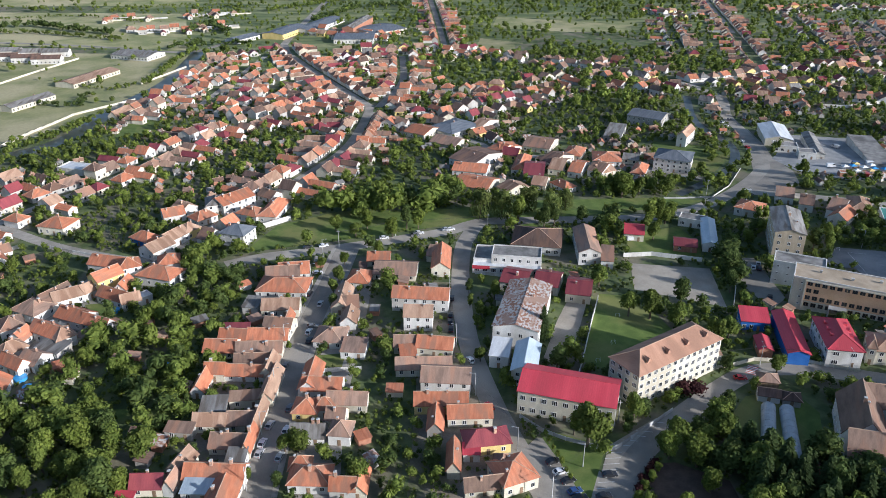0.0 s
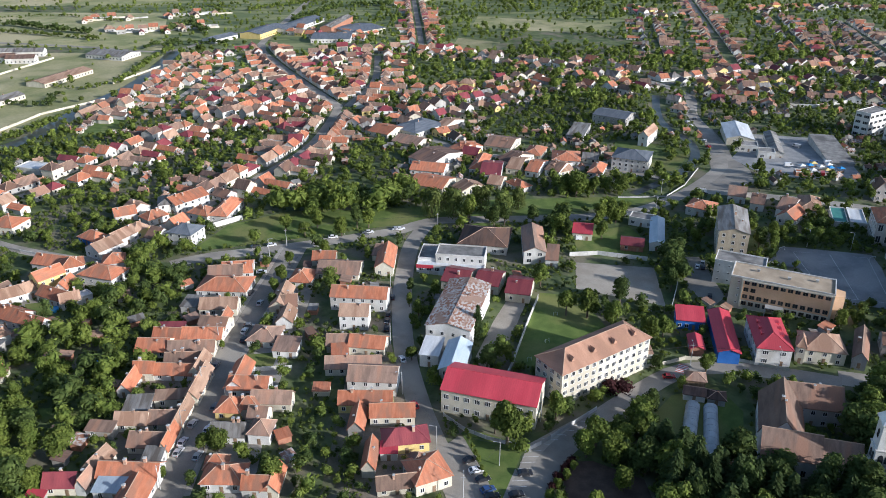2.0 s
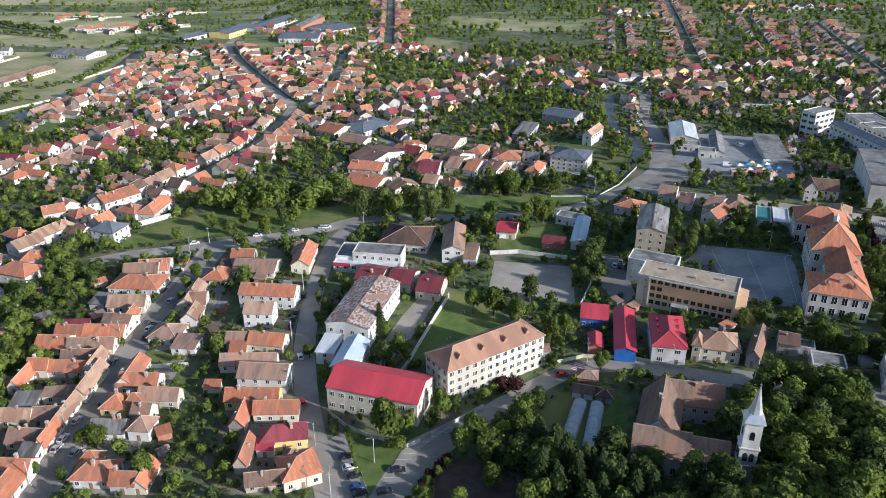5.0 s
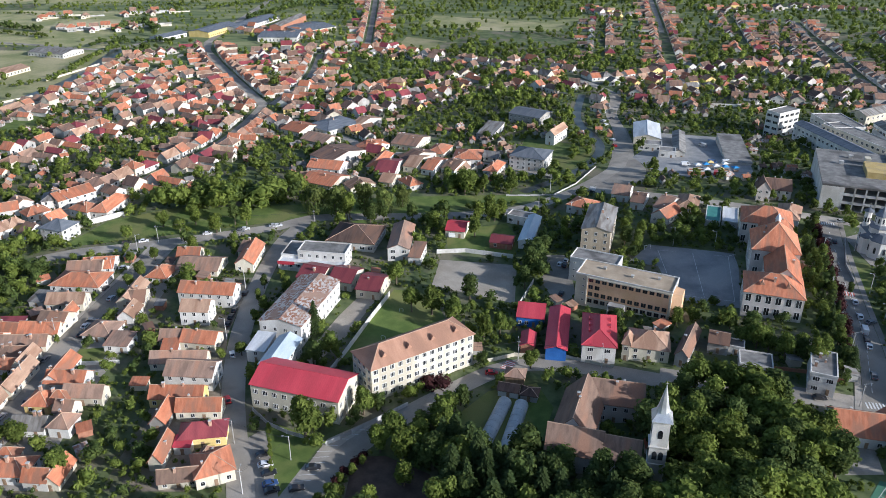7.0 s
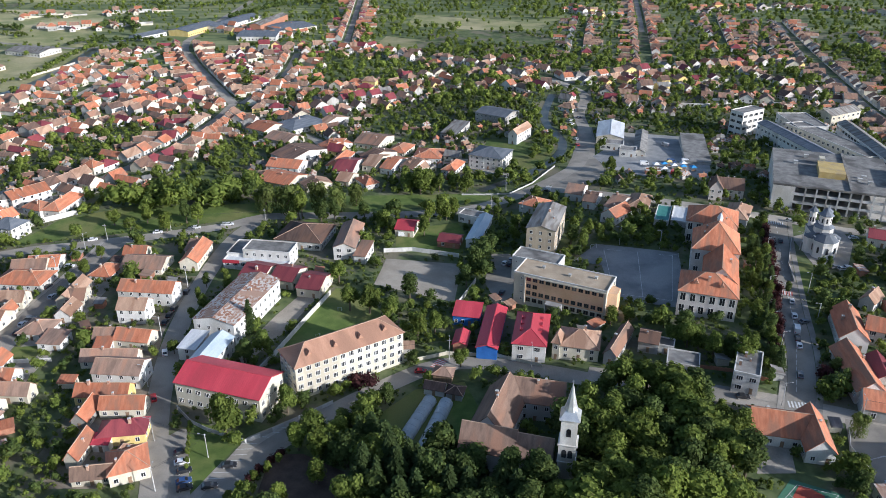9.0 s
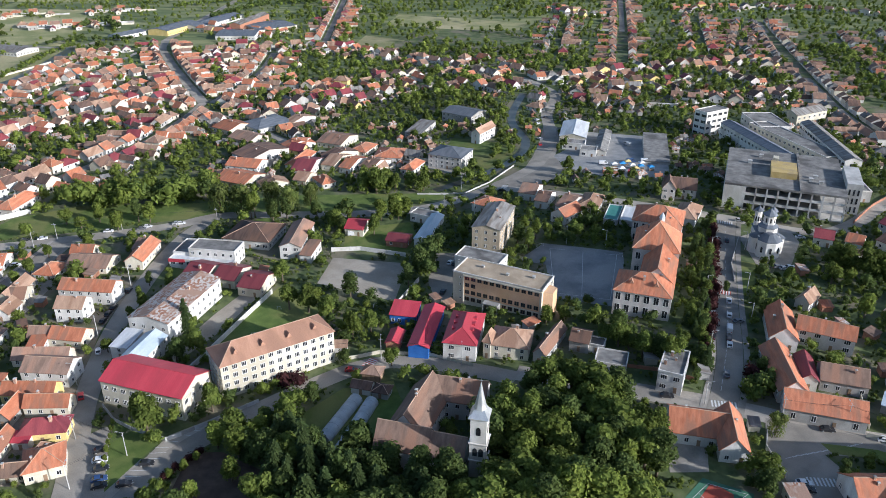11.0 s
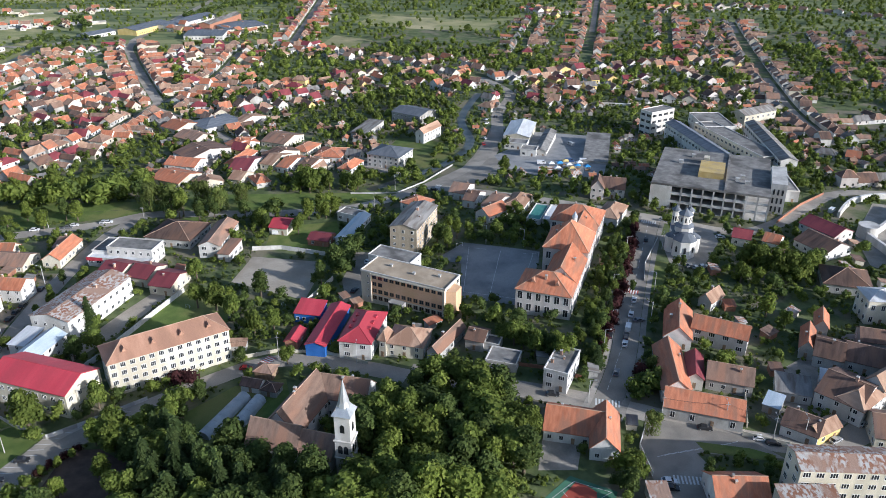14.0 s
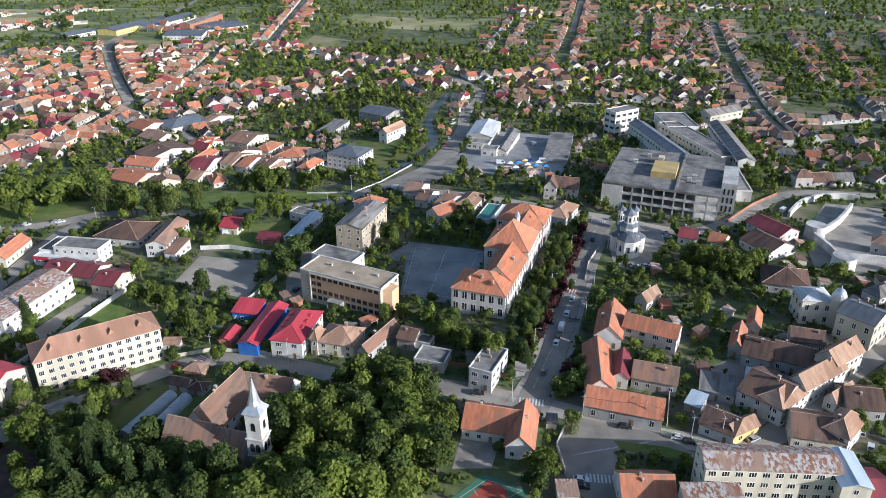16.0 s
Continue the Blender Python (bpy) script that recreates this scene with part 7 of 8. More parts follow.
house(-143.9, 215.9, 10.4, 5.2, -28.8, 3.6, roof='orange', wall='w_white')
house(-83.4, 350.5, 9.0, 22.0, -8.0, 3.7, kind='hip', roof='orange', rise=3.2, wall='w_white', chim=1, label='long white house with an orange hipped roof above the river')
house(-93.2, 345.6, 12.0, 9.5, -25.0, 3.7, kind='hip', roof='orange', rise=3.2, wall='w_white', chim=1)
house(-208.5, 413.0, 16.5, 10.5, -16.0, 3.4, kind='flat', roof='white', wall='w_white', chim=0, near=False, name='warehouse', label='low white warehouse with a flat pale roof', category='warehouse')
house(-93.6, 318.9, 12.2, 10.8, -17.7, 6.0, roof='slate', wall='w_white', kind='hip', rise=3.0)
house(-89.7, 371.1, 10.0, 8.5, -33.2, 2.7, roof='brown', wall='w_white')
house(-106.3, 359.7, 19.5, 12.3, 50.6, 5.5, roof='orange', wall='w_white', chim=2)
house(-126.3, 306.2, 12.2, 9.4, 57.7, 4.1, roof='tan', wall='w_white', chim=1)
house(-122.7, 317.3, 12.3, 7.9, 63.0, 4.1, roof='tan', wall='w_white')
house(-117.9, 325.1, 7.8, 7.2, 53.9, 4.1, roof='tan', wall='w_yellow', kind='hip', rise=3.0)
house(-116.2, 341.7, 10.9, 8.5, 48.7, 3.2, roof='orange', wall='w_white', kind='hip', rise=3.0)
house(-112.0, 355.5, 12.1, 11.5, 17.8, 5.5, roof='grey', wall='w_white', kind='hip', rise=3.0)
house(-131.7, 345.1, 10.1, 9.2, 29.1, 3.6, roof='orange', wall='w_white')
house(-127.8, 350.9, 9.4, 8.9, 49.7, 4.1, roof='tan', wall='w_white', along='y')
house(-181.4, 331.7, 13.7, 12.0, -13.5, 4.1, roof='orange', wall='w_cream', kind='hip', rise=3.0)
house(-135.4, 317.4, 11.6, 8.1, -31.2, 3.1, roof='orange', wall='w_blue', kind='hip', rise=3.0)

# ---- rows of houses farther off ----
street_row([(-221.5, 323.7), (-206.4, 357.8), (-188.0, 389.6), (-176.6, 417.3), (-163.3, 457.8), (-138.5, 515.6), (-111.4, 561.7), (-83.9, 612.6)], 1, pal='red', gap=9.5, yard=0.75, skip=0.03)
street_row([(-117.3, 317.6), (-100.0, 354.2), (-72.7, 417.3), (-60.2, 464.4), (-55.8, 531.0)], 2, pal='red', gap=9.5, yard=0.75, skip=0.03)
street_row([(-55.1, 569.7), (-92.1, 641.2), (-135.7, 730.7), (-161.7, 799.0)], 3, pal='red', gap=9.5, yard=0.75, skip=0.03)
street_row([(-48.7, 569.7), (-34.7, 651.3), (-39.7, 756.7)], 4, pal='red', gap=9.5, yard=0.75, skip=0.03)
street_row([(-45.8, 531.0), (-13.3, 515.6), (23.8, 471.3), (30.3, 457.8), (72.5, 433.4), (118.7, 416.9)], 5, gap=14)
street_row([(-103.1, 770.3), (-36.2, 778.7), (9.1, 778.7), (111.6, 704.5), (188.2, 625.9), (307.9, 679.7), (435.4, 729.8)], 6, gap=14)
street_row([(3.4, 778.7), (-6.2, 956.3), (-26.1, 1282.3)], 7, pal='red', gap=13)
street_row([(286.1, 687.9), (332.8, 916.6), (390.1, 1214.4)], 8, pal='red', gap=13)
street_row([(407.8, 453.8), (415.7, 552.8), (452.0, 727.2), (504.9, 953.4)], 9, pal='dull', gap=13)
street_row([(-228.5, 531.0), (-213.2, 589.6)], 20, pal='red', gap=9, off=7, yard=0.45, skip=0.03)
street_row([(-225.4, 561.7), (-202.2, 661.7)], 21, pal='red', gap=9, off=7, yard=0.45, skip=0.03)
street_row([(-201.8, 553.9), (-177.8, 661.7)], 22, pal='red', gap=9, off=7, yard=0.45, skip=0.03)
street_row([(-180.9, 553.9), (-155.6, 672.4)], 23, pal='red', gap=9, off=7, yard=0.45, skip=0.03)
street_row([(-216.1, 612.6), (-209.3, 706.3)], 24, pal='red', gap=9, off=7, yard=0.45, skip=0.03)
street_row([(-210.8, 641.2), (-206.5, 735.8)], 25, pal='red', gap=9, off=7, yard=0.45, skip=0.03)
street_row([(-156.2, 538.7), (-131.2, 621.9)], 26, pal='red', gap=9, off=7, yard=0.45, skip=0.03)
street_row([(-221.2, 730.7), (-173.2, 756.7)], 27, pal='red', gap=9, off=7, yard=0.45, skip=0.03)
street_row([(-163.4, 641.2), (-124.5, 694.6)], 28, pal='red', gap=9, off=7, yard=0.45, skip=0.03)
street_row([(-137.6, 586.2), (-96.9, 641.2)], 29, pal='red', gap=9, off=7, yard=0.45, skip=0.03)
street_row([(-134.6, 515.6), (-96.9, 577.8)], 30, pal='red', gap=9, off=7, yard=0.45, skip=0.03)
street_row([(-92.9, 500.3), (-59.3, 546.3)], 31, pal='red', gap=9, off=7, yard=0.45, skip=0.03)
street_row([(-203.1, 683.3), (-167.9, 706.3)], 32, pal='red', gap=9, off=7, yard=0.45, skip=0.03)
street_row([(-92.5, 683.3), (-49.4, 718.3)], 40, gap=13, pal='red')
street_row([(-74.8, 612.6), (-44.6, 641.2)], 41, gap=13, pal='red')
street_row([(-28.0, 706.3), (8.8, 756.7)], 42, gap=13, pal='red')
street_row([(-24.6, 612.6), (33.7, 594.8)], 43, gap=13, pal='red')
street_row([(-20.9, 641.2), (2.9, 661.7)], 44, gap=13, pal='red')
street_row([(6.5, 538.7), (79.0, 602.3)], 45, gap=13, pal='mix')
street_row([(21.3, 621.9), (52.9, 612.6)], 46, gap=13, pal='mix')
street_row([(-141.9, 879.9), (-51.3, 845.8)], 47, gap=13, pal='mix')
street_row([(-103.7, 730.7), (-57.4, 756.7)], 48, gap=13, pal='mix')
street_row([(-85.3, 500.3), (-55.6, 507.9)], 49, gap=13, pal='mix')
street_row([(-34.2, 538.7), (18.9, 546.3)], 50, gap=13, pal='mix')
street_row([(270.9, 956.3), (227.3, 729.8)], 60, gap=16, pal='mix')
street_row([(146.9, 627.8), (182.3, 587.9)], 61, gap=16, pal='mix')
street_row([(241.2, 605.8), (331.9, 625.9)], 62, gap=16, pal='mix')
street_row([(439.0, 999.3), (378.4, 756.7)], 63, gap=16, pal='mix')
street_row([(489.8, 956.3), (394.3, 701.8)], 64, gap=16, pal='mix')
street_row([(223.1, 579.3), (268.1, 562.8)], 65, gap=16, pal='mix')
street_row([(189.8, 554.9), (209.5, 539.5)], 66, gap=16, pal='mix')
street_row([(264.8, 1046.1), (311.4, 977.4)], 67, gap=16, pal='mix')
street_row([(420.9, 1046.1), (590.0, 1071.0)], 68, gap=16, pal='mix')
street_row([(38.2, 594.8), (104.8, 657.5)], 69, gap=16, pal='mix')
street_row([(64.6, 641.2), (135.1, 664.3)], 70, gap=16, pal='mix')
street_row([(142.0, 729.9), (206.4, 674.3)], 71, gap=16, pal='mix')
street_row([(441.1, 623.9), (528.2, 588.6)], 80, gap=14, pal='dull', sides=(1,))
street_row([(558.2, 879.5), (474.6, 605.0)], 81, gap=14, pal='dull', sides=(1,))
street_row([(603.0, 881.0), (506.4, 605.8)], 82, gap=14, pal='dull', sides=(1,))
street_row([(388.6, 487.6), (485.4, 510.4)], 83, gap=14, pal='dull', sides=(1,))
street_row([(413.6, 467.6), (446.2, 428.7)], 84, gap=14, pal='dull', sides=(1,))
street_row([(380.9, 420.8), (428.1, 394.0)], 85, gap=14, pal='dull', sides=(1,))
street_row([(364.4, 364.2), (413.1, 369.6)], 86, gap=14, pal='dull', sides=(1,))
street_row([(490.2, 570.7), (471.4, 455.5)], 87, gap=14, pal='dull', sides=(1,))
street_row([(414.4, 612.9), (357.1, 584.1)], 88, gap=14, pal='dull', sides=(1,))
street_row([(301.7, 565.9), (348.9, 551.2)], 89, gap=14, pal='dull', sides=(1,))
street_row([(344.7, 695.7), (370.6, 602.2)], 90, gap=14, pal='dull', sides=(1,))
street_row([(599.6, 1045.4), (712.3, 960.5)], 91, gap=14, pal='dull', sides=(1,))
street_row([(385.7, 360.4), (427.4, 374.4)], 92, gap=14, pal='dull', sides=(1,))
street_row([(359.2, 291.0), (377.7, 280.7)], 93, gap=14, pal='dull', sides=(1,))
street_row([(430.8, 875.4), (399.1, 622.6)], 94, gap=14, pal='dull', sides=(1,))
street_row([(660.7, 882.9), (551.9, 607.1)], 95, gap=14, pal='dull', sides=(1,))
street_row([(-350.9, 879.9), (-252.6, 916.6)], 100, pal='red', gap=22)
street_row([(-416.5, 964.6), (-264.9, 1022.2)], 101, pal='red', gap=25)
street_row([(-255.2, 340.1), (-237.4, 373.2), (-225.9, 398.3)], 102, pal='red', gap=9.5, yard=0.75, skip=0.03)
street_row([(-183.6, 221.4), (-168.2, 235.9), (-166.2, 251.9)], 103, pal='red', gap=9.5, yard=0.75, skip=0.03)
street_row([(-214.9, 294.7), (-199.4, 311.6), (-189.6, 317.6)], 104, pal='red', gap=14)
street_row([(347.6, 239.2), (382.4, 256.8)], 105, pal='dull')
street_row([(330.0, 211.1), (355.7, 224.3)], 106, pal='dull')
street_row([(-153.3, 202.1), (-156.3, 221.4), (-155.9, 235.9)], 107, pal='red', gap=13)
far_house(-416.1, 735.8, 26, 11, 8, 5, "gable", 2.5, "dark", "w_white", "x", "long white sheds of the far estate")
far_house(-392.2, 730.7, 26, 11, 8, 5, "gable", 2.5, "dark", "w_white", "x", "long white sheds of the far estate")
far_house(-371.1, 725.7, 26, 11, 8, 5, "gable", 2.5, "dark", "w_white", "x", "long white sheds of the far estate")
far_house(-426.9, 762.1, 26, 11, 8, 5, "gable", 2.5, "grey", "w_white", "x", "long white sheds of the far estate")
far_house(-399.3, 756.7, 26, 11, 8, 5, "gable", 2.5, "grey", "w_white", "x", "long white sheds of the far estate")
far_house(-377.3, 756.7, 26, 11, 8, 5, "gable", 2.5, "grey", "w_white", "x", "long white sheds of the far estate")
far_house(-316.7, 575.7, 42.2, 13.5, 70.2, 3.5, "gable", 2.0, "grey", "w_cream", "x", "far industrial sheds")
far_house(-303.9, 656.8, 57.1, 19.0, 72.3, 3.5, "gable", 2.0, "tan", "w_cream", "x", "far industrial sheds")
far_house(-295.3, 751.4, 41.9, 27.3, -18.2, 4, "gable", 2.0, "grey", "w_white", "x", "far industrial sheds")
far_house(-174.9, 874.1, 60.0, 24.8, 72.3, 5.5, "gable", 2.0, "slate", "w_yellow", "x", "far industrial sheds")
far_house(-144.8, 920.2, 93.8, 24.7, 73.1, 4.5, "gable", 2.0, "slate", "w_white", "x", "far industrial sheds")
far_house(-97.2, 903.3, 79.3, 13.0, 78.9, 9, "gable", 2.0, "grey", "w_brick", "x", "far industrial sheds")
far_house(-74.8, 888.1, 50.2, 45.6, 45.3, 4.5, "gable", 2.0, "slate", "w_cream", "x", "far industrial sheds")
far_house(-94.2, 841.1, 41.5, 40.0, 0.0, 4.5, "gable", 2.0, "slate", "w_white", "x", "far industrial sheds")
far_house(-214.2, 837.7, 36.7, 16.8, 63.1, 4, "gable", 2.0, "slate", "w_white", "x", "far industrial sheds")

# ---- trees ----
tree(-23.1, 161.6, 11.0, 'round', 'leaf', 1.0)
tree(-41.6, 175.0, 8.0, 'wide', 'leaf', 1.0)
tree(-45.7, 175.0, 7.0, 'round', 'leaf', 1.0)
tree(-45.3, 160.8, 6.0, 'round', 'leaf_dark', 1.0)
tree(-53.6, 163.4, 5.0, 'tall', 'leaf', 1.0)
tree(42.3, 177.5, 16.0, 'round', 'leaf', 1.0)
tree(39.0, 182.6, 9.0, 'tall', 'leaf', 1.0)
tree(38.4, 216.3, 10.0, 'round', 'leaf_dark', 1.0)
tree(35.9, 235.9, 14.0, 'conifer', 'needle', 1.0)
tree(92.6, 260.8, 12.5, 'round', 'leaf_dark', 1.0)
tree(78.0, 249.8, 13.0, 'round', 'leaf', 1.0)
tree(70.3, 251.8, 12.0, 'round', 'leaf', 1.0)
tree(86.0, 243.6, 12.0, 'round', 'leaf', 1.0)
tree(63.1, 274.6, 11.0, 'round', 'leaf', 1.0)
tree(96.9, 232.0, 12.0, 'round', 'leaf', 1.0)
tree(102.9, 235.9, 10.0, 'round', 'leaf', 1.0)
tree(118.9, 285.1, 13.0, 'round', 'leaf_dark', 1.0)
tree(115.0, 270.3, 12.0, 'tall', 'leaf_dark', 1.0)
tree(95.5, 216.0, 7.0, 'round', 'leaf_dark', 1.0)
tree(111.9, 214.4, 8.0, 'round', 'leaf', 1.0)
tree(161.5, 302.0, 13.0, 'tall', 'leaf_dark', 1.0)
tree(165.9, 298.4, 12.0, 'tall', 'leaf', 1.0)
tree(170.1, 309.4, 11.0, 'tall', 'leaf_light', 1.0)
tree(156.6, 311.6, 12.0, 'tall', 'leaf_dark', 1.0)
tree(47.7, 331.3, 15.0, 'tall', 'leaf_dark', 1.0)
tree(35.8, 337.9, 14.0, 'tall', 'leaf_light', 1.0)
tree(77.5, 328.4, 12.0, 'round', 'leaf', 1.0)
tree(82.3, 338.5, 12.0, 'tall', 'leaf', 1.0)
tree(98.7, 337.4, 12.0, 'round', 'leaf_light', 1.0)
tree(106.9, 338.8, 9.0, 'round', 'leaf_light', 1.0)
tree(189.1, 220.1, 12.0, 'round', 'leaf', 1.0)
tree(195.7, 213.3, 11.0, 'round', 'leaf', 1.0)
tree(200.7, 211.5, 10.0, 'round', 'leaf_dark', 1.0)
tree(204.3, 208.4, 13.0, 'round', 'leaf', 1.0)
tree(166.5, 237.2, 8.0, 'round', 'leaf_light', 1.0)
tree(172.8, 238.4, 7.0, 'round', 'leaf', 1.0)
tree(261.5, 275.0, 7.0, 'tall', 'leaf_dark', 1.0)
tree(264.9, 265.3, 8.0, 'round', 'leaf', 1.0)
tree(236.6, 254.2, 7.0, 'tall', 'leaf_dark', 1.0)
tree(289.7, 274.0, 13.0, 'wide', 'leaf', 1.0)
tree(297.4, 269.2, 13.0, 'wide', 'leaf', 1.0)
tree(303.4, 266.9, 12.0, 'wide', 'leaf', 1.0)
tree(312.7, 274.4, 11.0, 'round', 'leaf', 1.0)
tree(281.4, 264.2, 10.0, 'round', 'leaf', 1.0)
tree(281.6, 238.1, 10.0, 'round', 'leaf_light', 1.0)
tree(285.3, 230.3, 8.0, 'round', 'leaf', 1.0)
tree(225.8, 175.1, 8.0, 'willow', 'willow', 1.0)
tree(216.4, 157.3, 10.0, 'round', 'leaf', 1.0)
tree(213.5, 150.9, 10.0, 'round', 'leaf_dark', 1.0)
tree(235.9, 155.4, 8.0, 'tall', 'leaf_dark', 1.0)
tree(232.6, 198.2, 7.0, 'willow', 'willow', 1.0)
tree(232.7, 205.3, 6.0, 'willow', 'willow', 1.0)
tree(244.5, 237.4, 6.0, 'round', 'leaf', 1.0)
tree(308.7, 175.2, 9.0, 'round', 'leaf', 1.0)
tree(-23.4, 323.7, 10.0, 'round', 'leaf_light', 1.0)
tree(-11.8, 333.4, 11.0, 'round', 'leaf_light', 1.0)
tree(-17.2, 333.4, 13.0, 'tall', 'leaf_dark', 1.0)
tree(-50.4, 330.1, 9.0, 'round', 'leaf', 1.0)
tree(-36.0, 333.4, 10.0, 'round', 'leaf_light', 1.0)
tree(-40.4, 323.7, 9.0, 'round', 'leaf', 1.0)
tree(18.3, 347.0, 15.0, 'willow', 'willow', 1.0)
tree(28.9, 347.0, 15.0, 'willow', 'willow', 1.0)
tree(42.7, 354.2, 14.0, 'willow', 'willow', 1.0)
tree(53.1, 347.0, 14.0, 'willow', 'willow', 1.0)
tree(61.4, 356.4, 12.0, 'willow', 'willow', 1.0)
tree(36.7, 341.4, 15.0, 'tall', 'leaf_light', 1.0)
tree(53.1, 336.7, 12.0, 'tall', 'leaf_dark', 1.0)
tree(67.2, 340.1, 10.0, 'round', 'leaf_dark', 1.0)
tree(93.3, 373.2, 15.0, 'wide', 'leaf', 1.0)
tree(88.2, 377.2, 12.0, 'round', 'leaf', 1.0)
tree(103.1, 377.2, 11.0, 'round', 'leaf', 1.0)
tree(117.9, 377.0, 12.0, 'round', 'leaf', 1.0)
tree(104.1, 340.1, 14.0, 'tall', 'leaf', 1.0)
tree(110.5, 343.5, 10.0, 'round', 'leaf_light', 1.0)
tree(81.6, 323.7, 10.0, 'tall', 'leaf_dark', 1.0)
tree(96.6, 320.6, 10.0, 'round', 'leaf', 1.0)
tree(20.3, 265.0, 9.0, 'tall', 'leaf', 1.0)
tree(10.4, 269.6, 7.0, 'tall', 'leaf_dark', 1.0)
tree(10.5, 258.3, 7.0, 'tall', 'leaf', 1.0)
tree(14.2, 251.9, 7.0, 'round', 'leaf', 1.0)
tree(12.8, 243.7, 6.0, 'round', 'leaf', 1.0)
tree(12.8, 221.4, 7.0, 'round', 'leaf', 1.0)
tree(58.2, 189.2, 11.0, 'round', 'leaf', 1.0)
tree(-51.6, 292.0, 6.0, 'round', 'leaf', 1.0)
tree(-42.8, 279.2, 9.0, 'round', 'leaf', 1.0)
tree(-43.9, 269.6, 8.0, 'round', 'leaf', 1.0)
tree(-42.5, 258.3, 7.0, 'round', 'leaf_dark', 1.0)
tree(-28.3, 302.9, 8.0, 'round', 'leaf_light', 1.0)
tree(-42.3, 294.7, 7.0, 'round', 'leaf', 1.0)
tree(-54.2, 228.5, 4.0, 'round', 'leaf', 1.0)
for i in range(7):
    tree(30.4 + 0.78 * i, 181.5 - 3.1 * i, 3.2 + 0.5 * math.sin(2.1 * i), 'tall', 'leaf_light', 1.1)
tree(196.9, 396.7, 10.0, 'round', 'leaf', 1.0)
for x, y, h in ((94.2, 155.9, 15), (100.5, 154.8, 16), (105.0, 153.7, 15), (85.0, 157.1, 16), (91.9, 161.0, 17), (97.1, 160.8, 14), (89.0, 152.0, 14), (74.5, 168.0, 10)):
    tree(x, y, h, 'conifer', 'needle', 1.0)
for i in range(22):
    k = i / 21
    tree(216.9 + 34.2 * k + 1.6 * math.sin(3.1 * k), 212.5 + 105.0 * k, 3.6 + 0.7 * math.sin(i * 2.3), 'shrub', 'redleaf', 0.8)
for x, y, h in ((57.8, 166.5, 2.4), (55.6, 163.6, 2.2), (53.6, 160.4, 2.3), (59.8, 169.6, 2.2)):
    tree(x, y, h, 'shrub', 'redleaf', 1.0)
for x, y, h in ((57.5, 163.0, 3.6), (54.6, 159.6, 3.8), (52.0, 155.0, 4.0), (49.6, 151.0, 4.2), (47.6, 147.5, 4.2), (60.0, 166.6, 3.4), (64.5, 172.0, 9.5), (63.0, 151.0, 7.0), (72.0, 158.5, 8.0)):
    tree(x, y, h, 'round', 'leaf_light', 1.1)


def grove(poly, step, hmin, hmax, kinds, seed, free=2.0):
    """A stand of single trees over an area, clear of buildings and streets."""
    rnd = random.Random(seed)
    xs, ys = [p[0] for p in poly], [p[1] for p in poly]
    picks = [tuple(k.split(":")) for k in kinds.split()]
    yv = min(ys)
    while yv < max(ys):
        xv = min(xs)
        while xv < max(xs):
            x, y = xv + rnd.uniform(-0.4, 0.4) * step, yv + rnd.uniform(-0.4, 0.4) * step
            if inside(x, y, poly) and not taken(x, y, free) and not near_line(x, y, 1.5) and not any(inside(x, y, q) for q in CLEAR):
                k, lf = rnd.choice(picks)
                tree(x, y, rnd.uniform(hmin, hmax), k, lf, rnd.uniform(1.0, 1.3))
            xv += step
        yv += step


grove([(138.0, 149.7), (143.8, 179.2), (153.6, 196.8), (165.3, 202.1), (181.3, 200.9), (193.6, 189.2), (193.9, 170.8), (179.5, 134.6), (136.0, 134.9)], 7.0, 11, 16, 'round:leaf wide:leaf round:leaf tall:leaf round:leaf_dark round:leaf_light tall:leaf_dark', 1)
grove([(82.2, 176.4), (92.0, 179.1), (97.4, 171.6), (110.3, 166.3), (138.9, 156.1), (136.0, 134.9), (74.9, 138.0), (75.6, 164.4)], 6.5, 11, 16, 'conifer:needle tall:leaf_dark conifer:needle round:leaf_dark round:leaf', 2)
grove([(48.2, 166.4), (58.5, 178.8), (73.6, 192.4), (90.8, 198.5), (95.0, 187.1), (82.5, 173.9), (71.5, 159.8), (68.3, 143.5), (51.0, 143.3)], 7.0, 7, 12, 'round:leaf round:leaf_dark wide:leaf round:leaf_light', 3)
grove([(72.4, 201.3), (90.1, 210.9), (92.3, 204.6), (76.9, 193.9)], 6, 4, 6, 'round:leaf_dark shrub:redleaf round:leaf', 4)
grove([(205.3, 192.5), (210.3, 215.6), (218.5, 245.2), (228.3, 278.0), (242.9, 318.3), (253.8, 321.7), (239.2, 273.1), (227.1, 237.1), (218.3, 209.5), (211.4, 191.1)], 5.0, 5, 9, 'tall:leaf_dark tall:leaf conifer:needle', 5)
grove([(224.7, 192.6), (225.1, 203.8), (231.2, 222.3), (236.1, 222.3), (230.4, 195.4)], 4.5, 3, 5, 'shrub:redleaf shrub:leaf round:leaf_dark', 6)
grove([(169.3, 225.3), (183.0, 235.1), (203.2, 229.6), (206.2, 209.6), (183.6, 210.7)], 7, 6, 10, 'round:leaf round:leaf_dark tall:leaf', 16)
grove([(-119.2, 141.3), (-153.3, 202.1), (-128.7, 196.2), (-125.2, 221.4), (-115.9, 243.7), (-103.9, 251.9), (-88.4, 228.5), (-78.9, 196.2), (-84.1, 175.0), (-87.2, 165.6), (-82.5, 141.3)], 8.5, 8, 13, 'round:leaf wide:leaf round:leaf_light tall:leaf round:leaf_dark', 7)
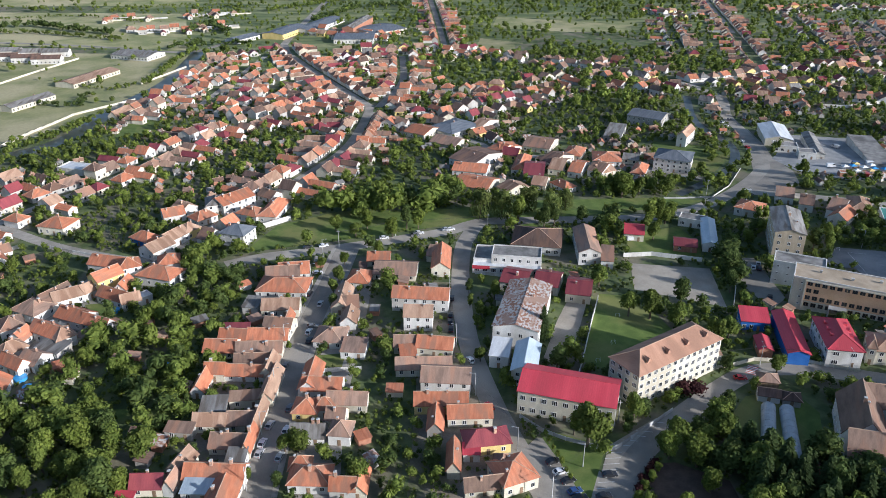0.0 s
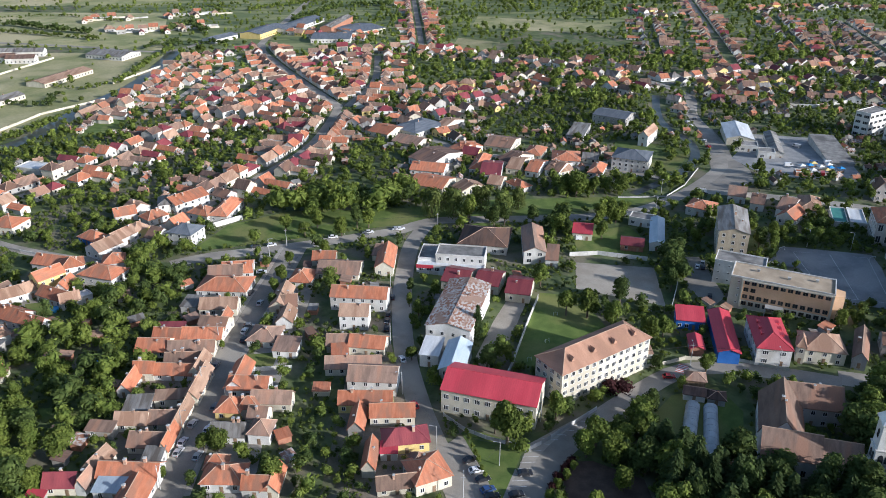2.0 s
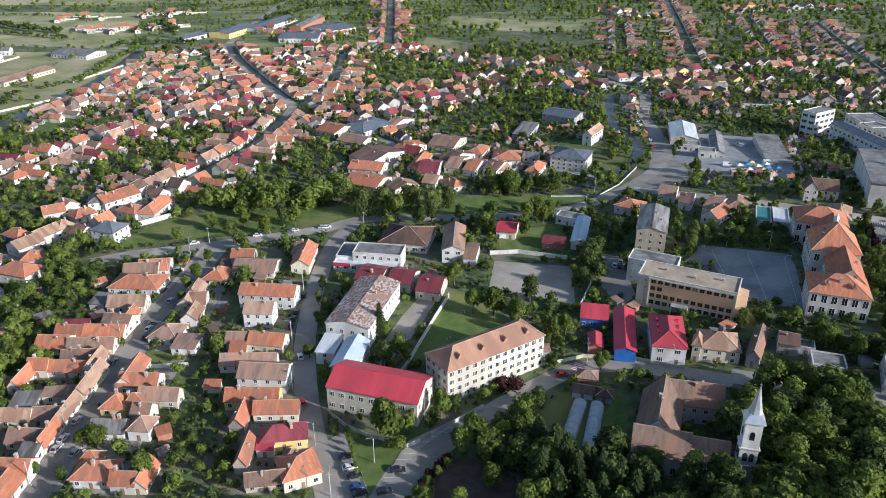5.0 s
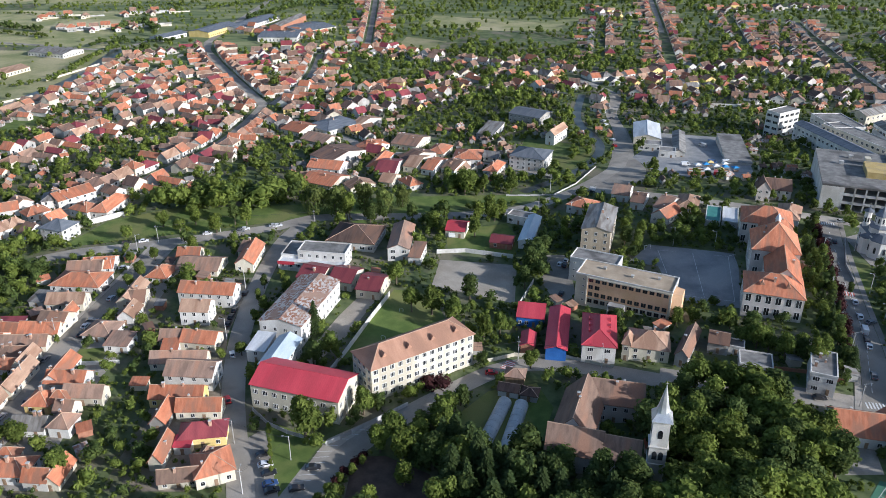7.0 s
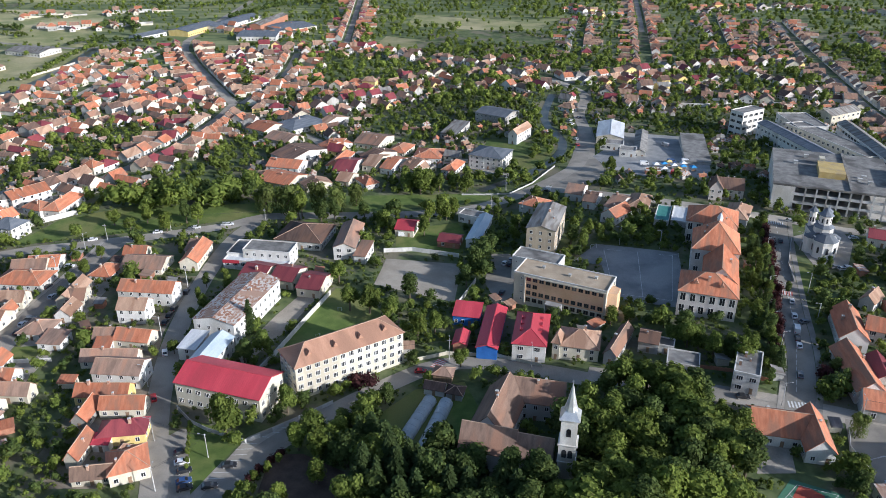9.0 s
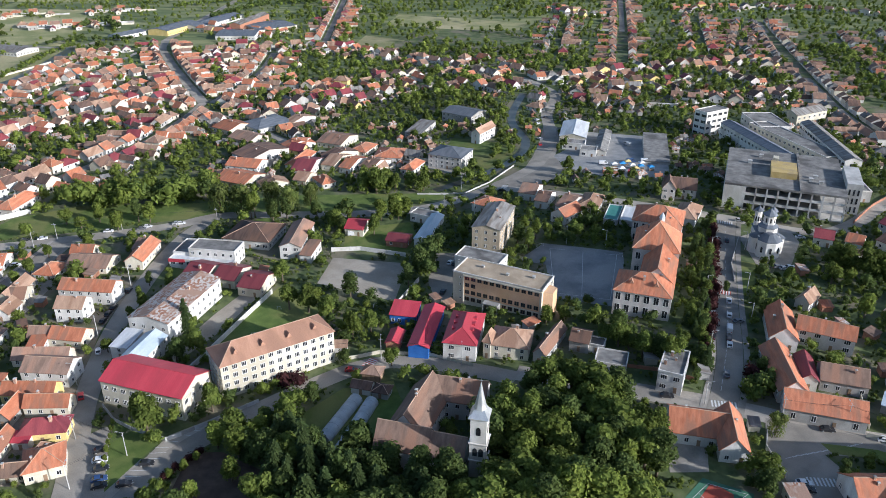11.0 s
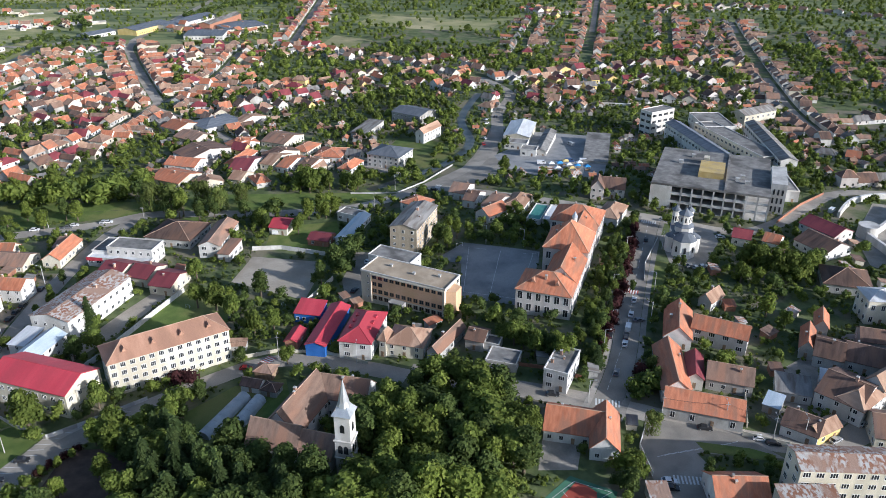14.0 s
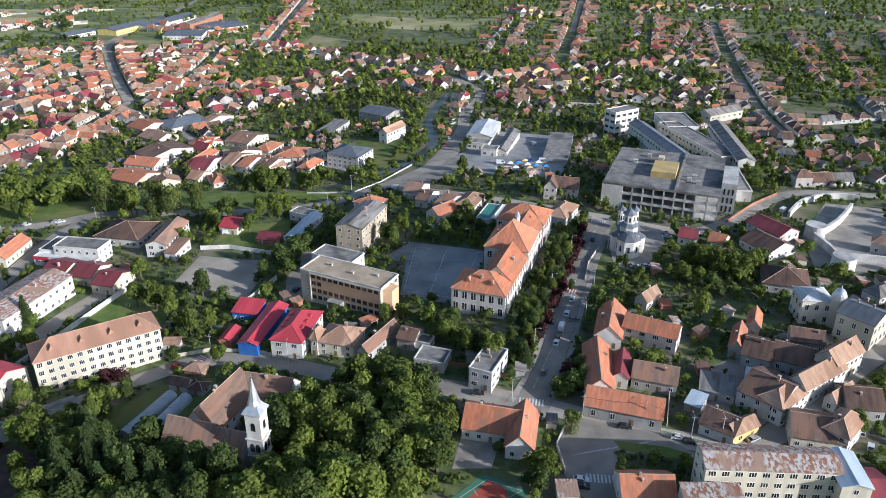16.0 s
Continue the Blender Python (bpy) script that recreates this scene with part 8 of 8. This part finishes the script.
grove([(-117.4, 247.7), (-112.7, 279.2), (-111.2, 305.8), (-94.0, 317.6), (-81.2, 284.2), (-84.6, 251.9), (-90.6, 235.9)], 8, 8, 12, 'round:leaf wide:leaf round:leaf_light round:leaf_dark', 8)
grove([(-62.8, 350.5), (-24.8, 373.2), (13.7, 377.2), (13.1, 357.8), (-23.1, 343.5), (-50.3, 340.1)], 8.0, 12, 18, 'tall:leaf round:leaf tall:leaf_dark round:leaf_light tall:leaf_light', 9)
grove([(59.5, 343.5), (82.2, 347.0), (79.6, 333.4), (58.1, 333.4)], 7, 8, 12, 'tall:leaf_dark round:leaf_dark', 10)
grove([(78.4, 389.6), (114.2, 398.3), (138.5, 396.4), (150.3, 385.7), (132.3, 375.7), (77.8, 369.2)], 8, 6, 10, 'round:leaf round:leaf_light', 11)
grove([(168.7, 517.5), (182.8, 483.4), (170.7, 427.4), (153.1, 408.5), (158.4, 446.1), (164.5, 483.6)], 7, 4, 7, 'round:leaf_light round:leaf shrub:leaf_light', 12)
grove([(124.5, 278.6), (130.2, 316.4), (124.6, 311.0), (115.4, 279.1)], 6, 9, 12, 'tall:leaf_dark round:leaf_dark', 13)
grove([(168.2, 316.4), (201.9, 333.6), (213.8, 326.1), (199.7, 299.8), (172.6, 303.8)], 7, 6, 9, 'round:leaf_dark round:leaf', 14)
grove([(356.6, 426.3), (377.2, 446.2), (367.6, 403.1), (338.4, 347.6), (327.2, 347.4), (316.2, 338.4), (302.8, 329.3), (305.7, 339.6), (332.5, 363.5)], 7, 6, 10, 'round:leaf round:leaf_dark round:leaf_light', 15)
grove([(279.5, 278.9), (309.3, 264.7), (325.7, 255.8), (314.5, 238.7), (293.9, 238.3), (273.3, 237.9)], 9, 3, 6, 'round:leaf shrub:leaf_light shrub:leaf round:leaf_light', 17)

# ---- walls and fences ----
boundary([(61.0, 264.1), (55.2, 245.7), (47.6, 219.7), (43.8, 208.3)], 2.2, 'w_white', 'tall white panel wall of the school', 4.0)
boundary([(23.7, 190.6), (29.8, 183.9), (36.1, 180.0), (48.4, 175.0), (52.2, 177.5), (71.5, 193.9)], 1.4, 'concrete', 'low concrete wall round the school', 4.0)
boundary([(80.9, 208.3), (89.8, 215.9), (100.3, 219.1), (107.1, 221.9), (124.6, 220.3), (139.4, 213.3)], 1.4, 'w_cream', 'cream street wall with posts', 4.0)
boundary([(79.4, 302.8), (91.9, 304.1), (112.4, 298.1)], 2.0, 'w_white', 'white panel fence beside the pitch', 4.0)
boundary([(111.8, 256.6), (117.2, 270.2), (119.0, 275.0)], 2.2, 'w_white', 'white concrete yard wall', 4.0)
boundary([(13.6, 286.7), (33.8, 281.8), (41.8, 289.7)], 1.5, 'w_white', 'white panel fence of the clinic', 4.0)
boundary([(-94.8, 320.6), (-88.0, 331.4), (-74.1, 343.5)], 2.6, 'w_white', 'white wall above the river bank', 6)
boundary([(-176.5, 311.6), (-152.6, 302.9), (-134.3, 293.6)], 1.2, 'concrete', 'grey lane parapet', 6)
boundary([(115.0, 371.5), (139.6, 370.7), (153.2, 385.2), (168.3, 411.3)], 0.9, 'concrete', 'low parapet along the stream', 6)
boundary([(111.8, 415.1), (128.4, 404.8), (143.8, 393.8)], 1.2, 'concrete', 'concrete bridge parapet', 6)
boundary([(221.8, 157.4), (220.9, 168.9), (224.5, 177.7)], 1.6, 'concrete', 'grey yard wall', 4.0)
boundary([(251.9, 174.3), (263.6, 169.5), (274.0, 167.3)], 1.8, 'w_cream', 'cream street wall', 4.0)
boundary([(254.5, 178.2), (259.8, 195.9)], 1.8, 'w_cream', 'cream garden wall', 4.0)
boundary([(318.0, 323.0), (337.0, 343.9), (355.5, 359.8)], 1.4, 'w_brick', 'low brick retaining wall', 4.0)
boundary([(-42.6, 214.7), (-27.5, 216.3)], 1.6, 'w_white', 'white garden wall', 4.0)
boundary([(189.3, 208.8), (202.3, 205.3), (210.2, 200.3)], 1.4, 'w_brick', 'low brick street wall', 4.0)
boundary([(258.6, 304.7), (247.4, 279.9), (243.7, 265.1)], 1.2, 'concrete', 'low church yard fence', 4.0)
boundary([(277.2, 554.9), (296.5, 551.7), (333.0, 567.7)], 2.4, 'w_white', 'long white yard wall', 8)

# ---- cars ----
car(-63.9, 225.6, 84, 'white')
car(-52.9, 178.2, 80, 'white')
car(-52.4, 186.5, 78, 'silver')
car(-52.8, 173.8, 78, 'silver')
car(-47.0, 184.1, 80, 'white')
car(-47.9, 194.8, 80, 'grey')
car(-46.7, 172.1, 80, 'silver')
car(-54.7, 216.3, 84, 'black')
car(-53.6, 218.0, 84, 'grey')
car(-49.0, 239.7, 82, 'white')
car(-52.8, 286.8, 10, 'white')
car(-53.5, 268.7, 80, 'black')
car(-47.8, 260.5, 82, 'silver')
car(-47.9, 234.0, 82, 'black')
car(-48.3, 243.7, 10, 'grey')
car(2.8, 251.9, 88, 'black')
car(2.7, 246.9, 88, 'black')
car(2.9, 241.7, 88, 'black')
car(9.5, 221.4, 110, 'white')
car(3.6, 265.0, 88, 'black')
car(14.5, 195.7, 115, 'red')
car(31.2, 170.4, 25, 'black')
car(32.7, 166.1, 18, 'white')
car(34.4, 162.6, 22, 'black')
car(35.6, 158.5, 22, 'blue')
car(36.6, 155.9, 22, 'black')
car(46.3, 165.0, 8, 'black')
car(43.1, 156.7, 15, 'black')
car(-53.9, 313.4, 20, 'white')
car(-60.8, 311.6, 20, 'black')
car(-27.2, 321.9, 10, 'white')
car(1.6, 331.4, 15, 'silver')
car(3.5, 331.4, 15, 'white')
car(-12.9, 325.0, 10, 'grey')
car(-11.1, 327.5, 10, 'white')
car(188.8, 467.2, 120, 'white')
car(187.6, 454.0, 100, 'red')
car(158.7, 371.3, 5, 'black')
car(191.4, 503.6, 45, 'white')
car(192.0, 513.3, 45, 'silver')
car(199.0, 520.4, 45, 'grey')
car(129.0, 264.9, 70, 'black')
car(131.8, 290.5, 70, 'white')
car(133.9, 289.3, 70, 'black')
car(134.9, 293.5, 70, 'silver')
car(98.6, 211.0, 0, 'red')
car(236.3, 249.0, 72, 'white')
car(232.9, 238.3, 72, 'white')
car(229.8, 228.6, 72, 'white', 'van')
car(226.8, 219.2, 72, 'white')
car(228.0, 223.4, 72, 'black')
car(227.3, 239.4, 72, 'silver')
car(222.6, 224.2, 72, 'black')
car(221.0, 203.6, 72, 'grey')
car(234.8, 234.2, 20, 'grey')
car(266.1, 324.6, -20, 'silver')
car(253.0, 302.6, 72, 'black')
car(265.6, 277.5, 10, 'grey')
car(267.7, 276.0, 10, 'silver')
car(270.4, 277.1, 10, 'white')
car(286.6, 306.3, 0, 'white')
car(199.1, 193.2, -5, 'black')
car(241.8, 177.2, -8, 'black')
car(256.4, 172.6, -12, 'white')
car(259.4, 170.7, -12, 'black')
car(225.7, 154.8, -5, 'white')
car(225.6, 152.3, -5, 'black')
car(289.3, 180.0, 35, 'white')
car(291.1, 182.7, 35, 'black')
car(277.8, 172.2, 30, 'silver')
car(313.7, 199.4, 40, 'black')
car(323.3, 206.6, 35, 'silver')
car(385.9, 354.8, -8, 'white')
car(310.3, 175.2, 60, 'silver')
car(309.8, 169.0, 60, 'white')
car(218.7, 410.4, 0, 'white', 'van')
car(229.9, 393.0, 70, 'red', 'van')
car(235.3, 415.0, 0, 'blue', 'van')
car(243.4, 415.0, 0, 'white', 'van')
car(241.5, 453.1, 120, 'silver', 'van')
car(349.5, 337.0, 45, 'white', 'van')
car(87.0, 320.2, 5, 'white', 'van')

def market_stall(x, y, rot, colour, w=3.4, d=3.0):
    """A market stall: a peaked cloth canopy on four posts over a counter."""
    top = thing("market_stall", x, y, rot, ground_z(x, y) + 0.07, "market stall under a %s cloth canopy" % colour[0], "stall", "market stalls")
    claim(x, y, w, d, rot)
    a, b = w / 2, d / 2
    cv = [(-a, -b, 2.2), (a, -b, 2.2), (a, b, 2.2), (-a, b, 2.2), (-a, -b, 2.4), (a, -b, 2.4), (a, b, 2.4), (-a, b, 2.4), (0, 0, 3.3)]
    part("canopy", Geo().add(cv, [(3, 2, 1, 0), (0, 1, 5, 4), (1, 2, 6, 5), (2, 3, 7, 6), (3, 0, 4, 7), (4, 5, 8), (5, 6, 8), (6, 7, 8), (7, 4, 8)]).mesh("canopy", colour[1]), top)
    pm = Geo().tube((0, 0, -0.1), (0, 0, 2.3), 0.05, 0.05, 5).mesh("post", MAT["steel"])
    for sx in (-1, 1):
        for sy in (-1, 1):
            part("post", pm, top, "", (sx * (a - 0.15), sy * (b - 0.15), 0))
    part("counter", Geo().box(-a + 0.3, a - 0.3, -b + 0.2, -b + 0.9, 0, 0.9).mesh("counter", MAT["wood"]), top)


for x, y, rot, c in ((223.5, 404.5, 8, ("white", MAT["frame"])), (228.4, 405.5, 4, ("blue", MAT["bluetarp"])), (233.0, 402.5, 10, ("white", MAT["frame"])), (237.6, 400.5, 6, ("blue", MAT["bluetarp"])),
                     (239.4, 406.8, 12, ("white", MAT["frame"])), (232.2, 409.6, 0, ("yellow", MAT["w_yellow"])), (226.0, 396.2, 8, ("white", MAT["frame"])), (242.6, 399.0, 15, ("blue", MAT["bluetarp"])), (233.6, 396.0, 8, ("yellow", MAT["w_yellow"]))):
    market_stall(x, y, rot, c)
house(219.4, 393.6, 8.5, 4.0, -6, 2.4, kind='flat', roof='orange', wall='w_brick', chim=0, near=False, name='kiosk', label='low kiosk with a flat orange-red roof', category='kiosk')

# ---- lamps, cables, crossings, courts ----
lamp_post(-53.1, 159.0, 0)
lamp_post(-54.1, 182.6, 0)
lamp_post(-54.5, 205.2, 0)
lamp_post(-56.2, 232.1, 0)
lamp_post(-54.0, 254.0, 0)
lamp_post(-54.2, 279.2, 0)
lamp_post(-52.7, 302.9, 0)
cable([(-53.1, 159.0), (-54.1, 182.6), (-54.5, 205.2), (-56.2, 232.1), (-54.0, 254.0), (-54.2, 279.2), (-52.7, 302.9)])
lamp_post(39.4, 168.5, 180)
lamp_post(21.6, 175.5, 180)
lamp_post(10.4, 202.1, 180)
lamp_post(4.8, 232.1, 180)
lamp_post(2.7, 269.6, 180)
cable([(39.4, 168.5), (21.6, 175.5), (10.4, 202.1), (4.8, 232.1), (2.7, 269.6)])
lamp_post(28.9, 155.1, 90)
lamp_post(53.3, 188.0, 90)
lamp_post(65.2, 200.6, 90)
lamp_post(78.4, 214.1, 90)
lamp_post(108.0, 218.8, 90)
lamp_post(135.6, 213.6, 90)
cable([(28.9, 155.1), (39.4, 168.5), (53.3, 188.0), (65.2, 200.6), (78.4, 214.1), (108.0, 218.8), (135.6, 213.6)])
lamp_post(209.6, 189.2, 0)
lamp_post(218.9, 215.6, 0)
lamp_post(229.0, 254.1, 0)
lamp_post(241.4, 288.8, 0)
cable([(209.6, 189.2), (218.9, 215.6), (229.0, 254.1), (241.4, 288.8)])
lamp_post(230.1, 181.7, 90)
lamp_post(248.0, 178.8, 90)
lamp_post(259.9, 172.4, 90)
lamp_post(268.4, 172.0, 90)
cable([(230.1, 181.7), (248.0, 178.8), (259.9, 172.4), (268.4, 172.0)])
lamp_post(238.8, 233.4, 180)
lamp_post(245.6, 256.6, 180)
lamp_post(258.0, 294.6, 180)
lamp_post(21.1, 331.4, 270)
lamp_post(-22.1, 325.0, 270)
lamp_post(-46.9, 312.8, 270)
cable([(21.1, 331.4), (-22.1, 325.0), (-46.9, 312.8)])
lamp_post(143.6, 340.3, 270)
lamp_post(129.2, 350.8, 270)
lamp_post(138.0, 375.0, 270)
lamp_post(182.8, 302.6, 180)
lamp_post(198.8, 296.6, 180)
stripes(236.2, 256.4, -19, 13, 'paint_red', 3.4, 0.5)
stripes(215.6, 189.2, -10, 8)
stripes(104.4, 216.1, 60, 11, 'paint_red', 3.4, 0.5)
stripes(258.4, 323.3, -19, 8)
stripes(231.0, 155.8, -5, 8)
stripes(160.6, 376.8, 75, 6)
goal(171.1, 300.4, 20)
goal(202.8, 286.4, 20)
play_frame(66.3, 251.9, 0)
play_frame(60.8, 232.9, 20)
play_frame(53.3, 221.4, 10)
play_frame(102.7, 254.3, 30)
play_frame(104.9, 248.0, 80)


def hedge_row(pts, seed, h=5.0, step=5.0, leaf="leaf_dark"):
    # a belt of bushes and trees along a field edge
    rnd = random.Random(seed)
    line = smooth_line(pts, step)
    spots = [(p.x + rnd.uniform(-3, 3), p.y + rnd.uniform(-3, 3), h * rnd.uniform(0.5, 1.3)) for p in line for _ in range(2)]
    tree_mass("hedge", spots, [small_crown(90 + k, 40, 1.2, 2.4, 2, 4) for k in range(4)], leaf, "belt of bushes and trees along the fields")


hedge_row([(-511.7, 909.1), (-479.9, 924.3), (-428.5, 897.9), (-367.2, 872.9)], 0, 9, 5.0, 'leaf_dark')
hedge_row([(-496.6, 879.9), (-442.6, 872.9), (-348.1, 839.3)], 1, 6, 5.0, 'leaf')
hedge_row([(-243.5, 553.9), (-250.6, 531.0), (-252.9, 500.3), (-261.5, 471.3), (-266.1, 439.2)], 2, 6, 5.0, 'leaf')
hedge_row([(-247.4, 784.4), (-253.3, 730.7), (-248.4, 683.3), (-248.8, 641.2)], 3, 6, 5.0, 'leaf')
hedge_row([(-287.6, 879.9), (-277.7, 936.1), (-243.2, 879.9)], 4, 8, 5.0, 'leaf_dark')
hedge_row([(-324.8, 641.2), (-269.8, 621.9), (-258.3, 641.2)], 5, 4, 5.0, 'leaf_light')
hedge_row([(-313.3, 577.8), (-275.2, 569.7), (-285.2, 603.6)], 6, 5, 5.0, 'leaf_dark')
hedge_row([(-153.2, 956.3), (-109.5, 1071.0), (-49.3, 1086.5)], 7, 9, 5.0, 'leaf_dark')
hedge_row([(-226.1, 1046.1), (-174.2, 1097.0), (-103.5, 1182.9)], 8, 8, 5.0, 'leaf')
hedge_row([(-277.7, 790.2), (-260.0, 808.0), (-202.8, 814.1)], 9, 8, 5.0, 'leaf_dark')
hedge_row([(-547.3, 977.4), (-459.0, 999.3), (-365.3, 956.3)], 10, 4, 5.0, 'leaf')
hedge_row([(-434.3, 1046.1), (-353.0, 1097.0), (-261.5, 1071.0)], 11, 4, 5.0, 'leaf_light')
boundary([(-278.1, 461.8), (-275.8, 500.3), (-269.3, 546.3)], 1.6, "w_cream", "pale low wall between the meadows", 9)
boundary([(-269.3, 546.3), (-259.1, 561.7), (-239.7, 589.6)], 1.6, "w_cream", "pale low wall between the meadows", 9)
boundary([(-253.6, 641.2), (-235.2, 706.3)], 1.6, "w_cream", "pale low wall between the meadows", 9)
boundary([(-372.3, 641.2), (-364.0, 683.3), (-349.5, 743.5)], 1.6, "w_cream", "pale low wall between the meadows", 9)


def lane_marks(ax, ay, bx, by, n, long=2.5):
    # painted dashes along a street
    top = tagged(new("lane_marking"), "white painted dashes along the street", "road marking", kind="structure")
    ang = math.atan2(by - ay, bx - ax)
    for i in range(n):
        t = (i + 0.5) / n
        x, y = ax + (bx - ax) * t, ay + (by - ay) * t
        e = [(x + s * long / 2 * math.cos(ang), y + s * long / 2 * math.sin(ang)) for s in (-1, 1)]
        z = [ground_z(*p) + 0.14 for p in e]
        g = Geo().add([(-long / 2, -0.08, z[0]), (long / 2, -0.08, z[1]), (long / 2, 0.08, z[1]), (-long / 2, 0.08, z[0])], [(0, 1, 2, 3)])
        part("dash", g.mesh("dash", MAT["paint"]), top, "", (x, y, 0), ang)


def bay_lines(ax, ay, bx, by, n, turn, long=4.8):
    # parking bay lines set across the line from a to b
    top = tagged(new("parking_bays"), "white painted parking bay lines on asphalt", "road marking", kind="structure")
    for i in range(n):
        t = i / (n - 1)
        x, y = ax + (bx - ax) * t, ay + (by - ay) * t
        a = radians(turn)
        z = [ground_z(x, y) + 0.11, ground_z(x + long * math.cos(a), y + long * math.sin(a)) + 0.11]
        g = Geo().add([(0, -0.07, z[0]), (long, -0.07, z[1]), (long, 0.07, z[1]), (0, 0.07, z[0])], [(0, 1, 2, 3)])
        part("bay_line", g.mesh("bay_line", MAT["paint"]), top, "", (x, y, 0), a)


lane_marks(216.5, 195.2, 227.3, 222.2, 8, 2.5)
lane_marks(228.7, 225.7, 237.0, 254.2, 8, 2.5)
lane_marks(238.9, 261.1, 258.5, 321.8, 10, 2.5)
bay_lines(47.2, 174.5, 40.6, 157.5, 8, 4)
bay_lines(63.5, 188.6, 50.0, 178.2, 6, -8)
bay_lines(249.7, 171.8, 229.4, 166.6, 10, 200)


# ---- gardens: single trees near by, masses farther off ----
def gardens():
    rnd = random.Random(11)
    near_spots, mid, far, dark_far = [], [], [], []
    sheds = 0
    for _ in range(2600):
        px, py = rnd.uniform(-330, 420), rnd.uniform(165, 620)
        w, d = rnd.uniform(3, 6), rnd.uniform(2.5, 4)
        if taken(px, py, 2.6) or near_line(px, py, 3.0) or any(inside(px, py, q) for q in OPEN):
            continue
        if not taken(px, py, 9.0):
            continue
        rot, roof, wall = rnd.choice((0, 90, 35)) + rnd.uniform(-8, 8), rnd.choice(("grey", "brown", "tan", "rust", "orange", "dark")), rnd.choice(("w_grey", "w_cream", "w_brick"))
        if py > 300:
            if py < 370:
                continue
            far_house(px, py, w, d, rot, 2.3, "gable", 1.0, roof, wall, "x", "")
            continue
        if sheds < 70:
            sheds += 1
            house(px, py, w, d, rot, 2.3, "shed", 0.6, roof, wall, near=False, chim=0, name="shed", label="small %s garden shed with a %s roof" % (WALL_WORD[wall], ROOF_WORD[roof]), category="shed", group="garden sheds")
    y = 120.0
    while y < 1500:
        step = 5.6 if y < 330 else 5.7 if y < 520 else 7.0 if y < 800 else 10.2
        half = 90 + 0.62 * y
        x = -half - 40
        while x < half + 230:
            px, py = x + rnd.uniform(-0.45, 0.45) * step, y + rnd.uniform(-0.45, 0.45) * step
            x += step
            dens = (0.82 if py < 330 else 0.80 if py < 560 else 0.92 if px > -60 else 0.5) + 0.8 * noise.noise((px * 0.012, py * 0.012, 3.1)) + 0.35 * noise.noise((px * 0.05, py * 0.05, 7.7))
            if rnd.random() > dens:
                continue
            if any(inside(px, py, q) for q in OPEN):
                if py < 560 or rnd.random() > 0.10:
                    continue
            h = rnd.uniform(2.4, 6.5) + (3.5 if rnd.random() < 0.15 else 0)
            if near_line(px, py, 1.5) or taken(px, py, 1.4):
                continue
            if py < 330:
                near_spots.append((px, py, h))
            elif py < 560:
                mid.append((px, py, h))
            else:
                (far if rnd.random() < 0.6 else dark_far).append((px, py, h * (1.1 if px < -60 else 1.35)))
        y += step
    mids = [small_crown(k, 90, 0.95, 2.4, 2, 4) for k in range(6)]
    close = [small_crown(40 + k, 210, 0.70, 2.4, 3, 4) for k in range(6)]
    fars = [small_crown(20 + k, 40, 1.25, 2.2, 0, 4) for k in range(6)]
    for leaf, part_of in (("leaf", 0), ("leaf_light", 1), ("leaf_dark", 2)):
        spots = [(px, py, h) for px, py, h, k in THICKET.get(leaf, []) if k != "conifer"]
        tree_mass("garden_trees", near_spots[part_of::3] + spots, close, leaf, "many uncounted green garden and fruit trees")
        tree_mass("garden_trees", mid[part_of::3], mids, "leaf" if leaf == "leaf_dark" else leaf, "many green trees of the farther gardens")
    rest = [(px, py, h) for lf in THICKET if lf not in ("leaf", "leaf_light", "leaf_dark") for px, py, h, k in THICKET[lf]]
    tree_mass("garden_trees", rest, close, "needle", "dark uncounted trees between the buildings")
    # haze put into leaf colour: distant trees take leaf and leaf_light, never leaf_dark
    tree_mass("far_trees", far[::3], fars, "leaf", "green orchards and tree belts in the distance")
    tree_mass("far_trees", far[1::3] + far[2::3], fars, "leaf_light", "orchards and hedges in the distance, leaves lightened for haze")
    tree_mass("far_trees", dark_far, fars, "leaf", "dense green tree belts in the distance")
    low = []
    for _ in range(22000):
        px, py = rnd.uniform(-190, 360), rnd.uniform(140, 345)
        if noise.noise((px * 0.04, py * 0.04, 1.3)) < -0.22 or near_line(px, py, 0.9) or taken(px, py, 0.7) or any(inside(px, py, q) for q in OPEN):
            continue
        low.append((px, py, rnd.uniform(0.7, 2.8)))
    for _ in range(9000):
        px, py = rnd.uniform(-270, 420), rnd.uniform(345, 600)
        if near_line(px, py, 0.9) or taken(px, py, 0.7) or any(inside(px, py, q) for q in OPEN):
            continue
        low.append((px, py, rnd.uniform(1.2, 3.4)))
    bush = [small_crown(70 + k, 18, 1.6, 2.6, 0, 4) for k in range(6)]
    for leaf, k in (("leaf", 0), ("leaf_light", 1), ("leaf_dark", 2)):
        tree_mass("garden_plants", low[k::3], bush, leaf, "low garden plants, vines and bushes between the houses")


gardens()

tagged(new("distant_houses", MASS.mesh("distant_houses", *[MAT[k] for k in MASS_KEYS])), "tightly packed tiled houses of the far streets", "houses", kind="stuff")
